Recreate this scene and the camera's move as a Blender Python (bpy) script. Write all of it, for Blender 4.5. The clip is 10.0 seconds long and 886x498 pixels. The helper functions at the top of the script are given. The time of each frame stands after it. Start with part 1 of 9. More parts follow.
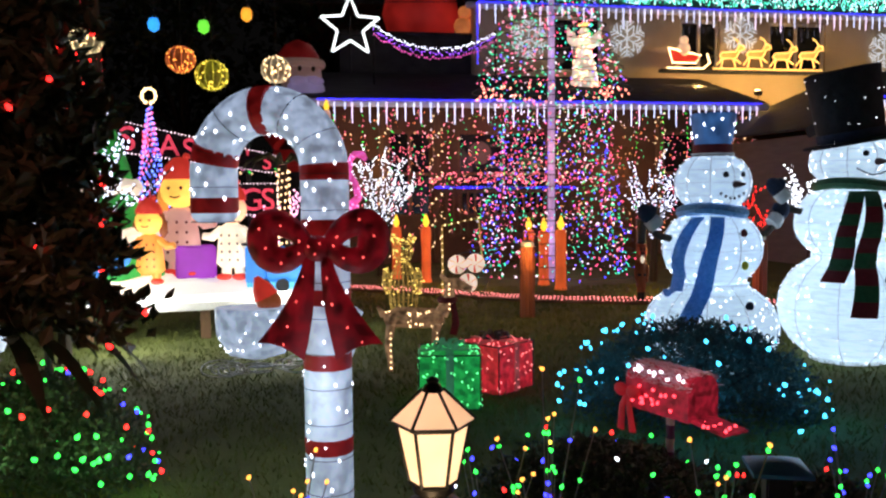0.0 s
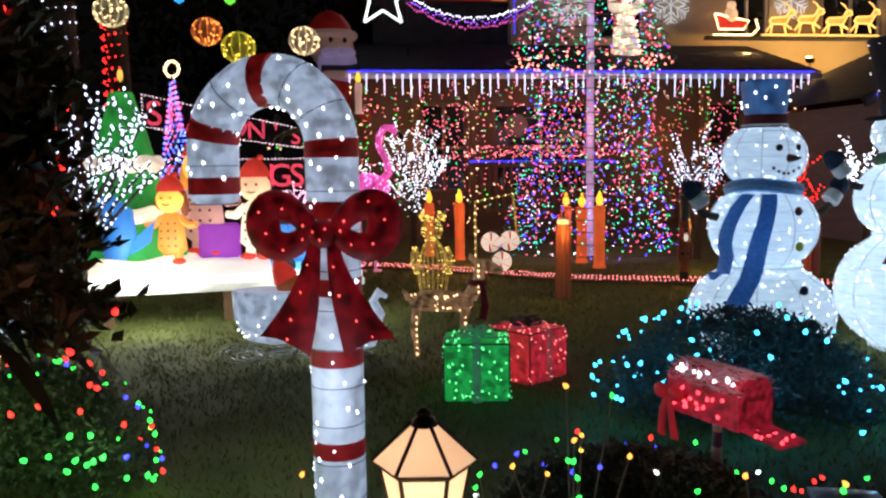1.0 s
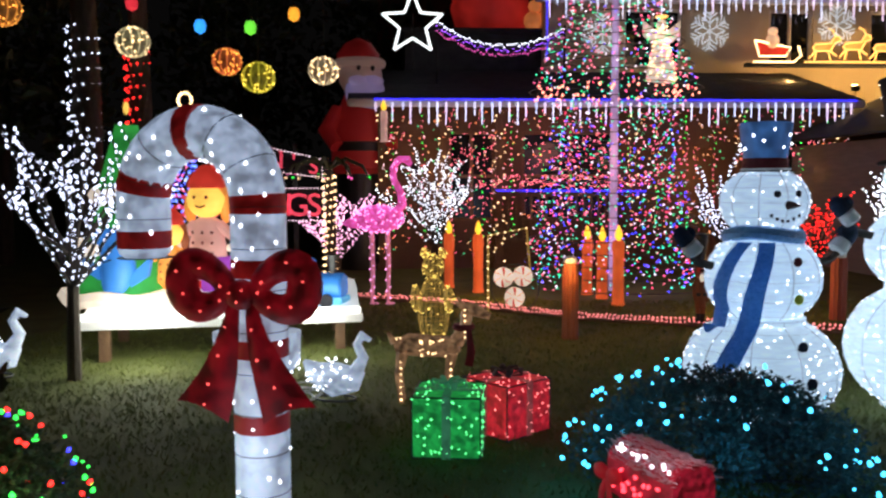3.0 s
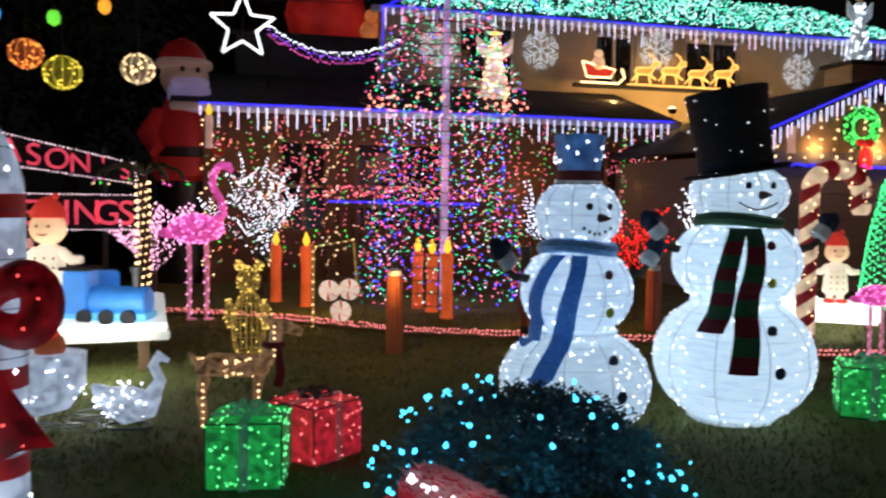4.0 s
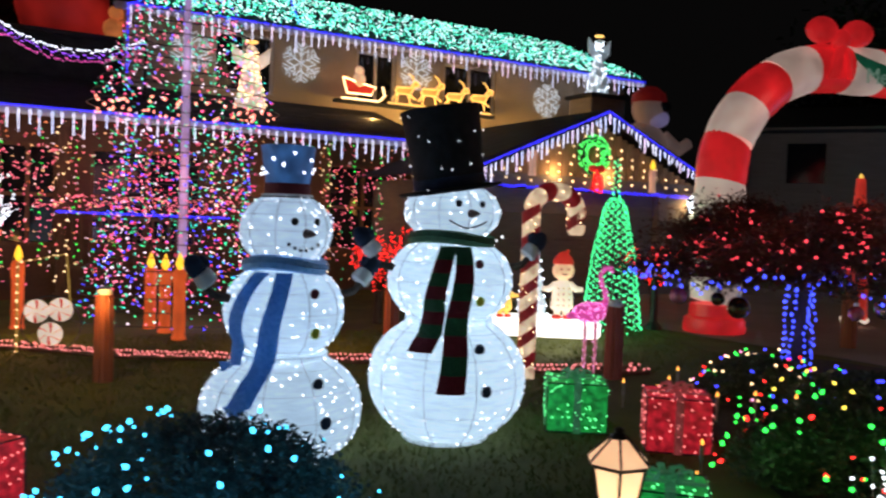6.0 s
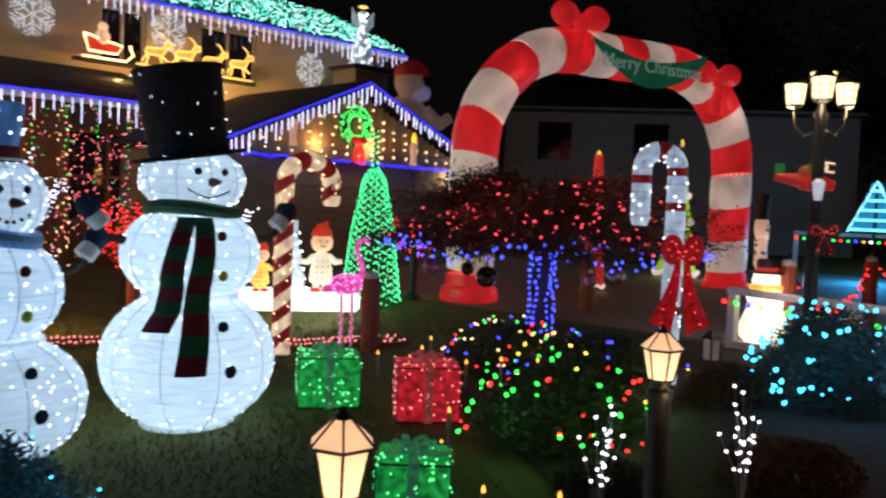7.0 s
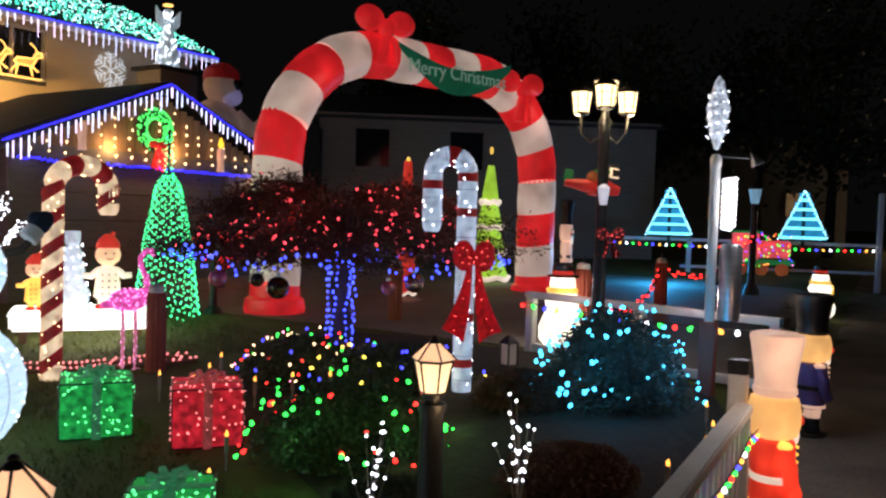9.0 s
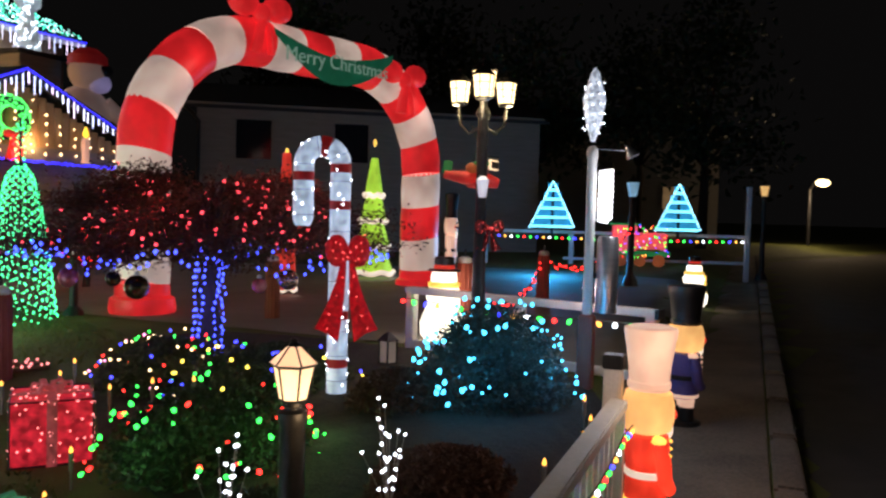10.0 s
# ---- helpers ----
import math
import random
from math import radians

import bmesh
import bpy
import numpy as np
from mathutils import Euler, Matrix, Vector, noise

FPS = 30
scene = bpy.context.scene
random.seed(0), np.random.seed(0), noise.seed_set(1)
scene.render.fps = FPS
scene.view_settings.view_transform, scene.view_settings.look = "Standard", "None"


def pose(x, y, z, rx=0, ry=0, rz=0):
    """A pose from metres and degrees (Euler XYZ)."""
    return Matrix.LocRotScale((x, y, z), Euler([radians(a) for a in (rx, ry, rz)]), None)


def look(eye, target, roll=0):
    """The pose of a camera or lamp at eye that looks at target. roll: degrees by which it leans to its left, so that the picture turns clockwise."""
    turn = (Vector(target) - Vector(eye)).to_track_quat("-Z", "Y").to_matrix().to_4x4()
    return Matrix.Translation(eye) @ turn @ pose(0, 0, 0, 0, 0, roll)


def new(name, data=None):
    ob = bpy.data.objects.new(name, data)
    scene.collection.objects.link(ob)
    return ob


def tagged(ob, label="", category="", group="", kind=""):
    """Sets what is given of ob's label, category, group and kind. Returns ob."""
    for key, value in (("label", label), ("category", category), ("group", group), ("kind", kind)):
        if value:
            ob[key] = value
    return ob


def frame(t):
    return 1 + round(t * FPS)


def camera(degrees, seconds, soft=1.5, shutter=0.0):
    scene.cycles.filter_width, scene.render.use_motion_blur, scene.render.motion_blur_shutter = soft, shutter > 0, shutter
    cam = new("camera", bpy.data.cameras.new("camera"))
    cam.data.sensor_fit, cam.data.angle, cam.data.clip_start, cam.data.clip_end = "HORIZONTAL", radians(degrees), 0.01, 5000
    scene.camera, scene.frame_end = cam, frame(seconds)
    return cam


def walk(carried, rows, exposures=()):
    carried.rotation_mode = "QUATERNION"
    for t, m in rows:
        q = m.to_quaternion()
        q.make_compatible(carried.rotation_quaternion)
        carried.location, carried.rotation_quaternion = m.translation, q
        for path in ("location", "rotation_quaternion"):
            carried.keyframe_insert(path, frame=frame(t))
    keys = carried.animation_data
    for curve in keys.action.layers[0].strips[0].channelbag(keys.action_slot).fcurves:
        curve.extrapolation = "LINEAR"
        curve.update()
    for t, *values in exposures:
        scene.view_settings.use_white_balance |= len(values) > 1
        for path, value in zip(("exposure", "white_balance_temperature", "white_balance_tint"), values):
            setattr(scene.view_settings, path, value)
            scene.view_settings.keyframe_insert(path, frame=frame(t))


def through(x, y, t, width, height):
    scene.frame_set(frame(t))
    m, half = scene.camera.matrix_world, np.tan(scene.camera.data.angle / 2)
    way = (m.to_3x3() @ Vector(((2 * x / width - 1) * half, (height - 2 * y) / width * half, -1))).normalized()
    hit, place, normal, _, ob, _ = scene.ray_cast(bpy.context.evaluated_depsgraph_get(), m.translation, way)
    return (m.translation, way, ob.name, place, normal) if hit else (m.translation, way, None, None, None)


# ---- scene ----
cam = camera(56.9, 10.0, soft=2.3, shutter=0.3)
PATH = [
    (0, (0.743, -0.361, 1.391), (0.421, 1.608, 1.252), -0.5),
    (0.5, (0.757, -0.164, 1.365), (0.411, 1.796, 1.177), -0.7),
    (1, (0.765, 0.037, 1.412), (0.348, 1.982, 1.209), -0.8),
    (1.5, (0.825, 0.099, 1.509), (0.297, 2.019, 1.326), -1.1),
    (2, (0.976, 0.179, 1.543), (0.345, 2.07, 1.378), -0.5),
    (2.2, (1.043, 0.22, 1.556), (0.395, 2.105, 1.394), -0.4),
    (3.3, (1.253, 0.487, 1.561), (0.792, 2.428, 1.415), 0.1),
    (3.5, (1.289, 0.59, 1.56), (0.892, 2.546, 1.42), 0.4),
    (4, (1.364, 0.72, 1.534), (1.193, 2.709, 1.414), 0.8),
    (4.5, (1.472, 0.833, 1.54), (1.491, 2.83, 1.438), 0.8),
    (5, (1.564, 0.85, 1.557), (1.67, 2.846, 1.505), 1.1),
    (5.2, (1.604, 0.865, 1.567), (1.73, 2.861, 1.531), 1.2),
    (6.3, (1.931, 1.031, 1.527), (2.443, 2.962, 1.441), 2.3),
    (6.5, (1.971, 1.044, 1.529), (2.599, 2.941, 1.431), 2.4),
    (7, (2.043, 1.131, 1.522), (2.931, 2.92, 1.41), 2.3),
    (7.5, (2.072, 1.194, 1.515), (3.143, 2.879, 1.393), 1.8),
    (8, (2.122, 1.237, 1.489), (3.299, 2.848, 1.356), 1.6),
    (8.5, (2.271, 1.239, 1.504), (3.471, 2.835, 1.389), 1.6),
    (9, (2.418, 1.188, 1.523), (3.654, 2.758, 1.445), 1.8),
    (9.5, (2.543, 1.207, 1.511), (3.884, 2.688, 1.42), 1.7),
    (10, (2.653, 1.294, 1.52), (4.088, 2.685, 1.435), 1.6),
]
walk(cam, [(t, look(eye, target, roll)) for t, eye, target, roll in PATH],
     [(t, stops, 6380, 17) for t, stops in ((0, 0.05), (1, -0.02), (2.2, 0.12), (3.5, -0.15), (5.2, -0.15), (6.5, -0.1), (8, 0.02), (9, 0.12), (10, 0.32))])

# ---- night sky ----
world = bpy.data.worlds.new("night")
scene.world = world
world.use_nodes = True
world.node_tree.nodes["Background"].inputs[0].default_value = (0.9, 0.85, 0.8, 1)
world.node_tree.nodes["Background"].inputs[1].default_value = 0.0027


# ---- materials ----
def nodes_of(name):
    m = bpy.data.materials.new(name)
    m.use_nodes = True
    return m, m.node_tree.nodes, m.node_tree.links, m.node_tree.nodes["Principled BSDF"]


def surface(name, a, b, rough=0.7, metal=0.0, scale=8.0, bump=0.2, fine=60.0, stretch=(1, 1, 1)):
    """Two mixed colours at two scales, with relief."""
    m, n, l, p = nodes_of(name)
    co = n.new("ShaderNodeTexCoord")
    mp = n.new("ShaderNodeMapping")
    mp.inputs["Scale"].default_value = stretch
    l.new(co.outputs["Object"], mp.inputs[0])
    t1, t2 = n.new("ShaderNodeTexNoise"), n.new("ShaderNodeTexNoise")
    t1.inputs["Scale"].default_value, t2.inputs["Scale"].default_value = scale, fine
    t1.inputs["Detail"].default_value, t2.inputs["Detail"].default_value = 5, 4
    add = n.new("ShaderNodeMath")
    add.operation = "MULTIPLY_ADD"
    add.inputs[1].default_value, add.inputs[2].default_value = 0.45, 0.0
    mix = n.new("ShaderNodeMath")
    mix.operation = "MULTIPLY_ADD"
    mix.inputs[1].default_value = 0.55
    for t in (t1, t2):
        l.new(mp.outputs[0], t.inputs["Vector"])
    l.new(t2.outputs["Fac"], add.inputs[0])
    l.new(t1.outputs["Fac"], mix.inputs[0])
    l.new(add.outputs[0], mix.inputs[2])
    ramp = n.new("ShaderNodeValToRGB")
    ramp.color_ramp.elements[0].position, ramp.color_ramp.elements[1].position = 0.32, 0.68
    ramp.color_ramp.elements[0].color, ramp.color_ramp.elements[1].color = (*a, 1), (*b, 1)
    l.new(mix.outputs[0], ramp.inputs[0])
    l.new(ramp.outputs[0], p.inputs["Base Color"])
    bp = n.new("ShaderNodeBump")
    bp.inputs["Strength"].default_value, bp.inputs["Distance"].default_value = bump, 0.02
    l.new(mix.outputs[0], bp.inputs["Height"])
    l.new(bp.outputs[0], p.inputs["Normal"])
    p.inputs["Roughness"].default_value, p.inputs["Metallic"].default_value = rough, metal
    return m


def lit(name, colour, strength, base=None, spots=0.5, scale=9.0, rough=0.55, sample=True, through=0.0, stretch=(1, 1, 1), relief=0.15):
    """A cloth or plastic skin lit from inside: it glows unevenly, brighter round the lamps behind it."""
    m, n, l, p = nodes_of(name)
    base = base or colour
    p.inputs["Base Color"].default_value = (*base, 1)
    p.inputs["Roughness"].default_value = rough
    co = n.new("ShaderNodeTexCoord")
    t = n.new("ShaderNodeTexNoise")
    t.inputs["Scale"].default_value, t.inputs["Detail"].default_value = scale, 3
    mp = n.new("ShaderNodeMapping")
    mp.inputs["Scale"].default_value = stretch
    l.new(co.outputs["Object"], mp.inputs[0])
    l.new(mp.outputs[0], t.inputs["Vector"])
    r = n.new("ShaderNodeMapRange")
    r.inputs[1].default_value, r.inputs[2].default_value = 0.35, 0.7
    r.inputs[3].default_value, r.inputs[4].default_value = strength * (1 - spots), strength * (1 + spots)
    l.new(t.outputs["Fac"], r.inputs[0])
    p.inputs["Emission Color"].default_value = (*colour, 1)
    l.new(r.outputs[0], p.inputs["Emission Strength"])
    bp = n.new("ShaderNodeBump")
    bp.inputs["Strength"].default_value, bp.inputs["Distance"].default_value = relief, 0.01
    l.new(t.outputs["Fac"], bp.inputs["Height"])
    l.new(bp.outputs[0], p.inputs["Normal"])
    if not sample:
        m.cycles.emission_sampling = "NONE"
    if through:
        tr, mx = n.new("ShaderNodeBsdfTranslucent"), n.new("ShaderNodeMixShader")
        tr.inputs[0].default_value = (*colour, 1)
        mx.inputs[0].default_value = through
        out = n["Material Output"]
        l.new(p.outputs[0], mx.inputs[1])
        l.new(tr.outputs[0], mx.inputs[2])
        l.new(mx.outputs[0], out.inputs[0])
    return m


def bulb_mat(name, colour, strength):
    m, n, l, p = nodes_of(name)
    p.inputs["Base Color"].default_value = (*colour, 1)
    p.inputs["Emission Color"].default_value = (*colour, 1)
    p.inputs["Emission Strength"].default_value = strength
    m.cycles.emission_sampling = "NONE"
    return m


def mixed_bulbs(name, colours, strength):
    """Bulbs of one string in several colours, one colour to a bulb."""
    m, n, l, p = nodes_of(name)
    geo = n.new("ShaderNodeNewGeometry")
    ramp = n.new("ShaderNodeValToRGB")
    ramp.color_ramp.interpolation = "CONSTANT"
    while len(ramp.color_ramp.elements) < len(colours):
        ramp.color_ramp.elements.new(0.5)
    for i, c in enumerate(colours):
        ramp.color_ramp.elements[i].position = i / len(colours)
        ramp.color_ramp.elements[i].color = (*c, 1)
    l.new(geo.outputs["Random Per Island"], ramp.inputs[0])
    l.new(ramp.outputs[0], p.inputs["Emission Color"])
    l.new(ramp.outputs[0], p.inputs["Base Color"])
    p.inputs["Emission Strength"].default_value = strength
    m.cycles.emission_sampling = "NONE"
    return m


RED, GREEN, BLUE = (1, 0.022, 0.016), (0.015, 0.8, 0.06), (0.04, 0.045, 1.0)
WHITE, WARM, PINK, AMBER = (0.85, 0.93, 1.0), (1.0, 0.68, 0.32), (1.0, 0.12, 0.5), (1.0, 0.42, 0.06)
B_RED, B_GREEN, B_BLUE = bulb_mat("bulb_red", RED, 4.5), bulb_mat("bulb_green", GREEN, 4), bulb_mat("bulb_blue", BLUE, 4.5)
B_WHITE, B_WARM, B_TEAL = bulb_mat("bulb_white", WHITE, 4), bulb_mat("bulb_warm", WARM, 4), bulb_mat("bulb_teal", (0.05, 0.6, 0.95), 4.2)
B_PINK, B_AMBER, B_YELLOW = bulb_mat("bulb_pink", (1, 0.3, 0.55), 3), bulb_mat("bulb_amber", AMBER, 2.6), bulb_mat("bulb_yellow", (1, 0.75, 0.08), 3)
B_ROPE = bulb_mat("rope_blue", (0.035, 0.03, 1.0), 3.2)
B_CURTAIN = bulb_mat("bulb_curtain_red", (1, 0.16, 0.22), 3.2)
B_SALMON = bulb_mat("bulb_salmon", (1, 0.3, 0.2), 3.2)
B_MULTI = mixed_bulbs("bulbs_mixed", [RED, GREEN, BLUE, AMBER, PINK, GREEN], 3)
B_MEGA = mixed_bulbs("bulbs_tree", [(1, 0.06, 0.14), (0.02, 0.7, 0.22), (0.16, 0.1, 1), (1, 0.2, 0.28), (0.02, 0.65, 0.45), (0.9, 0.75, 0.9), (0.02, 0.6, 0.25), (1, 0.1, 0.25)], 3.0)
B_PORCH = mixed_bulbs("bulbs_porch", [(1, 0.25, 0.08), (1, 0.12, 0.25), (1, 0.5, 0.2), (0.02, 0.6, 0.2), (1, 0.15, 0.15), (0.9, 0.6, 0.6)], 3.0)
B_ROOF = mixed_bulbs("bulbs_roof", [(0.08, 0.85, 0.55), (0.25, 0.95, 0.75), (0.8, 1, 1), (0.03, 0.6, 0.35)], 3.0)
B_ICE = mixed_bulbs("bulbs_ice", [(0.75, 0.8, 1), (0.85, 0.7, 0.95), (0.6, 0.7, 1)], 2.4)

GRASS = surface("lawn_turf", (0.045, 0.060, 0.010), (0.12, 0.135, 0.024), 0.9, 0, 2.2, 0.8, 70)
BLADE = surface("grass_blade", (0.07, 0.10, 0.014), (0.16, 0.175, 0.03), 0.7, 0, 1.3, 0.1, 9)
SOIL = surface("bark_mulch", (0.012, 0.009, 0.007), (0.045, 0.032, 0.022), 0.95, 0, 9, 1.0, 60)
CONCRETE = surface("driveway_concrete", (0.16, 0.145, 0.13), (0.26, 0.24, 0.215), 0.75, 0, 1.4, 0.25, 45)
PAVING = surface("footpath_concrete", (0.085, 0.07, 0.055), (0.23, 0.19, 0.15), 0.85, 0, 1.6, 0.4, 45)
ASPHALT = surface("road_asphalt", (0.03, 0.028, 0.026), (0.065, 0.06, 0.055), 0.85, 0, 3, 0.5, 120)
WALL = surface("painted_cladding", (0.10, 0.05, 0.03), (0.17, 0.09, 0.05), 0.75, 0, 2, 0.15, 30)
UPPER = surface("cream_render", (0.52, 0.43, 0.30), (0.62, 0.52, 0.38), 0.8, 0, 1.3, 0.2, 50)
GABLE = surface("gable_timber", (0.26, 0.17, 0.10), (0.36, 0.25, 0.16), 0.75, 0, 2, 0.2, 30, (4, 1, 1))
GREYWALL = surface("grey_boards", (0.16, 0.15, 0.14), (0.24, 0.22, 0.2), 0.75, 0, 3, 0.2, 30, (1, 1, 6))
ROOFING = surface("dark_shingle", (0.02, 0.022, 0.025), (0.055, 0.055, 0.06), 0.8, 0, 4, 0.6, 25)
WOOD = surface("timber", (0.10, 0.05, 0.025), (0.22, 0.12, 0.06), 0.65, 0, 3, 0.3, 30, (6, 6, 1))
WHITEPAINT = surface("white_paint", (0.62, 0.6, 0.58), (0.78, 0.77, 0.75), 0.5, 0, 6, 0.1, 60)
BLACKMETAL = surface("black_painted_metal", (0.012, 0.012, 0.013), (0.035, 0.035, 0.036), 0.42, 0.2, 12, 0.12, 80)
STEEL = surface("brushed_steel", (0.42, 0.42, 0.44), (0.6, 0.6, 0.62), 0.32, 0.9, 5, 0.1, 60, (1, 1, 8))
GLASS_DARK = surface("window_glass", (0.01, 0.012, 0.015), (0.02, 0.022, 0.026), 0.08, 0, 1, 0.02, 6)
BLACKCLOTH = surface("black_felt", (0.008, 0.008, 0.012), (0.022, 0.022, 0.03), 0.9, 0, 14, 0.3, 120)
BARK = surface("bark", (0.03, 0.022, 0.016), (0.08, 0.06, 0.045), 0.9, 0, 12, 0.9, 60, (1, 1, 0.3))
LEAF = surface("dark_leaf", (0.02, 0.04, 0.018), (0.055, 0.08, 0.035), 0.55, 0, 4, 0.1, 30)
LEAF_B = surface("bluish_leaf", (0.03, 0.055, 0.05), (0.06, 0.09, 0.075), 0.5, 0, 4, 0.1, 30)
LEAF_M = surface("maroon_leaf", (0.05, 0.018, 0.014), (0.13, 0.045, 0.03), 0.6, 0, 4, 0.1, 30)
LEAF_R = surface("russet_leaf", (0.07, 0.03, 0.02), (0.13, 0.06, 0.035), 0.6, 0, 4, 0.1, 30)
WIRE = surface("thin_wire", (0.05, 0.05, 0.05), (0.12, 0.12, 0.12), 0.5, 0.6, 10, 0.1, 50)
TINSEL = lit("tinsel_cloth", (0.58, 0.75, 0.98), 0.44, (0.6, 0.65, 0.7), 0.5, 15)
SNOWSKIN = lit("snowman_cloth", (0.72, 0.86, 0.96), 0.31, (0.72, 0.76, 0.78), 0.6, 9, through=0.5, stretch=(1, 1, 6), relief=0.5)
SNOWSKIN_B = lit("snowman_cloth_bright", (0.76, 0.9, 0.98), 0.38, (0.72, 0.76, 0.78), 0.6, 9, through=0.5, stretch=(1, 1, 6), relief=0.5)
REDBAND = lit("red_tinsel_band", (0.5, 0.02, 0.02), 0.16, (0.3, 0.015, 0.02), 0.6, 16)
BOWRED = lit("red_velvet_bow", (0.6, 0.012, 0.025), 0.12, (0.22, 0.008, 0.016), 0.95, 14)
GIFTGREEN = lit("green_gift_mesh", (0.01, 0.6, 0.10), 0.36, (0.02, 0.3, 0.07), 0.7, 22)
GIFTRED = lit("red_gift_mesh", (0.85, 0.025, 0.045), 0.42, (0.35, 0.02, 0.03), 0.6, 22)
AIRRED = lit("inflated_red_nylon", (0.88, 0.022, 0.025), 0.44, (0.5, 0.02, 0.02), 0.35, 2.5, 0.4)
AIRWHITE = lit("inflated_white_nylon", (0.95, 0.72, 0.58), 0.31, (0.75, 0.7, 0.66), 0.4, 2.5, 0.4)
CANEWARM = lit("warm_cane_cloth", (1.0, 0.72, 0.42), 0.6, (0.7, 0.6, 0.5), 0.5, 12)
LAMPGLASS = lit("lamp_panel", (1.0, 0.72, 0.42), 0.75, (0.8, 0.7, 0.55), 0.25, 5)
LAMPCORE = lit("lamp_flame", (1.0, 0.72, 0.30), 3.0, (0.9, 0.8, 0.5), 0.2, 5)
LAMPROOF = lit("lamp_roof_panel", (1.0, 0.68, 0.42), 0.5, (0.8, 0.65, 0.5), 0.25, 6)
# Light spread over the snow blanket is put in as its own glow.
SNOWGLOW = lit("snow_light_as_glow", (0.92, 0.97, 0.88), 0.55, (0.8, 0.8, 0.78), 0.25, 2.0)
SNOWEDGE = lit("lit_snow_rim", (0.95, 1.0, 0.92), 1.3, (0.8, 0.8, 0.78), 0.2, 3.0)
BLUECLOTH = surface("blue_glitter_scarf", (0.08, 0.27, 0.62), (0.26, 0.52, 0.85), 0.5, 0.1, 40, 0.4, 160)
GREENCLOTH = surface("green_scarf", (0.01, 0.07, 0.03), (0.03, 0.14, 0.06), 0.7, 0, 40, 0.4, 160)
MAROON = surface("maroon_scarf", (0.12, 0.008, 0.015), (0.22, 0.015, 0.03), 0.7, 0, 40, 0.4, 160)
ORANGE = lit("orange_plastic", (0.95, 0.14, 0.03), 0.42, (0.6, 0.12, 0.03), 0.35, 5)
FLAME = lit("yellow_flame", (1.0, 0.62, 0.03), 1.5, (0.9, 0.6, 0.1), 0.2, 12)
FLAMINGO = lit("pink_tinsel", (1.0, 0.12, 0.55), 0.65, (0.7, 0.1, 0.35), 0.6, 16)


# ---- building helpers ----
rnd = random.Random(7)


def part(name, bm, material, parent, label="", kind="", smooth=True):
    """Links a bmesh as one mesh object under its thing."""
    me = bpy.data.meshes.new(name)
    bmesh.ops.recalc_face_normals(bm, faces=bm.faces)
    bm.to_mesh(me)
    bm.free()
    me.materials.append(material)
    if smooth:
        me.polygons.foreach_set("use_smooth", [True] * len(me.polygons))
        me.set_sharp_from_angle(angle=radians(40))
    ob = new(name, me)
    ob.parent = parent
    return tagged(ob, label, kind=kind)


def pieces(name, bm, material, parent, label=""):
    """Each loose piece of a bmesh becomes a part of its own."""
    left = set(bm.verts)
    while left:
        stack, group = [next(iter(left))], set()
        while stack:
            v = stack.pop()
            if v not in group:
                group.add(v)
                stack += [e.other_vert(v) for e in v.link_edges]
        left -= group
        one = bmesh.new()
        new_of = {v: one.verts.new(v.co) for v in sorted(group, key=lambda q: q.index)}
        for f in {f for v in group for f in v.link_faces}:
            one.faces.new([new_of[v] for v in f.verts])
        part(name, one, material, parent, label, smooth=False)
    bm.free()


def share(name, me, m, parent):
    ob = new(name, me)
    ob.parent = parent
    ob.matrix_basis = m
    return ob


def thing(name, label, category, m=None, group="", kind=""):
    ob = new(name)
    ob.empty_display_size = 0.1
    ob.matrix_basis = m if m is not None else Matrix()
    return tagged(ob, label, category, group, kind)


def box(bm, sx, sy, sz, x=0, y=0, z=0, rz=0.0, bevel=0.0, rx=0.0, ry=0.0):
    r = bmesh.ops.create_cube(bm, size=1, matrix=pose(x, y, z, rx, ry, rz) @ Matrix.Diagonal((sx, sy, sz, 1)))
    if bevel:
        edges = {e for v in r["verts"] for e in v.link_edges}
        bmesh.ops.bevel(bm, geom=list(edges), offset=bevel, segments=2, affect="EDGES")
    return bm


def lathe(bm, profile, n=20, m=None, cap=True):
    """Turns (radius, height) pairs round the z axis."""
    m = m or Matrix()
    rings = []
    for r, z in profile:
        rings.append([bm.verts.new(m @ Vector((r * math.cos(2 * math.pi * k / n), r * math.sin(2 * math.pi * k / n), z))) for k in range(n)])
    for a, b in zip(rings, rings[1:]):
        for k in range(n):
            bm.faces.new((a[k], a[(k + 1) % n], b[(k + 1) % n], b[k]))
    if cap:
        for ring in (rings[0], rings[-1]):
            bm.faces.new(ring)
    return bm


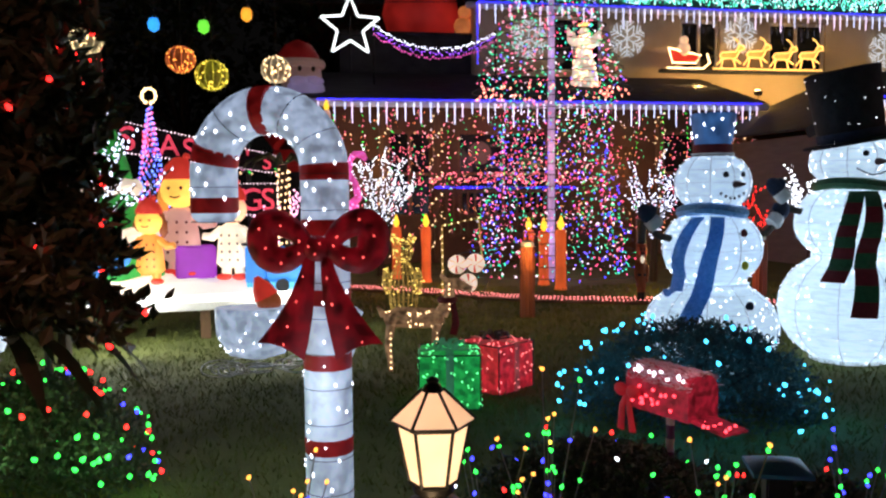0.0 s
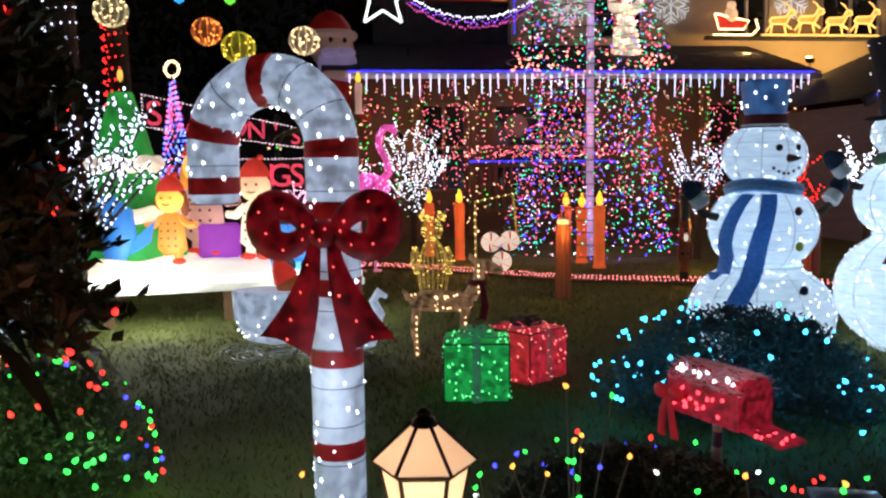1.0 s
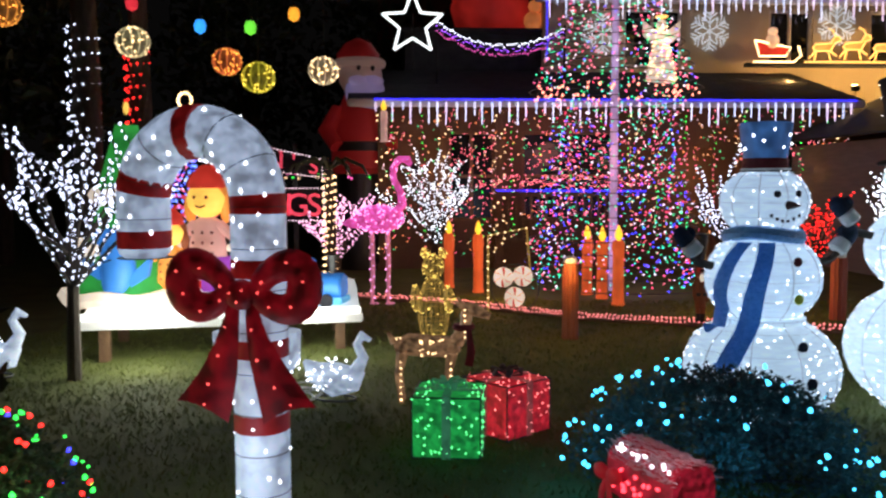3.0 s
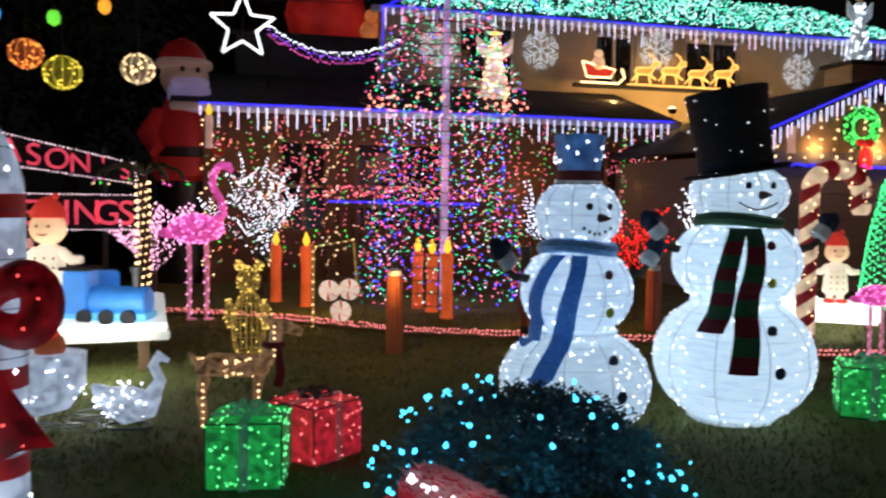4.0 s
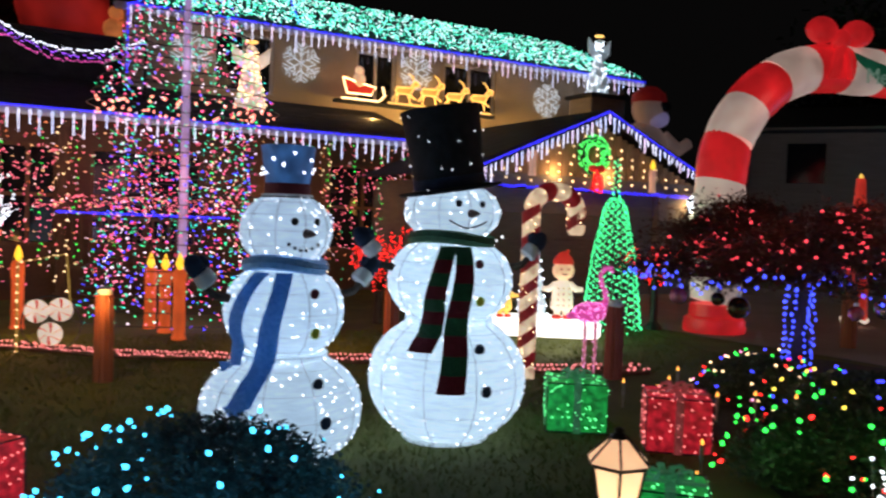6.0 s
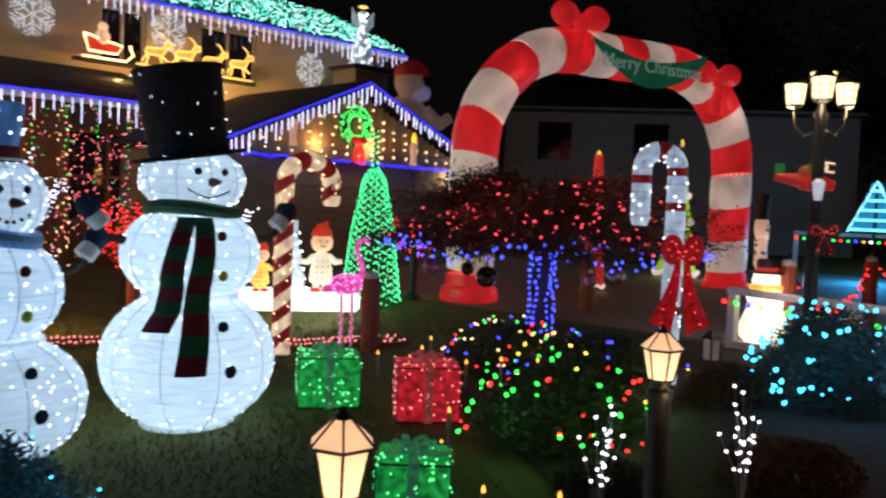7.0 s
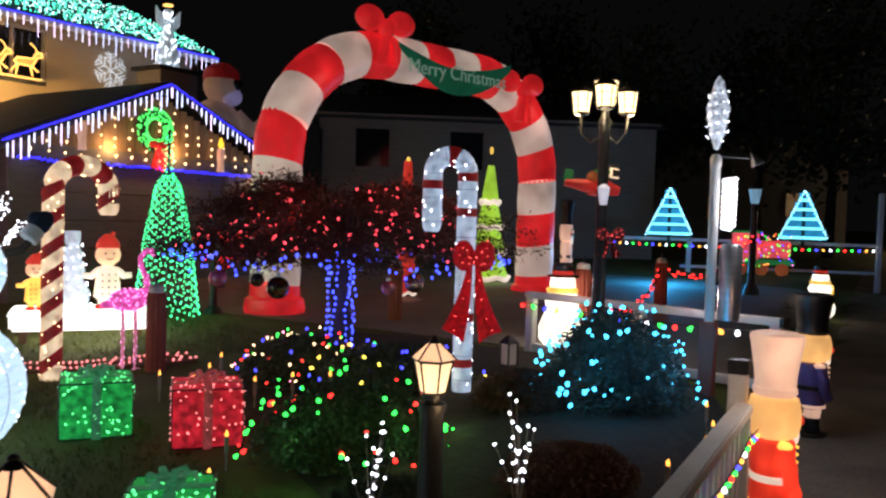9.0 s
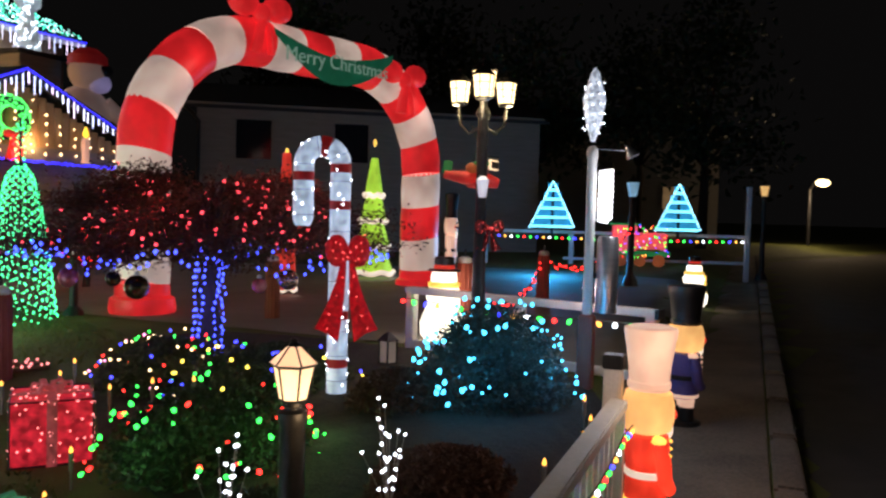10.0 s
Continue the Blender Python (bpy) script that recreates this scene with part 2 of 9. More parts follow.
def tube(bm, pts, r, n=8, flat=1.0, caps=True, lean=0.0):
    """A round bar along a line of points; r is one radius or one for each point."""
    pts = [Vector(p) for p in pts]
    rs = r if isinstance(r, (list, tuple)) else [r] * len(pts)
    up = Vector((0, 0, 1))
    rings, side = [], None
    for i, p in enumerate(pts):
        d = (pts[min(i + 1, len(pts) - 1)] - pts[max(i - 1, 0)]).normalized()
        if side is None:
            side = d.cross(up if abs(d.z) < 0.95 else Vector((0, 1, 0))).normalized()
        side = (side - d * side.dot(d)).normalized()
        other = d.cross(side)
        rings.append([bm.verts.new(p + rs[i] * (side * math.cos(2 * math.pi * k / n) + flat * other * math.sin(2 * math.pi * k / n)) + d * lean * math.cos(2 * math.pi * k / n)) for k in range(n)])
    for a, b in zip(rings, rings[1:]):
        for k in range(n):
            bm.faces.new((a[k], a[(k + 1) % n], b[(k + 1) % n], b[k]))
    if caps:
        for ring in (rings[0], rings[-1]):
            bm.faces.new(ring)
    return bm


def ball(bm, r, x=0, y=0, z=0, sx=1, sy=1, sz=1, u=16, v=10, m=None):
    m = m or Matrix()
    bmesh.ops.create_uvsphere(bm, u_segments=u, v_segments=v, radius=r, matrix=m @ Matrix.Translation((x, y, z)) @ Matrix.Diagonal((sx, sy, sz, 1)))
    return bm


OCTA_V = np.array([(1, 0, 0), (-1, 0, 0), (0, 1, 0), (0, -1, 0), (0, 0, 1.25), (0, 0, -1.25)], float)
OCTA_F = np.array([(0, 2, 4), (2, 1, 4), (1, 3, 4), (3, 0, 4), (2, 0, 5), (1, 2, 5), (3, 1, 5), (0, 3, 5)])


def string(name, pts, r, material, parent, label="", long=1.0):
    """Many small bulbs as one joined part."""
    pts = np.array([tuple(p) for p in pts], float).reshape(-1, 3)
    size = r * (0.8 + 0.4 * np.random.rand(len(pts), 1, 1))
    v = (pts[:, None, :] + OCTA_V[None] * np.array([1, 1, long]) * size).reshape(-1, 3)
    f = (OCTA_F[None] + 6 * np.arange(len(pts))[:, None, None]).reshape(-1, 3)
    me = bpy.data.meshes.new(name)
    me.from_pydata(v.tolist(), [], f.tolist())
    me.materials.append(material)
    ob = new(name, me)
    ob.parent = parent
    return tagged(ob, label, kind="stuff")


bulb_meshes = {}


def bulbs(pts, r, material, parent, name="bulb"):
    """Bulbs large enough to pick apart: each an object on one shared mesh."""
    key = (material.name, r)
    if key not in bulb_meshes:
        bm = bmesh.new()
        lathe(bm, [(0.01 * r, -r), (0.7 * r, -0.75 * r), (r, -0.1 * r), (0.75 * r, 0.8 * r), (0.3 * r, 1.4 * r), (0.02 * r, 1.6 * r)], 8)
        me = bpy.data.meshes.new("bulb")
        bm.to_mesh(me)
        bm.free()
        me.materials.append(material)
        me.polygons.foreach_set("use_smooth", [True] * len(me.polygons))
        bulb_meshes[key] = me
    for p in pts:
        share(name, bulb_meshes[key], pose(*p, rnd.uniform(-50, 50), rnd.uniform(-50, 50), rnd.uniform(0, 360)), parent)


def lamp(name, x, y, z, colour, watts, size=0.1):
    d = bpy.data.lights.new(name, "POINT")
    d.color, d.energy, d.shadow_soft_size = colour, watts, size
    ob = new(name, d)
    ob.location = (x, y, z)
    return ob


def along(pts, step):
    """Points at even steps along a line."""
    pts = [Vector(p) for p in pts]
    out, left = [], 0.0
    for a, b in zip(pts, pts[1:]):
        length = (b - a).length
        d = left
        while d < length:
            out.append(a.lerp(b, d / length))
            d += step
        left = d - length
    return out


def sag(a, b, drop, n=12):
    a, b = Vector(a), Vector(b)
    return [a.lerp(b, k / n) - Vector((0, 0, drop * 4 * (k / n) * (1 - k / n))) for k in range(n + 1)]


def step01(t):
    t = min(1.0, max(0.0, t))
    return t * t * (3 - 2 * t)


FENCE_P, FENCE_A = Vector((4.5, 2.83)), radians(23.5)


def street(x, y):
    """Distance from the front fence towards the street."""
    return (x - FENCE_P.x) * math.sin(FENCE_A) - (y - FENCE_P.y) * math.cos(FENCE_A)


def gnd(x, y):
    z = float(np.interp(x, [-30, -4, 0, 3, 4.4, 6, 8, 20, 60], [-0.1, -0.1, -0.1, 0, 0.02, 0.26, 0.28, 0.55, 0.7]))
    z += 0.1 * step01((y - 6) / 3) * (1 - step01((x - 3) / 3))
    e = street(x, y)
    path = float(np.interp(x, [-30, 8, 20, 60], [-0.09, -0.05, 0.2, 0.5]))
    z = z + (path - z) * step01((e + 0.5) / 0.5)
    if e > 1.02:
        z -= 0.13
    return z


def on(x, y, rz=0.0):
    """A pose on the ground."""
    return pose(x, y, gnd(x, y), 0, 0, rz)


# ---- ground ----
def grid_axis(a, b, near0, near1, fine, coarse):
    out, x = [], a
    while x < b:
        out.append(x)
        x += fine if near0 <= x < near1 else coarse
    return out + [b]


def make_ground():
    xs = [-600, -200, -80] + grid_axis(-30, 30, -6, 12, 0.25, 1.5) + [80, 200, 600]
    ys = [-600, -200, -80] + grid_axis(-20, 40, -1, 14, 0.25, 1.5) + [80, 200, 600]
    bm = bmesh.new()
    rows = [[bm.verts.new((x, y, gnd(max(-30, min(60, x)), y))) for x in xs] for y in ys]
    for a, b in zip(rows, rows[1:]):
        for k in range(len(xs) - 1):
            bm.faces.new((a[k], a[k + 1], b[k + 1], b[k]))
    ob = part("ground", bm, GRASS, None)
    tagged(ob, "damp green garden lawn sloping gently towards the street", "lawn", kind="structure")


def loft(name, left, right, material, lift, n=14, label="", category=""):
    """A sheet between two lines on the ground."""
    def dense(pts, count=60):
        pts = [Vector((*p, 0)) for p in pts]
        total = [0]
        for a, b in zip(pts, pts[1:]):
            total.append(total[-1] + (b - a).length)
        out = []
        for k in range(count + 1):
            s = total[-1] * k / count
            i = max(j for j in range(len(total)) if total[j] <= s + 1e-6)
            i = min(i, len(pts) - 2)
            out.append(pts[i].lerp(pts[i + 1], (s - total[i]) / (total[i + 1] - total[i])))
        return out
    bm = bmesh.new()
    rows = []
    for a, b in zip(dense(left), dense(right)):
        row = []
        for k in range(n + 1):
            p = a.lerp(b, k / n)
            row.append(bm.verts.new((p.x, p.y, gnd(p.x, p.y) + lift)))
        rows.append(row)
    for a, b in zip(rows, rows[1:]):
        for k in range(n):
            bm.faces.new((a[k], a[k + 1], b[k + 1], b[k]))
    ob = part(name, bm, material, None)
    return tagged(ob, label, category, kind="structure")


def from_fence(s, e):
    """A place s metres along the front fence and e metres towards the street."""
    return (FENCE_P.x + s * math.cos(FENCE_A) + e * math.sin(FENCE_A), FENCE_P.y + s * math.sin(FENCE_A) - e * math.cos(FENCE_A))


make_ground()
loft("driveway", [(8.35, 4.45), (7.95, 6.8), (7.3, 8.6), (6.7, 9.9), (6.3, 11.2), (6.4, 14.2)], [from_fence(12.5, 0.02), (16, 10), (15.5, 12), (13, 15), (10.5, 18), (9.2, 18.4)], CONCRETE, 0.012, 24,
     "smooth grey concrete driveway up to the garage", "driveway")
loft("pavement", [from_fence(s, 0.18) for s in (-14, 0, 12, 34)], [from_fence(s, 0.84) for s in (-14, 0, 12, 34)], PAVING, 0.012, 8, "worn concrete footpath beside the road", "footpath")
loft("road", [from_fence(s, 1.07) for s in (-20, 0, 12, 40)], [from_fence(s, 9.0) for s in (-20, 0, 12, 40)], ASPHALT, 0.012, 12, "dark empty asphalt road at night", "road")
loft("garden_bed", [(4.35, 3.0), (4.5, 4.6), (4.75, 6.2), (5.3, 7.6), (6.3, 8.6)], [(7.6, 4.1), (7.85, 4.9), (7.8, 6.6), (7.4, 7.9), (6.9, 8.7)], SOIL, 0.014, 14, "dark bark mulch garden bed with shrubs", "garden bed")
bm = bmesh.new()
for k in range(40):
    a, b = from_fence(-14 + k * 1.2, 0.95), from_fence(-14 + k * 1.2 + 1.19, 0.95)
    mid = ((a[0] + b[0]) / 2, (a[1] + b[1]) / 2)
    box(bm, 1.19, 0.18, 0.24, mid[0], mid[1], gnd(*mid) - 0.08, math.degrees(FENCE_A), 0.02)
tagged(part("kerb", bm, PAVING, None), "rounded concrete kerb between footpath and road", "kerb", kind="structure")


def make_grass():
    """Short blades over the lawn, as one object."""
    r = np.random.RandomState(3)
    n = 60000
    x, y = r.uniform(-5.5, 6.2, n), r.uniform(2.6, 11.5, n)
    keep = (np.array([street(a, b) for a, b in zip(x, y)]) < -0.25) & ~((x > 4.3) & (y < 8.2))
    x, y = x[keep], y[keep]
    z = np.array([gnd(a, b) for a, b in zip(x, y)])
    a, h, w = r.uniform(0, 6.28, len(x)), r.uniform(0.02, 0.05, len(x)), r.uniform(0.004, 0.008, len(x))
    lean = r.uniform(-0.03, 0.03, (len(x), 2))
    p = np.stack([x, y, z], -1)
    side = np.stack([np.cos(a) * w, np.sin(a) * w, 0 * a], -1)
    v = np.stack([p - side, p + side, p + np.stack([lean[:, 0], lean[:, 1], h], -1)], 1).reshape(-1, 3)
    me = bpy.data.meshes.new("grass")
    me.from_pydata(v.tolist(), [], np.arange(len(v)).reshape(-1, 3).tolist())
    me.materials.append(BLADE)
    tagged(new("grass", me), "short mown grass blades covering the lawn", "grass", kind="stuff")


make_grass()

# ---- house ----
HOUSE = pose(-3.98, 14.32, 0, 0, 0, 19.5)


def on_house(s, d, z, rz=0.0):
    return HOUSE @ pose(s, d, z, 0, 0, rz)


def icicles(parent, a, b, step=0.16, low=0.12, high=0.42):
    """A blue rope along an edge with hanging white icicle tubes of uneven length."""
    string("bulb_string", along([a, b], 0.05), 0.017, B_ROPE, parent, "blue rope light along the gutter")
    bm = bmesh.new()
    for p in along([a, b], step):
        h = rnd.uniform(low, high)
        x, y = p.x + rnd.uniform(-0.02, 0.02), p.y - 0.02
        lathe(bm, [(0.004, 0), (0.010, -0.02), (0.008, -h), (0.002, -h - 0.02)], 5, pose(x, y, p.z - 0.05))
    part("icicle_fringe", bm, B_ICE, parent, "white hanging icicle light tubes", "stuff", smooth=False)


def make_house():
    h = thing("house", "two-storey house covered in coloured lights at night", "house", HOUSE)
    z0 = 0.0
    # lower wall with openings for two windows and the door
    bm = bmesh.new()
    cuts = [(0.0, 1.35), (2.25, 2.75), (4.65, 5.55), (6.5, 7.0), (8.7, 9.2)]
    for a, b in cuts:
        box(bm, b - a, 0.2, 3.1, (a + b) / 2, 0.7, 1.55)
    for a, b in ((1.35, 2.25), (2.75, 4.65), (7.0, 8.7)):
        box(bm, b - a, 0.2, 0.9, (a + b) / 2, 0.7, 0.45)
        box(bm, b - a, 0.2, 0.5, (a + b) / 2, 0.7, 2.85)
    box(bm, 0.95, 0.2, 0.8, 6.025, 0.7, 2.7)
    pieces("wall", bm, WALL, h, "brown painted ground-floor wall")
    bm = bmesh.new()
    box(bm, 0.92, 0.06, 2.3, 6.025, 0.72, 1.15, bevel=0.01)
    for k in range(3):
        box(bm, 0.6, 0.03, 0.5, 6.025, 0.68, 0.5 + 0.7 * k, bevel=0.012)
    part("front_door", bm, WOOD, h, "panelled timber front door", smooth=False)
    for a, b in ((1.35, 2.25), (2.75, 4.65), (7.0, 8.7)):
        w = part("window", box(bmesh.new(), b - a, 0.03, 1.7, (a + b) / 2, 0.76, 1.75), GLASS_DARK, h, "dark window reflecting the lights", smooth=False)
        bm = bmesh.new()
        for x in (a + 0.03, (a + b) / 2, b - 0.03):
            box(bm, 0.06, 0.08, 1.7, x, 0.70, 1.75, bevel=0.008)
        for z in (0.93, 1.75, 2.57):
            box(bm, b - a, 0.075, 0.06, (a + b) / 2, 0.70, z, bevel=0.008)
        part("frame", bm, WOOD, w, smooth=False)
    # side and rear walls
    bm = bmesh.new()
    box(bm, 0.2, 7.0, 3.1, -0.1, 4.2, 1.55)
    box(bm, 16.5, 0.2, 6.6, 8.2, 7.7, 3.3)
    box(bm, 0.2, 5.0, 5.6, 16.5, 5.3, 2.8)
    pieces("wall", bm, WALL, h, "plain side and rear walls")
    # porch posts
    for s in (0.1, 1.25, 2.3, 4.85, 6.95, 8.9):
        bm = bmesh.new()
        box(bm, 0.14, 0.14, 3.0, s, 0.42, 1.5, bevel=0.012)
        box(bm, 0.2, 0.2, 0.12, s, 0.42, 0.06, bevel=0.01)
        box(bm, 0.19, 0.19, 0.1, s, 0.42, 2.93, bevel=0.01)
        part("porch_post", bm, WOOD, h, "square timber porch post wound with lights", smooth=False)
    # lower roof: a slope with courses
    bm = bmesh.new()
    rows = 14
    for k in range(rows):
        d0, d1 = -0.02 + 3.0 * k / rows, -0.02 + 3.0 * (k + 1) / rows
        z0, z1 = 3.12 + 0.9 * k / rows, 3.12 + 0.9 * (k + 1) / rows
        box(bm, 9.6, (d1 - d0) * 1.12, 0.035, 4.3, (d0 + d1) / 2, (z0 + z1) / 2 + 0.01 * (k % 2), 0, 0, 18.5)
    pieces("shingle_course", bm, ROOFING, h, "dark shingled porch roof")
    bm = bmesh.new()
    box(bm, 9.6, 0.12, 0.14, 4.3, -0.02, 3.06, bevel=0.03)
    part("gutter", bm, WHITEPAINT, h, "painted gutter")
    # upper storey, with windows set in it
    bm = bmesh.new()
    wins = [(5.35, 6.65), (8.6, 9.6), (10.9, 12.4)]
    edges = [3.6, *[v for w in wins for v in w], 16.6]
    for a, b in zip(edges[::2], edges[1::2]):
        box(bm, b - a, 0.2, 2.4, (a + b) / 2, 3.0, 4.5)
    for a, b in wins:
        box(bm, b - a, 0.2, 0.85, (a + b) / 2, 3.0, 3.72)
        box(bm, b - a, 0.2, 0.3, (a + b) / 2, 3.0, 5.55)
    box(bm, 0.2, 4.6, 2.4, 3.7, 5.4, 4.5)
    pieces("upper_wall", bm, UPPER, h, "cream upper-floor wall lit warm from below")
    for a, b in wins:
        w = part("window", box(bmesh.new(), b - a, 0.03, 1.26, (a + b) / 2, 3.05, 4.77), GLASS_DARK, h, "dark upper window", smooth=False)
        bm = bmesh.new()
        for x in (a + 0.03, (a + b) / 2, b - 0.03):
            box(bm, 0.06, 0.08, 1.26, x, 2.99, 4.77, bevel=0.008)
        for z in (4.17, 5.37):
            box(bm, b - a, 0.075, 0.06, (a + b) / 2, 2.99, z, bevel=0.008)
        part("frame", bm, WHITEPAINT, w, smooth=False)
    bm = bmesh.new()
    for k in range(10):
        d, z = 2.4 + 2.3 * (k + 0.5) / 10, 5.52 + 1.25 * (k + 0.5) / 10
        cut = 1.1 * max(0, k - 3) / 7
        box(bm, 13.6 - cut, 0.27, 0.035, 10.1 - cut / 2, d, z, 0, 0, 28.5)
    for k in range(6):
        box(bm, 12.0, 0.45, 0.03, 9.8, 4.9 + 0.4 * k, 6.7 - 0.22 * k, 0, 0, -28.5)
    pieces("shingle_course", bm, ROOFING, h, "dark shingled main roof")
    bm = bmesh.new()
    box(bm, 13.6, 0.12, 0.14, 10.1, 2.38, 5.47, bevel=0.03)
    part("gutter", bm, WHITEPAINT, h)
    # net of lights on the roof
    pts = []
    for _ in range(3400):
        k = rnd.random()
        top = 16.9 - 1.3 * max(0.0, k - 0.25) / 0.75
        pts.append((rnd.uniform(4.0, top), 2.4 + 2.25 * k, 5.60 + 1.23 * k + rnd.uniform(0, 0.05)))
    string("bulb_string", pts, 0.0175, B_ROOF, h, "dense green and white net lights on the roof")
    icicles(h, (0, -0.1, 3.12), (8.95, -0.1, 3.12))
    icicles(h, (6.4, 2.3, 5.53), (16.9, 2.3, 5.53), 0.17, 0.12, 0.45)
    icicles(h, (3.6, 2.3, 5.53), (6.3, 2.3, 5.53), 0.17, 0.12, 0.45)
    string("bulb_string", along([(3.55, 2.3, 4.2), (3.55, 2.3, 5.5), (6.4, 2.2, 6.8), (7.0, 2.3, 5.6)], 0.05), 0.017, B_ROPE, h)
    # window and post lights on the ground floor
    reds, warms, greens = [], [], []
    for s in (0.1, 1.25, 2.3, 4.85, 6.95, 8.9):
        for k in range(34):
            a = k * 1.3
            warms.append((s + 0.1 * math.cos(a), 0.42 + 0.1 * math.sin(a), 0.15 + k * 0.085))
    for a, b in ((1.35, 2.25), (2.75, 4.65), (7.0, 8.7)):
        for _ in range(90):
            reds.append((rnd.uniform(a, b), 0.62 + rnd.uniform(-0.03, 0.0), rnd.uniform(0.95, 2.6)))
    for s in np.arange(0.3, 9.0, 0.55):
        for k in range(24):
            (reds if rnd.random() < 0.6 else greens).append((s + rnd.uniform(-0.04, 0.04), 0.2 + rnd.uniform(-0.05, 0.05), 2.95 - k * 0.1))
    mixed = []
    for _ in range(900):
        mixed.append((rnd.uniform(0.1, 9.0), rnd.uniform(0.05, 0.5), rnd.uniform(0.3, 2.95)))
    string("bulb_string", mixed, 0.012, B_PORCH, h, "scattered warm, pink and green porch bulbs")
    string("bulb_string", warms, 0.016, B_WARM, h, "warm string lights round the porch posts")
    string("bulb_string", reds, 0.0125, B_CURTAIN, h, "pink-red curtain lights across the porch")
    string("bulb_string", greens, 0.0125, B_GREEN, h, "green lights of the porch curtain")
    # rail with red and blue strings
    bm = bmesh.new()
    for s in np.arange(2.3, 5.0, 0.14):
        box(bm, 0.04, 0.04, 0.85, s, 0.15, 0.95)
    for z in (0.55, 1.4):
        box(bm, 2.8, 0.07, 0.07, 3.6, 0.15, z, bevel=0.01)
    pieces("porch_rail", bm, WOOD, h, "timber porch rail hung with lights")
    string("bulb_string", along([(2.2, 0.1, 1.48), (5.0, 0.1, 1.46)], 0.045), 0.018, B_ROPE, h)
    string("bulb_string", [(p.x, p.y - 0.02, p.z + 0.2 + rnd.uniform(-0.12, 0.1)) for p in along([(2.1, 0.1, 1.46), (5.1, 0.1, 1.46)], 0.022)], 0.0125, B_CURTAIN, h)
    return h


house = make_house()


def make_garage():
    g = thing("garage", "attached garage with a lit gable facing the drive", "garage", HOUSE)
    s0, s1, d = 8.1, 13.15, -3.18
    bm = bmesh.new()
    for a, b in ((s0, s0 + 0.45), (s1 - 0.95, s1)):
        box(bm, b - a, 0.2, 2.3, (a + b) / 2, d + 0.1, 1.15)
    box(bm, s1 - s0, 0.2, 0.2, (s0 + s1) / 2, d + 0.1, 2.3)
    part("wall", bm, GREYWALL, g, "grey garage front wall", smooth=False)
    # gable boards, each on its own
    bm = bmesh.new()
    n = 34
    for k in range(n):
        a = s0 + (s1 - s0) * k / n
        mid = a + (s1 - s0) / n / 2
        top = 3.42 - abs(mid - 10.6) * 0.42
        box(bm, (s1 - s0) / n - 0.012, 0.04, top - 2.2, mid, d + 0.03 + 0.006 * (k % 2), (top + 2.2) / 2)
    pieces("gable_board", bm, GABLE, g, "upright timber gable board")
    bm = bmesh.new()
    for k in range(5):
        box(bm, s1 - s0 - 1.45, 0.05, 0.42, (s0 + s1) / 2 - 0.25, d + 0.16, 0.22 + 0.43 * k, bevel=0.012)
    pieces("garage_door_panel", bm, GREYWALL, g, "closed grey sectional garage door")
    bm = bmesh.new()
    box(bm, 0.2, 3.8, 2.3, s0 + 0.1, d + 2.0, 1.15)
    box(bm, 0.2, 6.2, 2.3, s1 - 0.1, d + 3.2, 1.15)
    part("wall", bm, GREYWALL, g, smooth=False)
    bm = bmesh.new()
    for side in (-1, 1):
        for k in range(8):
            f = (k + 0.5) / 8
            box(bm, 0.4, 4.0, 0.035, 10.6 + side * (2.95 * f), d + 1.75, 3.58 - 1.22 * f, 0, 0, 0, side * 22.5)
        box(bm, 3.2, 0.06, 0.18, 10.6 + side * 1.475, d - 0.28, 2.9, 0, 0.015, 0, side * 22.5)
    pieces("shingle_course", bm, ROOFING, g, "dark shingled garage roof")
    icicles(g, (10.6, d - 0.34, 3.55), (13.4, d - 0.34, 2.37), 0.11, 0.08, 0.3)
    icicles(g, (10.6, d - 0.34, 3.55), (7.8, d - 0.34, 2.37), 0.11, 0.08, 0.3)
    string("bulb_string", [(p.x, p.y, p.z + rnd.uniform(-0.02, 0.02)) for p in along([(8.2, d - 0.06, 2.18), (13.1, d - 0.06, 2.16)], 0.045)], 0.019, B_ROPE, g)
    pts = []
    for s in np.arange(8.4, 13.0, 0.28):
        top = 3.3 - abs(s - 10.6) * 0.42
        for z in np.arange(2.3, top, 0.16):
            pts.append((s + rnd.uniform(-0.03, 0.03), d - 0.02, z + rnd.uniform(-0.03, 0.03)))
    string("bulb_string", pts, 0.02, B_WARM, g, "warm curtain lights on the gable")
    for s, z in ((9.7, 2.45), (10.9, 2.45), (12.9, 2.0)):
        ob = lamp("gable_glow", 0, 0, 0, (1, 0.55, 0.18), 9, 0.05)
        ob.matrix_basis = on_house(s, d - 0.12, z)
    return g


make_garage()


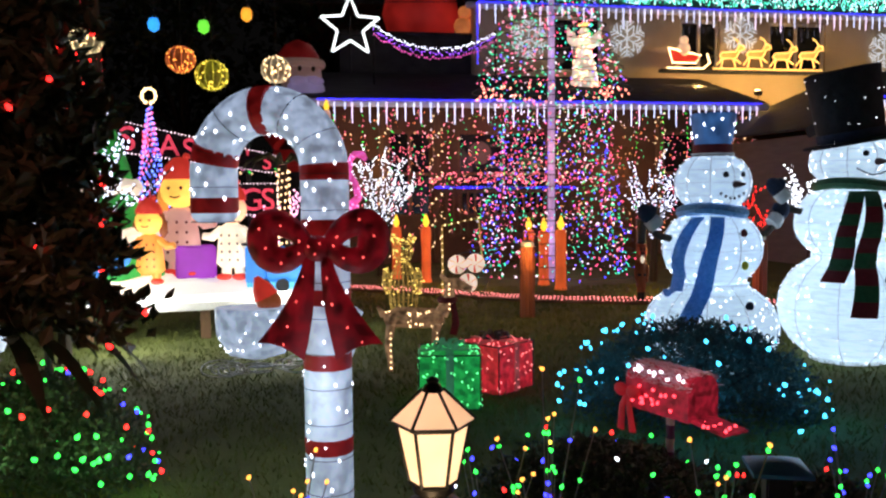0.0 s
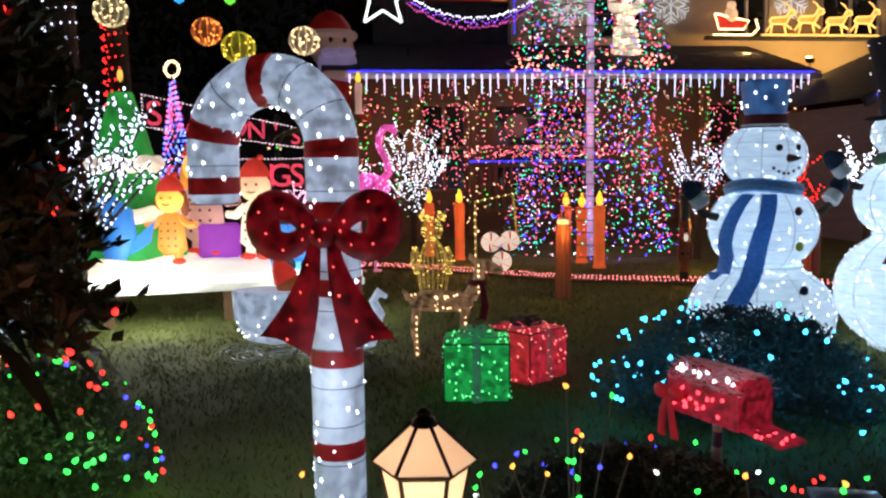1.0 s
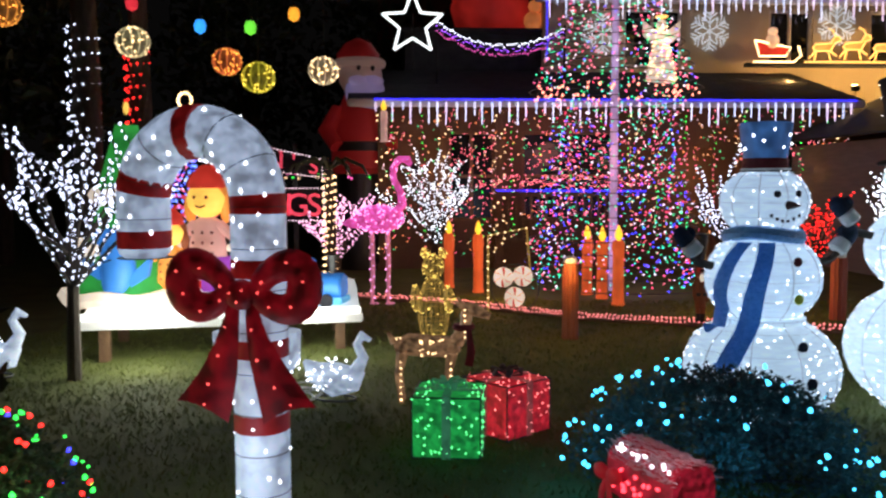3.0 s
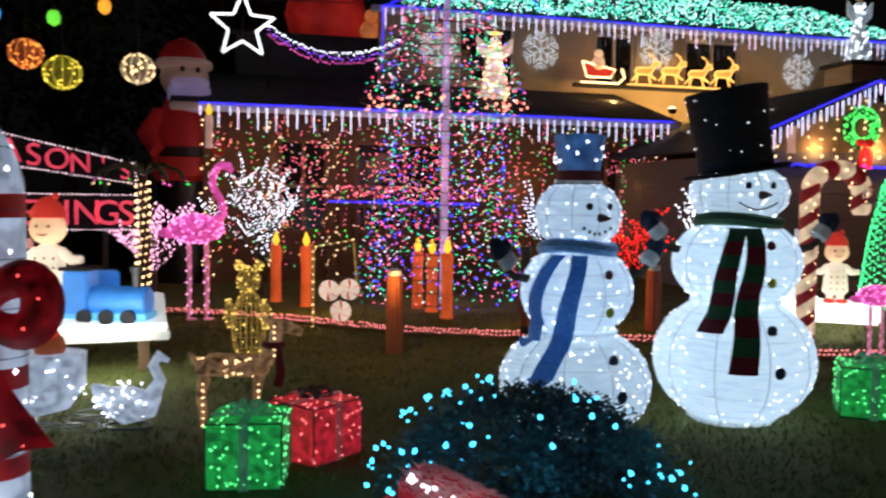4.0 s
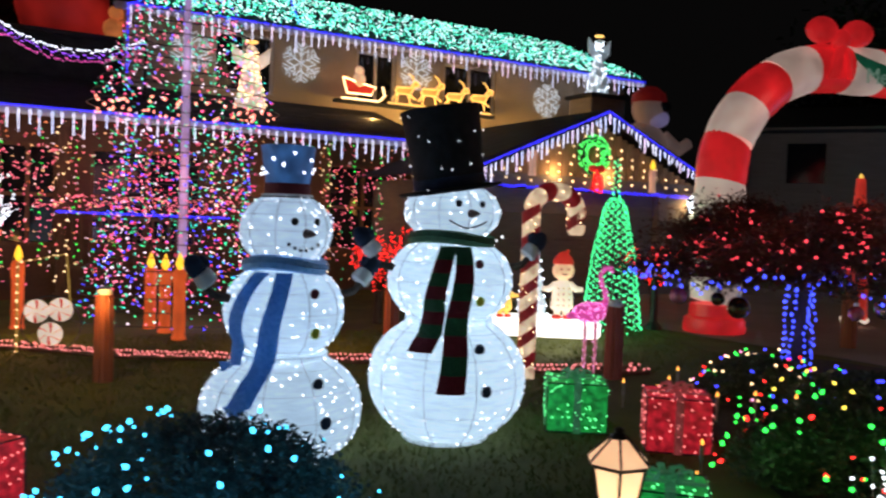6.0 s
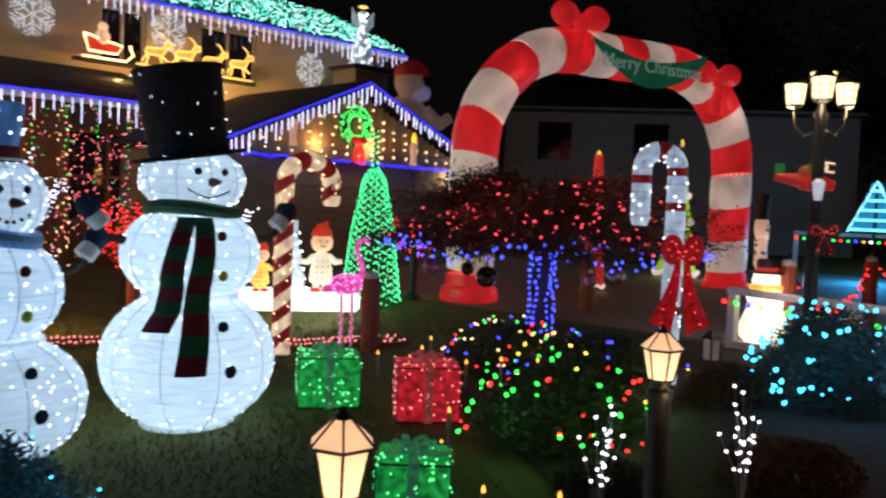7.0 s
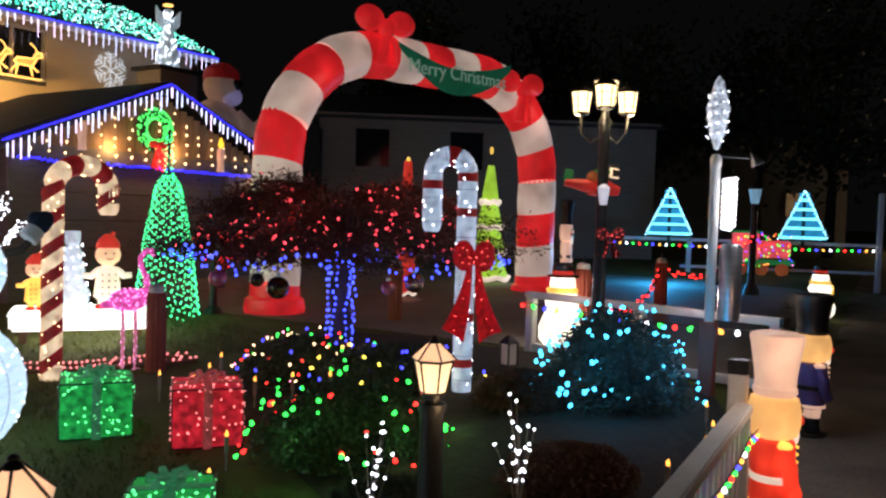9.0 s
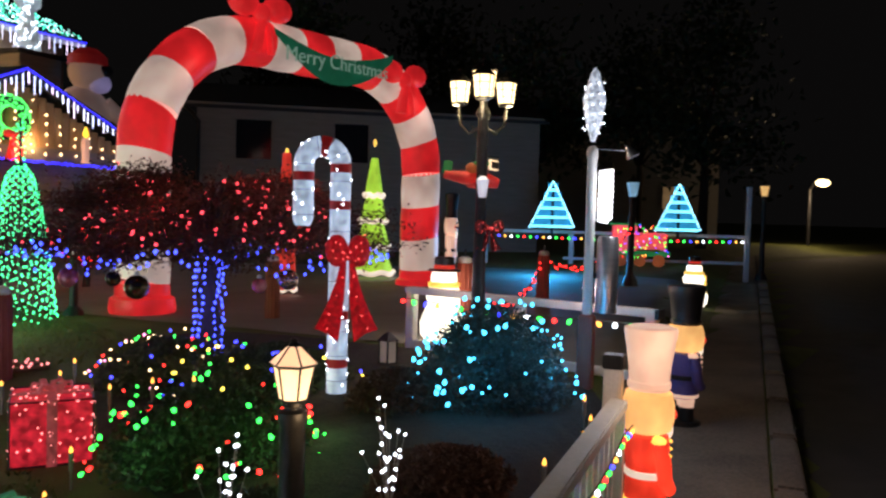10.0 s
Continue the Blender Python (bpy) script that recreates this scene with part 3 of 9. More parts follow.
# ---- snowmen ----
def make_snowman(name, label, x, y, face, spheres, skin, hat, scarf_mats, stout):
    """face: the way it looks, in degrees; built looking along -y."""
    t = thing(name, label, "snowman", pose(x, y, gnd(x, y), 0, 0, face))
    names = ("lower_ball", "middle_ball", "head")
    for nm, (r, z0, z1) in zip(names, spheres):
        bm = bmesh.new()
        prof = []
        for k in range(15):
            a = -math.pi / 2 + math.pi * k / 14
            prof.append((max(r * math.cos(a) ** 0.8 if math.cos(a) > 0 else 0, r * 0.55), (z0 + z1) / 2 + (z1 - z0) / 2 * math.sin(a)))
        lathe(bm, prof, 32)
        part(nm, bm, skin, t, "white tinsel cloth glowing from inside")
        # wire ribs just proud of the cloth
        bm = bmesh.new()
        for k in range(10):
            a = 2 * math.pi * (k + 0.5) / 10
            tube(bm, [((rr + 0.002) * math.cos(a), (rr + 0.002) * math.sin(a), zz) for rr, zz in prof[1:-1]], 0.0026, 5)
        for rr, zz in prof[1:-1:2]:
            tube(bm, [((rr + 0.001) * math.cos(2 * math.pi * q / 32), (rr + 0.001) * math.sin(2 * math.pi * q / 32), zz) for q in range(33)], 0.0012, 4)
        part("wire_frame", bm, STEEL, t, "thin wire ribs of the frame", smooth=False)
        pts = []
        for _ in range(int(230 * r / 0.5)):
            a, w = rnd.uniform(0, 6.283), rnd.uniform(-1.2, 1.2)
            rr = max(r * math.cos(w) ** 0.8, r * 0.55) - 0.003
            pts.append((rr * math.cos(a), rr * math.sin(a), (z0 + z1) / 2 + (z1 - z0) / 2 * math.sin(w)))
        string("bulb_string", pts, 0.0075, B_WHITE, t, "cool white bulbs inside the cloth")
    (rb, b0, b1), (rm, m0, m1), (rh, h0, h1) = spheres

    def onskin(ball_, ang, z, out=0.006):
        r, z0, z1 = ball_
        w = (z - (z0 + z1) / 2) / ((z1 - z0) / 2)
        rr = max(r * max(0.0, 1 - w * w) ** 0.4, r * 0.55) + out
        return rr * math.sin(ang), -rr * math.cos(ang)

    def disc(nm, ball_, ang, z, r, mat, flat=0.35, lab=""):
        px, py = onskin(ball_, ang, z)
        part(nm, ball(bmesh.new(), r, sx=1, sy=flat, m=pose(px, py, z, 0, 0, math.degrees(ang))), mat, t, lab)
    hz, hh = (h0 + h1) / 2, h1 - h0
    for a in (-0.24, 0.28):
        disc("eye", spheres[2], a, hz + hh * 0.13, 0.024, BLACKCLOTH)
    px, py = onskin(spheres[2], 0.02, hz - hh * 0.03)
    bm = bmesh.new()
    lathe(bm, [(0.03, 0), (0.022, 0.045), (0.004, 0.10)], 10, pose(px, py + 0.01, hz - hh * 0.03, 90, 0, 14))
    part("nose", bm, NOSE, t, "stubby dark carrot nose")
    if stout:
        pts = []
        for k in range(13):
            a = -0.42 + 0.84 * k / 12
            z = hz - hh * 0.14 - hh * 0.13 * math.cos(a / 0.42 * 1.5)
            px, py = onskin(spheres[2], a, z)
            pts.append((px, py, z))
        part("mouth", tube(bmesh.new(), pts, 0.006, 5), BLACKCLOTH, t, "thin smiling mouth line")
    else:
        for k in range(6):
            a = -0.35 + 0.7 * k / 5
            disc("mouth_dot", spheres[2], a, hz - hh * 0.16 - hh * 0.1 * math.cos(a / 0.35 * 1.4), 0.012, BLACKCLOTH)
    bz, bb = (b0 + b1) / 2, b1 - b0
    disc("button", spheres[1], 0.12, m0 + (m1 - m0) * 0.72, 0.032, MAROON, lab="maroon button")
    disc("button", spheres[1], 0.14, m0 + (m1 - m0) * 0.32, 0.034, YELLOWPL, lab="lime yellow button")
    disc("button", spheres[0], 0.1, bz + bb * 0.30, 0.038, NAVY, lab="navy button")
    disc("button", spheres[0], 0.12, bz + bb * 0.0, 0.04, NAVY, lab="navy button")
    # scarf
    neck = rh * 0.78
    bm = bmesh.new()
    tube(bm, [(neck * math.cos(q), neck * math.sin(q), h0 + 0.015 + 0.02 * math.sin(q * 2)) for q in np.linspace(0, 2 * math.pi, 29)], 0.05, 8)
    sc = part("scarf", bm, scarf_mats[0], t, "scarf wound round the neck")
    for a0, a1, length, width in (((-0.42, -0.75, 0.70, 0.14), (-0.12, -0.32, 0.95, 0.145)) if stout else ((-0.98, -1.52, 0.62, 0.125), (-0.42, -0.95, 0.84, 0.125))):
        rows = 14
        for seg in range(len(scarf_mats) * 4 if len(scarf_mats) > 1 else 1):
            count = len(scarf_mats) * 4 if len(scarf_mats) > 1 else 1
            bm = bmesh.new()
            prev = None
            for k in range(rows + 1):
                f = (seg + k / rows) / count
                z = h0 - 0.03 - length * f
                a = a0 + (a1 - a0) * f
                line = []
                for w in (-0.5, -0.17, 0.17, 0.5):
                    zm, zb = max(z, m0 + 0.12), min(z, b1 - 0.06)
                    base_r = max(math.hypot(*onskin(spheres[1], 0, zm, 0)), math.hypot(*onskin(spheres[0], 0, zb, 0)) if z < b1 + 0.05 else 0)
                    ww = width * (0.75 + 0.5 * f) / base_r
                    rr_ = base_r + 0.018 + 0.012 * math.cos(w * 3)
                    px, py = rr_ * math.sin(a + w * ww), -rr_ * math.cos(a + w * ww)
                    if stout or f < 0.98 or abs(w) < 0.3:
                        line.append(bm.verts.new((px, py - 0.006, z)))
                    else:
                        line.append(bm.verts.new((px, py - 0.006, z + 0.05)))
                if prev:
                    for q in range(3):
                        bm.faces.new((prev[q], prev[q + 1], line[q + 1], line[q]))
                prev = line
            bmesh.ops.solidify(bm, geom=list(bm.faces), thickness=0.012)
            part("scarf_tail", bm, scarf_mats[seg % len(scarf_mats)], sc)
    # stick arms with mittens
    for side in (-1, 1):
        az = m0 + (m1 - m0) * 0.68
        bm = bmesh.new()
        tube(bm, [(side * rm * 0.9, 0, az - 0.03), (side * (rm + 0.10), -0.02, az + 0.0), (side * (rm + 0.17), -0.04, az + 0.08)], [0.03, 0.026, 0.024], 7)
        part("arm", bm, BARK, t, "dark stick arm")
        m = pose(side * (rm + 0.21), -0.05, az + 0.17, 0, side * 40, 0)
        bm = bmesh.new()
        ball(bm, 0.075, sx=0.85, sy=0.6, sz=1.2, m=m)
        ball(bm, 0.03, x=-side * 0.06, z=0.0, sz=1.4, m=m)
        mit = part("mitten", bm, NAVY, t, "dark blue mitten with a pale cuff")
        part("cuff", lathe(bmesh.new(), [(0.055, -0.13), (0.065, -0.12), (0.06, -0.05), (0.05, -0.04)], 12, m), WHITEPAINT, mit)
    for (r, z0, z1), watts in zip(spheres, (7.5, 4.0, 2.0)):
        lamp("snowman_lamp", x, y, gnd(x, y) + (z0 + z1) / 2, (0.7, 0.88, 1.0), watts * (1.3 if stout else 0.8), r * 0.45)
    hat(t, h1, rh)
    return t


def blue_hat(t, z, r):
    bm = bmesh.new()
    lathe(bm, [(0.16, 0), (0.165, 0.02), (0.15, 0.03)], 24, pose(0, 0, z - 0.035))
    h = part("hat", bm, BLACKCLOTH, t, "blue lit top hat with a dark band")
    part("crown", lathe(bmesh.new(), [(0.140, 0.10), (0.155, 0.2), (0.175, 0.34), (0.16, 0.345)], 24, pose(0, 0, z - 0.035)), HATBLUE, h)
    part("band", lathe(bmesh.new(), [(0.15, 0.02), (0.148, 0.10), (0.14, 0.105)], 24, pose(0, 0, z - 0.035)), MAROON, h)
    string("bulb_string", [(0.165 * math.cos(a), 0.165 * math.sin(a), z + rnd.uniform(0.1, 0.27)) for a in np.linspace(0, 6.2, 16)], 0.010, B_WHITE, h)


def black_hat(t, z, r):
    m = pose(-0.02, 0, z - 0.06, 0, -10, 0)
    bm = bmesh.new()
    lathe(bm, [(0.2, 0.0), (0.36, 0.0), (0.37, 0.012), (0.36, 0.024), (0.25, 0.03)], 28, m)
    h = part("hat", bm, BLACKCLOTH, t, "tall black felt top hat set at a tilt")
    part("crown", lathe(bmesh.new(), [(0.25, 0.02), (0.252, 0.1), (0.275, 0.5), (0.285, 0.58), (0.27, 0.59)], 28, m), BLACKCLOTH, h)
    part("band", lathe(bmesh.new(), [(0.256, 0.03), (0.258, 0.10), (0.25, 0.105)], 28, m), NAVY, h)
    string("bulb_string", [tuple(m @ Vector((0.285 * math.cos(a), 0.285 * math.sin(a), rnd.uniform(0.12, 0.55)))) for a in np.linspace(0, 6.2, 26)], 0.004, B_WHITE, h)


NOSE = surface("brown_nose", (0.09, 0.03, 0.03), (0.16, 0.06, 0.05), 0.6, 0, 9, 0.2)
NAVY = surface("navy_felt", (0.008, 0.018, 0.045), (0.02, 0.035, 0.08), 0.85, 0, 20, 0.3)
YELLOWPL = surface("lime_plastic", (0.7, 0.75, 0.04), (0.8, 0.82, 0.08), 0.4, 0, 9, 0.1)
HATBLUE = lit("blue_hat_cloth", (0.05, 0.17, 0.45), 0.35, (0.05, 0.12, 0.3), 0.6, 9)
make_snowman("snowman", "slimmer white light-up snowman with a blue glitter scarf and blue hat", 1.80, 6.36, 24,
             [(0.52, -0.03, 0.70), (0.385, 0.66, 1.27), (0.295, 1.25, 1.71)], SNOWSKIN, blue_hat, [BLUECLOTH], False)
make_snowman("snowman", "stout white light-up snowman with a black top hat and striped scarf", 2.95, 6.70, 10,
             [(0.56, -0.02, 0.86), (0.445, 0.80, 1.42), (0.34, 1.39, 1.80)], SNOWSKIN_B, black_hat, [GREENCLOTH, MAROON], True)


# ---- candy canes ----
def cane_path(height, radius, drop, n=18):
    """Up the shaft, over the hook to the left, and down."""
    pts = [Vector((0, 0, z)) for z in np.linspace(0, height - radius, 24)]
    pts += [Vector((-radius + radius * math.cos(a), 0, height - radius + radius * math.sin(a))) for a in np.linspace(0, math.pi, n)[1:]]
    pts += [Vector((-2 * radius, 0, height - radius - d)) for d in np.linspace(0, drop, 6)[1:]]
    return pts


def slice_path(pts, a, b):
    total = [0]
    for p, q in zip(pts, pts[1:]):
        total.append(total[-1] + (q - p).length)

    def at(s):
        s = min(max(s, 0), total[-1])
        i = max(j for j in range(len(pts) - 1) if total[j] <= s + 1e-9)
        return pts[i].lerp(pts[i + 1], (s - total[i]) / max(1e-9, total[i + 1] - total[i]))
    n = max(2, int((b - a) / 0.03))
    return [at(a + (b - a) * k / n) for k in range(n + 1)], total[-1]


def make_cane(label, m, height, radius, drop, r, bands, band_w, cloth, band_mat, lights, flat=1.0, group="candy canes", ribs=True, lean=0.0):
    t = thing("candy_cane", label, "candy cane", m, group)
    path = cane_path(height, radius, drop)
    _, total = slice_path(path, 0, 0.1)
    edges = [0.0]
    for b in bands:
        edges += [b - band_w / 2, b + band_w / 2]
    edges.append(total)
    for i, (a, b) in enumerate(zip(edges, edges[1:])):
        pts, _ = slice_path(path, a, b)
        rr = r if i % 2 == 0 else r * 1.015
        if i % 2 == 0 and i == len(edges) - 2:
            rr = [r] * (len(pts) - 2) + [r * 0.93, r * 0.7]
        part("cloth_segment" if i % 2 == 0 else "stripe", tube(bmesh.new(), pts, rr, 14, flat, lean=lean if 0 < i < len(edges) - 2 else 0.0), cloth if i % 2 == 0 else band_mat, t)
    if ribs:
        bm = bmesh.new()
        for s in np.arange(0.1, total, 0.17):
            pts, _ = slice_path(path, s, s + 0.006)
            tube(bm, pts[:2] if len(pts) > 1 else pts, r * 1.02, 14, flat)
        part("wire_frame", bm, WIRE, t, "thin wire hoops", "stuff")
    out = []
    for s in np.linspace(0.04, total - 0.05, lights):
        pts, _ = slice_path(path, s, s + 0.02)
        a = rnd.uniform(0, 6.28)
        d = (pts[1] - pts[0]).normalized()
        side = d.cross(Vector((0, 1, 0))).normalized()
        out.append(pts[0] + r * 0.985 * (side * math.cos(a) + flat * Vector((0, 1, 0)) * math.sin(a)))
    string("bulb_string", out, 0.0095 if r > 0.09 else 0.0095, B_WHITE if cloth is not CANEWARM else B_WARM, t, "small bulbs inside the cane")
    return t


B_BOW = bulb_mat("bulb_scarlet", (1, 0.10, 0.09), 2.6)


def ribbon_ring(bm, centres, halves, thick, n=10):
    """A closed padded band standing in the xz plane."""
    count, rings = len(centres), []
    for i, (c, w) in enumerate(zip(centres, halves)):
        d = (centres[(i + 1) % count] - centres[i - 1]).normalized()
        side = Vector((d.z, 0, -d.x))
        rings.append([bm.verts.new(c + side * w * math.cos(2 * math.pi * k / n) + Vector((0, thick * math.sin(2 * math.pi * k / n), 0))) for k in range(n)])
    for i in range(count):
        a, b = rings[i], rings[(i + 1) % count]
        for k in range(n):
            bm.faces.new((a[k], a[(k + 1) % n], b[(k + 1) % n], b[k]))
    return bm


def make_bow(m, size, material, parent=None, label="large dark red velvet bow with light bulbs", loop=1.0, fall=1.0):
    """Two padded loops, a knot and two flaring tails, about size metres across."""
    t = thing("bow", label, "bow", m) if parent is None else parent
    pts = []
    for side in (-1, 1):
        qs = np.linspace(0, 2 * math.pi, 25)[:-1]
        cen = [Vector((side * (0.285 + 0.165 * math.cos(q)) * loop, -0.05, 0.03 + 0.145 * math.sin(q) * (1 + 0.25 * math.cos(q)) + 0.02 * math.cos(q))) * size for q in qs]
        half = [size * (0.104 + 0.026 * math.cos(q)) for q in qs]
        part("loop", ribbon_ring(bmesh.new(), cen, half, 0.075 * size), material, t)
        pts += [c + Vector((size * rnd.uniform(-0.03, 0.03), -0.078 * size, size * rnd.uniform(-0.03, 0.03))) for c in cen[rnd.randrange(3)::4]]
        bm = bmesh.new()
        prev = None
        for k in range(13):
            f = k / 12
            inner = Vector((side * (0.02 + 0.11 * f - 0.03 * math.sin(math.pi * f)), 0, -0.06 - 0.86 * f * fall))
            outer = Vector((side * (0.11 + 0.40 * f ** 1.6), 0, -0.04 - 0.74 * f * fall))
            row = []
            for q in range(5):
                w = q / 4
                sag_ = 0.05 * max(0.0, f - 0.85) / 0.15 * math.sin(math.pi * w)
                row.append(bm.verts.new((inner.lerp(outer, w) + Vector((0, -0.05 - 0.035 * math.sin(math.pi * w) - 0.015 * math.sin(6 * f), sag_))) * size))
            if prev:
                for q in range(4):
                    bm.faces.new((prev[q], prev[q + 1], row[q + 1], row[q]))
            prev = row
            if k in (3, 6, 9, 11):
                pts.append((inner.lerp(outer, rnd.uniform(0.3, 0.7)) + Vector((0, -0.1, 0))) * size)
        bmesh.ops.solidify(bm, geom=list(bm.faces), thickness=0.03 * size)
        part("tail", bm, material, t)
    part("knot", ball(bmesh.new(), 0.105 * size, 0, -0.07 * size, -0.02 * size, 1.15, 0.75, 1.0), material, t)
    pts += [Vector((dx, -0.155, dz)) * size for dx, dz in ((-0.05, 0.0), (0.04, 0.02), (0.0, -0.06))]
    string("bulb_string", pts, 0.0055 if size > 0.3 else 0.004, B_BOW, t, "small red bulbs on the bow")
    return t


make_cane("large white tinsel candy cane with red stripes standing on the lawn", pose(-0.44, 3.40, -0.15, 0, 0, -6), 1.945, 0.295, 0.25, 0.115,
          [0.33, 0.74, 1.05, 1.38, 1.64, 2.12, 2.50, 2.74], 0.075, TINSEL, REDBAND, 120)
make_bow(pose(-0.43, 3.27, 1.15, 0, 0, 4), 0.58, BOWRED)
lamp("cane_string_glow", -0.43, 3.05, 0.45, (0.75, 0.88, 1), 3.0, 0.15)
lamp("cane_string_glow", -0.75, 3.75, 0.6, (0.75, 0.88, 1), 4.0, 0.15)
make_cane("lit candy cane with spiral red and cream stripes", on(4.05, 8.45, 165), 1.78, 0.21, 0.2, 0.085,
          [0.16 + 0.235 * k for k in range(10)], 0.11, CANEWARM, REDBAND, 70, ribs=False, lean=0.065)
make_cane("white tinsel candy cane with red bands in the garden bed", on(6.17, 5.69, -40), 1.70, 0.125, 0.42, 0.07,
          [0.22, 0.55, 1.30, 1.55, 1.75, 2.05], 0.06, TINSEL, REDBAND, 70)
SEQUIN = lit("red_sequin", (0.8, 0.01, 0.02), 0.22, (0.4, 0.01, 0.015), 0.9, 40)
make_bow(on(6.19, 5.62, -40) @ pose(0, -0.06, 0.98), 0.42, SEQUIN, None, "red sequin bow with long tails hanging on a candy cane", 0.5, 1.6)


# ---- presents ----
def make_gift(label, x, y, rz, w, h, material, bulb, lights, ribbon, bow_mat=None):
    t = thing("gift_box", label, "present", on(x, y, rz), "light-up presents")
    part("box", box(bmesh.new(), w, w, h, 0, 0, h / 2, bevel=0.012), material, t)
    bm = bmesh.new()
    for s in (-1, 1):
        for c in (-1, 1):
            tube(bm, [(s * w / 2, c * w / 2, 0), (s * w / 2, c * w / 2, h)], 0.006, 5)
            tube(bm, [(s * w / 2, c * w / 2, h), (-s * w / 2 if s == c else s * w / 2, c * w / 2 if s == c else -c * w / 2, h)], 0.006, 5)
            tube(bm, [(s * w / 2, c * w / 2, 0.005), (-s * w / 2 if s == c else s * w / 2, c * w / 2 if s == c else -c * w / 2, 0.005)], 0.006, 5)
    part("wire_frame", bm, WIRE, t)
    bm = bmesh.new()
    for k in range(4):
        box(bm, 0.055, 0.006, h + 0.006, *(pose(0, 0, 0, 0, 0, 90 * k) @ Vector((0, -w / 2 - 0.004, h / 2))), 90 * k)
    box(bm, w + 0.01, 0.055, 0.006, 0, 0, h + 0.004)
    box(bm, 0.055, w + 0.01, 0.006, 0, 0, h + 0.008)
    pieces("ribbon", bm, ribbon, t, "sheer ribbon")
    for k in range(6):
        bm = bmesh.new()
        m = pose(0, 0, h + 0.01, 0, 0, 60 * k)
        tube(bm, [m @ Vector(p) for p in ((0, 0, 0), (0.05, 0.02, 0.05), (0.10, 0, 0.055), (0.11, -0.02, 0.02), (0.04, 0, 0.005))], [0.01, 0.018, 0.02, 0.018, 0.008], 7, 0.5)
        part("bow_loop", bm, bow_mat or ribbon, t)
    pts = []
    for _ in range(lights):
        f = rnd.randrange(5)
        a, b = rnd.uniform(-w / 2, w / 2), rnd.uniform(0.02, h)
        d = w / 2 + 0.004
        pts.append([(a, -d, b), (a, d, b), (-d, a, b), (d, a, b), (a, rnd.uniform(-w / 2, w / 2), h + 0.004)][f])
    string("bulb_string", pts, 0.0075, bulb, t, "small bulbs in the box")
    return t


SHEER_G = lit("sheer_green_ribbon", (0.08, 0.5, 0.22), 0.16, (0.10, 0.30, 0.16), 0.5, 30)
SHEER_R = lit("sheer_red_ribbon", (0.75, 0.12, 0.12), 0.2, (0.3, 0.08, 0.08), 0.5, 30)
DARKBOW = surface("dark_ribbon", (0.03, 0.02, 0.025), (0.07, 0.05, 0.05), 0.6, 0, 20, 0.2)
BL_G, BL_R = bulb_mat("bulb_lime", (0.12, 1.0, 0.3), 2.0), bulb_mat("bulb_rose", (1.0, 0.26, 0.24), 2.0)
make_gift("glowing green mesh present box on the lawn", -0.14, 5.27, 10, 0.42, 0.38, GIFTGREEN, BL_G, 150, SHEER_G)
make_gift("glowing red mesh present box with a dark bow", 0.13, 5.76, 57, 0.42, 0.36, GIFTRED, BL_R, 150, SHEER_R, DARKBOW)
make_gift("glowing green present box beside a red one", 3.97, 6.84, -15, 0.44, 0.36, GIFTGREEN, BL_G, 150, SHEER_G)
make_gift("glowing red present box with a sheer bow", 4.49, 6.24, -20, 0.43, 0.37, GIFTRED, BL_R, 150, SHEER_R)
make_gift("small glowing green present box by the lantern", 3.72, 4.74, -25, 0.36, 0.27, GIFTGREEN, BL_G, 90, SHEER_G)


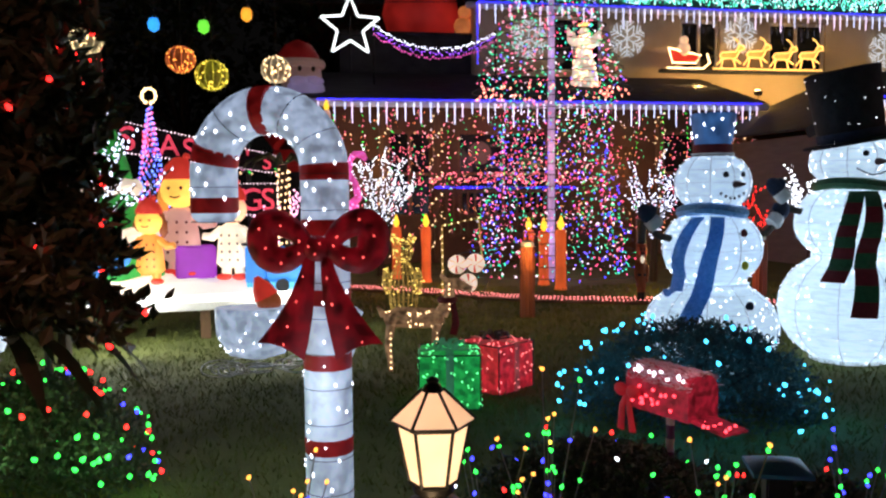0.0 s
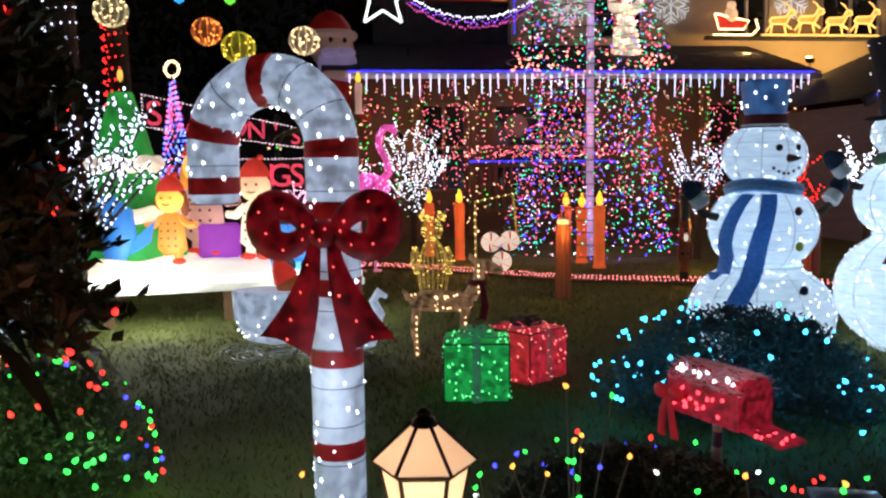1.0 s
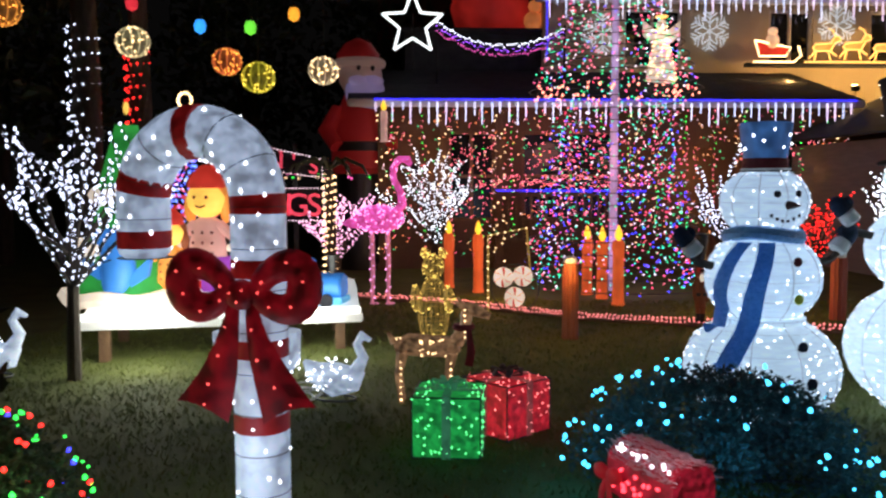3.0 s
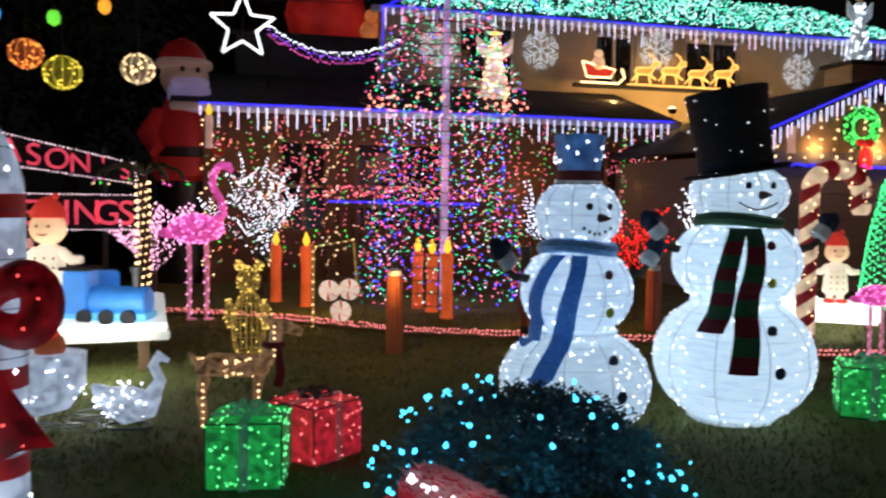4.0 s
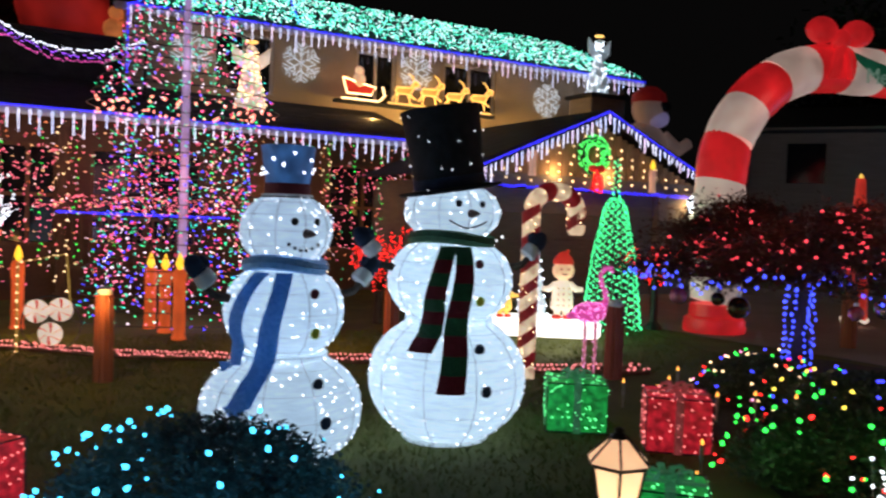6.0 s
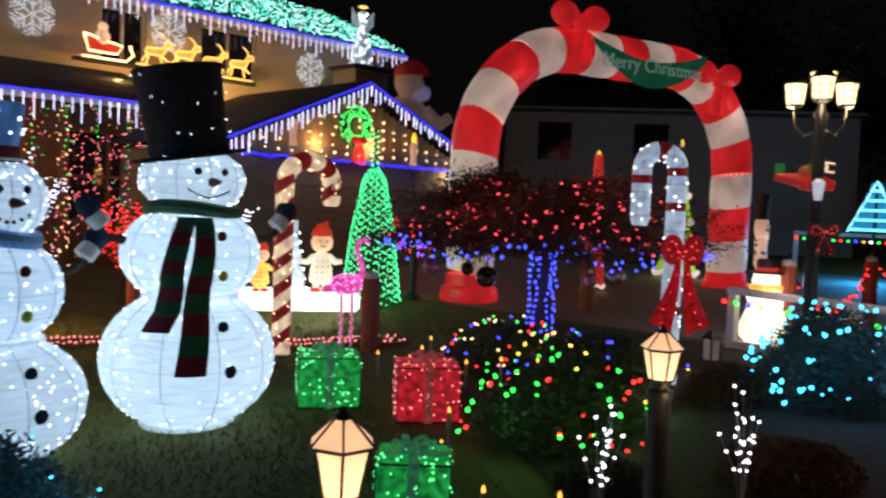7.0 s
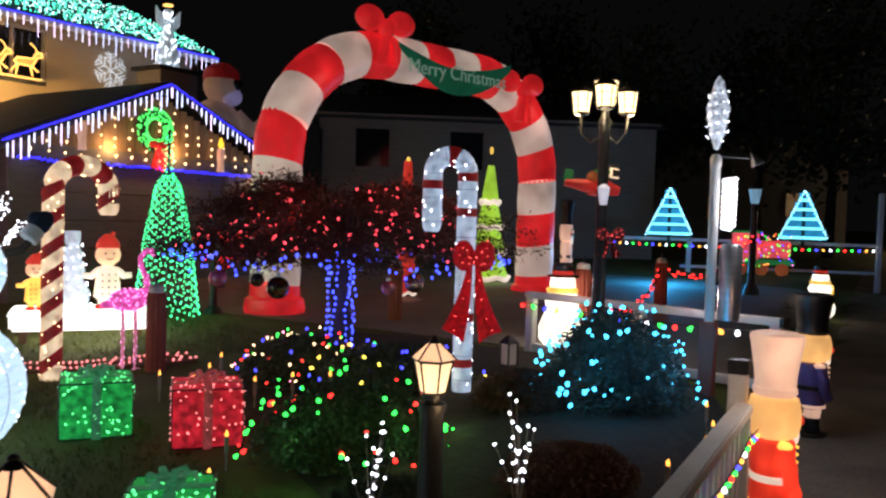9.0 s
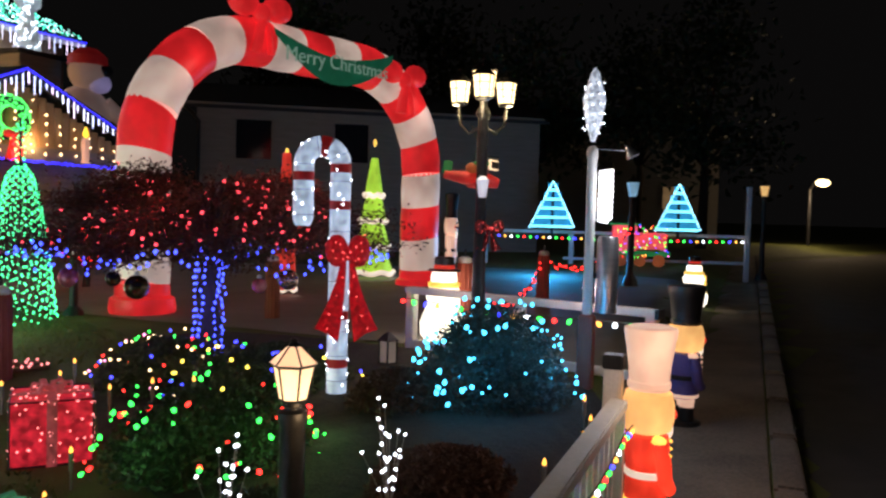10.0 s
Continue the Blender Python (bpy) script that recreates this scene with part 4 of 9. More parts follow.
# ---- garden lanterns ----
def make_lantern(label, x, y, top, post=True, r=0.098):
    g = gnd(x, y)
    t = thing("garden_lantern", label, "lantern", pose(x, y, g), "path lanterns")
    h = top - g
    if post:
        bm = bmesh.new()
        lathe(bm, [(0.075, 0), (0.075, 0.05), (0.055, 0.08), (0.052, h - 0.34), (0.062, h - 0.32), (0.062, h - 0.29), (0.035, h - 0.28), (0.035, h - 0.26)], 16)
        part("post", bm, BLACKMETAL, t, "black fluted lamp post")
    bm = bmesh.new()
    lathe(bm, [(0.03, h - 0.275), (0.048, h - 0.265), (0.05, h - 0.25), (0.04, h - 0.245)], 16)
    part("collar", bm, BLACKMETAL, t, "dark metal collar")
    m6 = pose(0, 0, 0, 0, 0, 12)
    z0, z1, z2 = h - 0.245, h - 0.10, h - 0.025
    for k in range(6):
        a, b = math.radians(60 * k), math.radians(60 * k + 60)
        for nm, ra, rb, za, zb, mat in (("glass_pane", r * 0.56, r * 0.86, z0, z1, LAMPGLASS), ("roof_pane", r, r * 0.22, z1 + 0.004, z2, LAMPROOF)):
            bm = bmesh.new()
            v = [bm.verts.new(m6 @ Vector((q * math.cos(w), q * math.sin(w), z))) for q, w, z in ((ra, a, za), (ra, b, za), (rb, b, zb), (rb, a, zb))]
            bm.faces.new(v)
            bmesh.ops.solidify(bm, geom=list(bm.faces), thickness=0.003)
            part(nm, bm, mat, t, smooth=False)
    bm = bmesh.new()
    for k in range(6):
        a, b = math.radians(60 * k), math.radians(60 * k + 60)
        P = lambda q, w, z: m6 @ Vector((q * math.cos(w), q * math.sin(w), z))
        tube(bm, [P(r * 0.57, a, z0), P(r * 0.88, a, z1)], 0.0045, 5)
        tube(bm, [P(r * 1.01, a, z1 + 0.004), P(r * 0.24, a, z2 + 0.002)], 0.004, 5)
        tube(bm, [P(r * 0.87, a, z1 - 0.004), P(r * 0.87, b, z1 - 0.004)], 0.006, 5)
        tube(bm, [P(r * 0.57, a, z0 + 0.002), P(r * 0.57, b, z0 + 0.002)], 0.005, 5)
    part("frame", bm, BLACKMETAL, t, "black glazing bars")
    bm = bmesh.new()
    lathe(bm, [(r * 0.26, z2 - 0.004), (r * 0.2, z2 + 0.01), (0.012, z2 + 0.014), (0.016, z2 + 0.022), (0.004, z2 + 0.03)], 12)
    part("finial", bm, BLACKMETAL, t)
    bm = bmesh.new()
    lathe(bm, [(0.012, z0 + 0.004), (0.028, z0 + 0.03), (0.03, z0 + 0.06), (0.018, z0 + 0.09), (0.004, z0 + 0.10)], 12)
    part("lamp_bulb", bm, LAMPCORE, t, "bright warm bulb")
    lamp("lantern_lamp", x, y - 0.16, top - 0.32, (1, 0.66, 0.32), 1.2, 0.06)
    return t


make_lantern("small hexagonal garden lantern glowing warm beside the fence", 0.415, 1.48, 0.96)
make_lantern("hexagonal garden lantern glowing warm by the lawn edge", 2.80, 3.23, 0.95)
make_lantern("hexagonal garden lantern on a black post in the bed", 4.565, 3.955, 1.01)


# ---- shrubs ----
def leaf_cloud(name, pts, size, material, parent, seed, label=""):
    """Many small leaves, each a bent quad, as one joined part."""
    r = np.random.RandomState(seed)
    p = np.array(pts, float)
    n = len(p)
    d = r.normal(size=(n, 3))
    d[:, 2] = np.abs(d[:, 2]) * 0.8 + 0.1
    d /= np.linalg.norm(d, axis=1)[:, None]
    s = np.cross(d, r.normal(size=(n, 3)))
    s /= np.linalg.norm(s, axis=1)[:, None] + 1e-6
    length, width = size * r.uniform(0.6, 1.3, (n, 1)), size * r.uniform(0.18, 0.3, (n, 1))
    nrm = np.cross(d, s) * size * 0.12
    v = np.stack([p, p + d * length * 0.5 + s * width + nrm, p + d * length, p + d * length * 0.5 - s * width + nrm], 1).reshape(-1, 3)
    f = np.arange(4 * n).reshape(n, 4)
    tri = np.concatenate([f[:, [0, 1, 2]], f[:, [0, 2, 3]]], 1).reshape(-1, 3)
    me = bpy.data.meshes.new(name)
    me.from_pydata(v.tolist(), [], tri.tolist())
    me.materials.append(material)
    ob = new(name, me)
    ob.parent = parent
    return tagged(ob, label, kind="stuff")


def make_bush(label, x, y, rx, ry, h, material, leaves, size, seed, lights=(), angle=0.0, base=0.0, glow_lamps=()):
    """Stems, uneven clumps of leaves, and bulbs near the outside."""
    t = thing("bush", label, "bush", on(x, y, angle), "garden shrubs")
    r = random.Random(seed)
    clumps = []
    for _ in range(26):
        a, q, z = r.uniform(0, 6.283), math.sqrt(r.random()), r.random()
        f = math.sqrt(max(0.05, 1 - (z * 0.95) ** 2))
        clumps.append((rx * 0.82 * q * f * math.cos(a), ry * 0.82 * q * f * math.sin(a), base + (h - base) * (0.12 + 0.8 * z), r.uniform(0.10, 0.2)))
    bm = bmesh.new()
    for cx, cy, cz, cr in clumps[:16]:
        tube(bm, [(cx * 0.1, cy * 0.1, 0), (cx * 0.5, cy * 0.5, cz * 0.55), (cx, cy, cz)], [0.014, 0.009, 0.004], 5)
    part("stem_clump", bm, BARK, t, "thin woody stems")
    pts = []
    for k in range(leaves):
        if k % 3:
            cx, cy, cz, cr = clumps[r.randrange(len(clumps))]
            px, py, pz_ = r.gauss(cx, cr * 0.75), r.gauss(cy, cr * 0.75), max(0.02, r.gauss(cz, cr * 0.7))
            q = math.sqrt((px / rx) ** 2 + (py / ry) ** 2 + (pz_ / h) ** 2)
            lim = r.uniform(0.82, 1.09)
            if q > lim:
                px, py, pz_ = px * lim / q, py * lim / q, pz_ * lim / q
            pts.append((px, py, pz_))
        else:
            a, w = r.uniform(0, 6.283), r.uniform(0.0, 1.0)
            f = math.sqrt(max(0.0, 1 - w * w)) * r.uniform(0.75, 1.05)
            pts.append((rx * f * math.cos(a), ry * f * math.sin(a), base + (h - base) * w * r.uniform(0.85, 1.06)))
    leaf_cloud("foliage", pts, size, material, t, seed, "dense small leaves")
    for mat, count, rad in lights:
        out = []
        for _ in range(count):
            a, w = r.uniform(0, 6.283), r.uniform(0.05, 0.95)
            f = math.sqrt(1 - w * w)
            o = r.uniform(0.035, 0.075)
            out.append(((rx * 1.04 + o) * f * math.cos(a), (ry * 1.04 + o) * f * math.sin(a), base + ((h - base) * 1.06 + o) * w))
        bulbs(out, rad, mat, t)
    for c, watts in glow_lamps:
        for k in range(5):
            a = math.radians(-150 + 30 * k)
            lamp("bush_string_glow", x + rx * 1.12 * math.cos(a), y + ry * 1.12 * math.sin(a), gnd(x, y) + h * (0.55 + 0.45 * (k % 2)), c, watts / 4, 0.05)
    return t


make_bush("rounded dark shrub hung with large teal bulbs before the snowmen", 1.47, 5.0, 0.80, 0.5, 0.58, LEAF_B, 15000, 0.036, 11, [(B_TEAL, 50, 0.013), (B_TEAL, 50, 0.007)], glow_lamps=[((0.03, 0.5, 1), 7.0)])
make_bush("rounded shrub hung with large teal bulbs by the drive", 6.85, 4.85, 0.52, 0.5, 0.62, LEAF_B, 12000, 0.036, 12, [(B_TEAL, 54, 0.0145), (B_TEAL, 45, 0.008)], glow_lamps=[((0.03, 0.5, 1), 6.0)])
make_bush("low dark shrub with green and red bulbs", 5.0, 5.30, 0.60, 0.45, 0.40, LEAF, 11000, 0.038, 13, [(B_GREEN, 34, 0.014), (B_GREEN, 10, 0.008), (B_RED, 20, 0.014), (B_RED, 8, 0.008), (B_YELLOW, 4, 0.01)], glow_lamps=[((0.3, 1, 0.3), 2.6), ((1, 0.2, 0.1), 1.2)])
make_bush("clipped dark shrub with coloured bulbs", -2.0, 3.4, 0.56, 0.42, 0.54, LEAF, 13000, 0.036, 14, [(B_GREEN, 46, 0.0125), (B_GREEN, 30, 0.007), (B_RED, 34, 0.0125), (B_BLUE, 20, 0.0115)], glow_lamps=[((0.45, 1, 0.35), 6.0), ((1, 0.5, 0.4), 3.0)])
make_bush("russet shrub without lights", 5.50, 4.02, 0.40, 0.30, 0.17, LEAF_R, 8000, 0.034, 15)
make_bush("low shrub with mixed small bulbs under the maple", 5.55, 6.9, 0.5, 0.4, 0.34, LEAF, 7000, 0.038, 16, [(B_GREEN, 18, 0.010), (B_RED, 18, 0.010), (B_BLUE, 14, 0.010), (B_WARM, 20, 0.009), (B_PINK, 10, 0.009)], glow_lamps=[((1, 0.7, 0.5), 0.8)])
make_bush("dark green ground-cover shrub", 6.0, 6.25, 0.65, 0.5, 0.26, LEAF, 7000, 0.042, 17, [(B_BLUE, 12, 0.011), (B_YELLOW, 12, 0.012), (B_GREEN, 10, 0.011)], glow_lamps=[((0.9, 0.8, 0.4), 1.0)])
make_bush("dark green ground-cover shrub at the bed's edge", 4.72, 4.45, 0.3, 0.3, 0.12, LEAF, 3000, 0.04, 18)
make_bush("low dark shrub strung with small coloured bulbs", 0.85, 3.3, 0.6, 0.35, 0.32, LEAF, 7000, 0.04, 19, [(B_GREEN, 16, 0.0095), (B_RED, 10, 0.0095), (B_BLUE, 12, 0.0095), (B_YELLOW, 8, 0.0085), (B_WHITE, 5, 0.0085)])
make_bush("low dark shrub strung with small coloured bulbs by the mailbox", 1.65, 2.95, 0.4, 0.35, 0.28, LEAF, 6000, 0.04, 20, [(B_GREEN, 10, 0.008), (B_BLUE, 12, 0.008), (B_RED, 8, 0.008)])
make_bush("dark twiggy shrub beside the drive fence", 6.25, 5.15, 0.35, 0.3, 0.22, LEAF_R, 4500, 0.036, 21)


# ---- large tree of lights on a pole ----
def make_mega_tree():
    x, y = 0.35, 12.65
    t = thing("light_tree", "tall pole tree of coloured lights on wire rings", "light tree", on(x, y))
    part("pole", lathe(bmesh.new(), [(0.06, 0), (0.055, 3), (0.04, 5.6)], 12), LILAC, t, "pale pole with the lilac bulb light put in as glow")

    def rad(z):
        return float(np.interp(z, [0, 0.9, 2.2, 2.75, 2.9, 3.4, 4.4, 5.5], [1.42, 1.2, 0.95, 0.95, 1.25, 1.05, 0.62, 0.1]))
    bm = bmesh.new()
    for z in np.arange(0.12, 5.4, 0.165):
        r = rad(z)
        tube(bm, [(r * math.cos(a), r * math.sin(a), z + 0.01 * math.sin(3 * a)) for a in np.linspace(0, 2 * math.pi, 37)], 0.006, 4)
    part("ring_frame", bm, WIRE, t, "thin dark wire rings", "stuff")
    pts, warm, blue = [], [], []
    for z in np.arange(0.15, 5.4, 0.115):
        r = rad(z)
        n = int(2 * math.pi * r / 0.125)
        for k in range(n):
            a = 2 * math.pi * (k + rnd.random() * 0.9) / n
            rr = r * rnd.uniform(0.72, 1.0)
            p = (rr * math.cos(a), rr * math.sin(a), z + rnd.uniform(-0.06, 0.06))
            if 2.85 < z < 3.0:
                warm.append(p)
            elif rnd.random() < 0.16 and z < 2.4:
                blue.append(p)
            else:
                pts.append(p)
    string("bulb_string", pts, 0.0125, B_MEGA, t, "mixed red, green, blue and white bulbs")
    string("bulb_string", warm, 0.021, B_SALMON, t, "ring of salmon pink bulbs")
    string("bulb_string", blue, 0.013, B_BLUE, t, "blue bulbs")
    for z, c, w in ((0.7, (0.8, 0.45, 0.8), 14), (2.0, (1.0, 0.4, 0.45), 16), (3.6, (0.8, 0.6, 0.8), 12)):
        lamp("tree_glow", x, y - 0.25, z, c, w, 0.5)


# Bulb light on the pale pole is put into its colour and glow.
LILAC = lit("lilac_lit_pole", (0.55, 0.35, 0.8), 0.35, (0.5, 0.45, 0.55), 0.5, 9)
make_mega_tree()
for s_, d_, z_, c_, w_ in ((1.0, -0.1, 1.8, (1, 0.5, 0.2), 10), (3.4, 0.0, 2.2, (1, 0.35, 0.3), 8), (6.0, 0.0, 1.8, (1, 0.5, 0.2), 10), (8.2, 0.0, 1.8, (1, 0.42, 0.1), 20)):
    ob_ = lamp("porch_string_glow", 0, 0, 0, c_, w_, 0.25)
    ob_.matrix_basis = on_house(s_, d_, z_)


# ---- candles, posts and path edging ----
def make_candle(label, x, y, h, r=0.075, mat=None, m=None):
    t = thing("candle_light", label, "candle", m if m is not None else on(x, y), "giant candles")
    mat = mat or ORANGE
    bm = bmesh.new()
    lathe(bm, [(r * 1.15, 0), (r * 1.15, 0.03), (r, 0.05), (r * 0.96, h * 0.5), (r, h - 0.03), (r * 0.8, h), (r * 0.3, h - 0.01)], 16)
    part("body", bm, mat, t)
    bm = bmesh.new()
    for k in range(5):
        a = k * 1.3 + x
        hh = rnd.uniform(0.06, 0.16)
        ball(bm, 0.016, r * 0.95 * math.cos(a), r * 0.95 * math.sin(a), h - hh, 1, 1, hh / 0.018, 8, 6)
    part("wax_drips", bm, mat, t)
    bm = bmesh.new()
    lathe(bm, [(0.015, h - 0.01), (0.05, h + 0.05), (0.045, h + 0.09), (0.02, h + 0.16), (0.003, h + 0.2)], 12)
    part("flame", bm, FLAME, t, "yellow plastic flame")
    return t


for x, y, h in ((-2.12, 12.5, 0.84), (-1.55, 12.05, 0.86), (0.02, 12.2, 0.80), (0.27, 11.75, 0.80), (0.53, 11.1, 0.84)):
    make_candle("orange plastic candle with a yellow flame on the lawn", x, y, h)


def make_post(label, x, y, h, mat):
    t = thing("bollard", label, "bollard", on(x, y), "timber bollards")
    bm = bmesh.new()
    n = 24
    prof = [(0.085, 0), (0.085, h * 0.9), (0.075, h)]
    rings = []
    for r, z in prof:
        rings.append([bm.verts.new((r * (1 if k % 2 else 0.88) * math.cos(2 * math.pi * k / n), r * (1 if k % 2 else 0.88) * math.sin(2 * math.pi * k / n), z)) for k in range(n)])
    for a, b in zip(rings, rings[1:]):
        for k in range(n):
            bm.faces.new((a[k], a[(k + 1) % n], b[(k + 1) % n], b[k]))
    bm.faces.new(rings[-1])
    part("shaft", bm, mat, t, "fluted timber shaft", smooth=False)
    part("cap", lathe(bmesh.new(), [(0.06, h), (0.07, h + 0.015), (0.065, h + 0.05), (0.03, h + 0.07)], 14), WHITEPAINT, t, "pale cap")
    part("lamp_stub", lathe(bmesh.new(), [(0.012, h + 0.065), (0.012, h + 0.13), (0.004, h + 0.14)], 8), BLACKMETAL, t)


# Warm light on the bollards is put into these two timber colours.
POSTWOOD = surface("orange_lit_timber", (0.22, 0.055, 0.018), (0.36, 0.10, 0.03), 0.6, 0, 4, 0.3, 40, (5, 5, 1))
POSTRED = surface("warm_red_timber", (0.28, 0.05, 0.035), (0.42, 0.09, 0.05), 0.6, 0, 4, 0.3, 40, (5, 5, 1))
make_post("fluted timber bollard on the lawn, orange light put into its colour", 0.21, 8.66, 0.78, POSTWOOD)
make_post("timber bollard behind the snowmen, reddish light put into its colour", 2.94, 10.0, 0.68, POSTRED)
make_post("timber bollard beside a pink flamingo, reddish light put into its colour", 4.84, 8.24, 0.68, POSTRED)
make_post("timber bollard at the edge of the drive", 7.95, 9.1, 0.66, POSTWOOD)
lamp("warm_lawn_lamp", 0.21, 8.40, 0.75, (1, 0.5, 0.12), 8, 0.05)
# The next two have no bollard: added fill that warms the lawn.
lamp("warm_lawn_lamp", -1.2, 10.9, 0.6, (1, 0.5, 0.1), 30, 0.1)
lamp("warm_lawn_lamp", 1.9, 9.9, 0.6, (1, 0.5, 0.1), 26, 0.1)

edge_line = [(-3.4, 10.9), (-2.2, 10.75), (-1.2, 10.4), (0.2, 9.75), (1.6, 9.35), (2.8, 9.05), (4.4, 8.62), (5.2, 8.2)]
for off in (0.0, 0.22):
    t = thing("path_edging", "low timber edging strung with red rope lights", "edging")
    line = [Vector((x, y + off, gnd(x, y + off) + 0.03)) for x, y in edge_line]
    part("board", tube(bmesh.new(), line, 0.025, 6), WOOD, t)
    string("bulb_string", [(p.x, p.y + rnd.uniform(-0.06, 0.06), p.z + 0.03) for p in along(line, 0.05)], 0.012, BL_R, t, "pinkish red rope light")


# ---- flamingos ----
def make_flamingo(label, x, y, rz, k):
    t = thing("flamingo", label, "flamingo", on(x, y, rz) @ Matrix.Scale(k, 4), "tinsel flamingos")
    bm = bmesh.new()
    ball(bm, 0.2, 0, 0, 1.2, 1.75, 0.85, 0.95, 20, 12)
    ball(bm, 0.1, -0.33, 0, 1.14, 1.6, 0.7, 0.7)
    part("body", bm, FLAMINGO, t, "pink tinsel body")
    bm = bmesh.new()
    neck = [(0.22, 0, 1.26), (0.33, 0, 1.4), (0.30, 0, 1.58), (0.21, 0, 1.74), (0.2, 0, 1.9), (0.29, 0, 2.02), (0.40, 0, 2.01), (0.45, 0, 1.93)]
    tube(bm, neck, [0.07, 0.06, 0.05, 0.045, 0.045, 0.05, 0.06, 0.035], 10)
    part("neck", bm, FLAMINGO, t)
    part("beak", tube(bmesh.new(), [(0.44, 0, 1.95), (0.52, 0, 1.9), (0.53, 0, 1.82)], [0.035, 0.028, 0.006], 8), BLACKCLOTH, t)
    for dx in (-0.1, 0.12):
        bm = bmesh.new()
        tube(bm, [(dx, 0, 0.02), (dx + 0.01, 0, 0.55), (dx, 0, 1.08)], [0.022, 0.03, 0.03], 8)
        ball(bm, 0.05, dx + 0.03, 0, 0.02, 1.4, 0.8, 0.4, 8, 6)
        part("leg", bm, FLAMINGO_LEG, t)
    pts = []
    for _ in range(170):
        v = Vector((rnd.gauss(0, 1), rnd.gauss(0, 1), rnd.gauss(0, 1))).normalized()
        pts.append((0.352 * v.x, 0.172 * v.y, 1.2 + 0.192 * v.z))
    for p in along(neck, 0.03):
        a = rnd.uniform(0, 6.28)
        pts.append((p.x + 0.05 * math.cos(a), p.y + 0.05 * math.sin(a), p.z))
    for dx in (-0.1, 0.12):
        pts += [(dx + 0.03 * math.cos(q * 2), 0.03 * math.sin(q * 2), 0.1 + 0.05 * q) for q in range(19)]
    string("bulb_string", pts, 0.014, bulb_mat("bulb_hotpink", (1, 0.35, 0.75), 2.2), t, "small pink bulbs")
    return t


FLAMINGO_LEG = lit("pink_leg", (0.9, 0.3, 0.45), 0.35, (0.7, 0.25, 0.35), 0.5, 16)
make_flamingo("tall pink tinsel flamingo standing on the path edging", -2.52, 10.48, 15, 0.95)
make_flamingo("small pink tinsel flamingo beside a bollard", 4.66, 8.42, 10, 0.52)


# ---- bare trees wound with white bulbs ----
def make_bare_tree(label, x, y, h, spread, seed, bulb, base=0.0, r=0.0125, cat="light tree", lean=(0, 0)):
    rr = random.Random(seed)
    t = thing("lit_bare_tree", label, cat, on(x, y), "bare trees wound with lights")
    trunk = [(0, 0, 0), (0.02, 0, h * 0.2 + base), (lean[0] * 0.3, lean[1] * 0.3, h * 0.35 + base)]
    part("trunk", tube(bmesh.new(), trunk, [0.06, 0.05, 0.04], 8), BARK, t)
    pts = along(trunk, 0.05)
    bm = bmesh.new()
    for k in range(17):
        a = k * 2.4 + rr.uniform(-0.3, 0.3)
        up = rr.uniform(0.35, 1.0)
        reach = spread * (1.15 - 0.6 * up) * rr.uniform(0.7, 1.1)
        end = Vector((lean[0] + reach * math.cos(a), lean[1] + reach * math.sin(a), base + h * (0.4 + 0.6 * up) * rr.uniform(0.85, 1)))
        mid = Vector(trunk[2]).lerp(end, 0.5) + Vector((0, 0, -0.08))
        tube(bm, [trunk[1 + k % 2], mid, end], [0.02, 0.014, 0.006], 5)
        pts += along([trunk[1 + k % 2], mid, end], 0.06)
        for _ in range(2):
            s = mid.lerp(end, rr.uniform(0.1, 0.8))
            e = s + Vector((rr.uniform(-0.25, 0.25), rr.uniform(-0.2, 0.2), rr.uniform(0.05, 0.3))) * (spread / 0.7)
            tube(bm, [s, e], [0.008, 0.004], 4)
            pts += along([s, e], 0.065)
    part("branchwork", bm, BARK, t, "thin bare branches", "stuff")
    string("bulb_string", [(p[0] + rr.uniform(-0.02, 0.02), p[1] + rr.uniform(-0.02, 0.02), p[2]) for p in pts], r, bulb, t, "cool white bulbs along the branches")


B_COOL = bulb_mat("bulb_cool", (0.72, 0.80, 1.0), 3)
make_bare_tree("bare branching shrub wound with cool white bulbs", -3.75, 6.2, 1.85, 1.0, 31, B_COOL, 0.42, 0.0145, lean=(0.1, 0.05))
make_bare_tree("white-lit bare tree behind the tall flamingo", -2.5, 12.95, 1.9, 0.95, 32, B_WHITE, 0.2, 0.0135)
make_bare_tree("white-lit bare shrub by the porch", 1.85, 11.9, 1.7, 0.6, 33, B_COOL, 0.25, 0.0135)
make_bare_tree("white-lit bare shrub beside the garage", 3.75, 10.9, 1.5, 0.6, 34, B_WHITE, 0.25, 0.0135)
make_bare_tree("bare shrub with pink bulbs", -3.6, 11.6, 1.4, 0.8, 35, bulb_mat("bulb_lilac", (1, 0.5, 0.75), 2.5), 0.2, 0.018)
make_bare_tree("bare shrub with red bulbs by the garage", 3.0, 12.2, 1.3, 0.6, 36, B_RED, 0.1, 0.012)
make_bare_tree("weeping shrub with red bulbs beside the garage door", 7.7, 13.6, 0.9, 0.75, 37, B_RED, 0.1, 0.013)


# ---- lit display platform with cut-out figures ----
def board_cutout(bm, outline, thick=0.05):
    """A solid board cut to an outline in the xz plane."""
    front = [bm.verts.new((x, -thick / 2, z)) for x, z in outline]
    back = [bm.verts.new((x, thick / 2, z)) for x, z in outline]
    n = len(outline)
    bm.faces.new(front)
    bm.faces.new(back[::-1])
    for k in range(n):
        bm.faces.new((front[k], back[k], back[(k + 1) % n], front[(k + 1) % n]))
    return bm


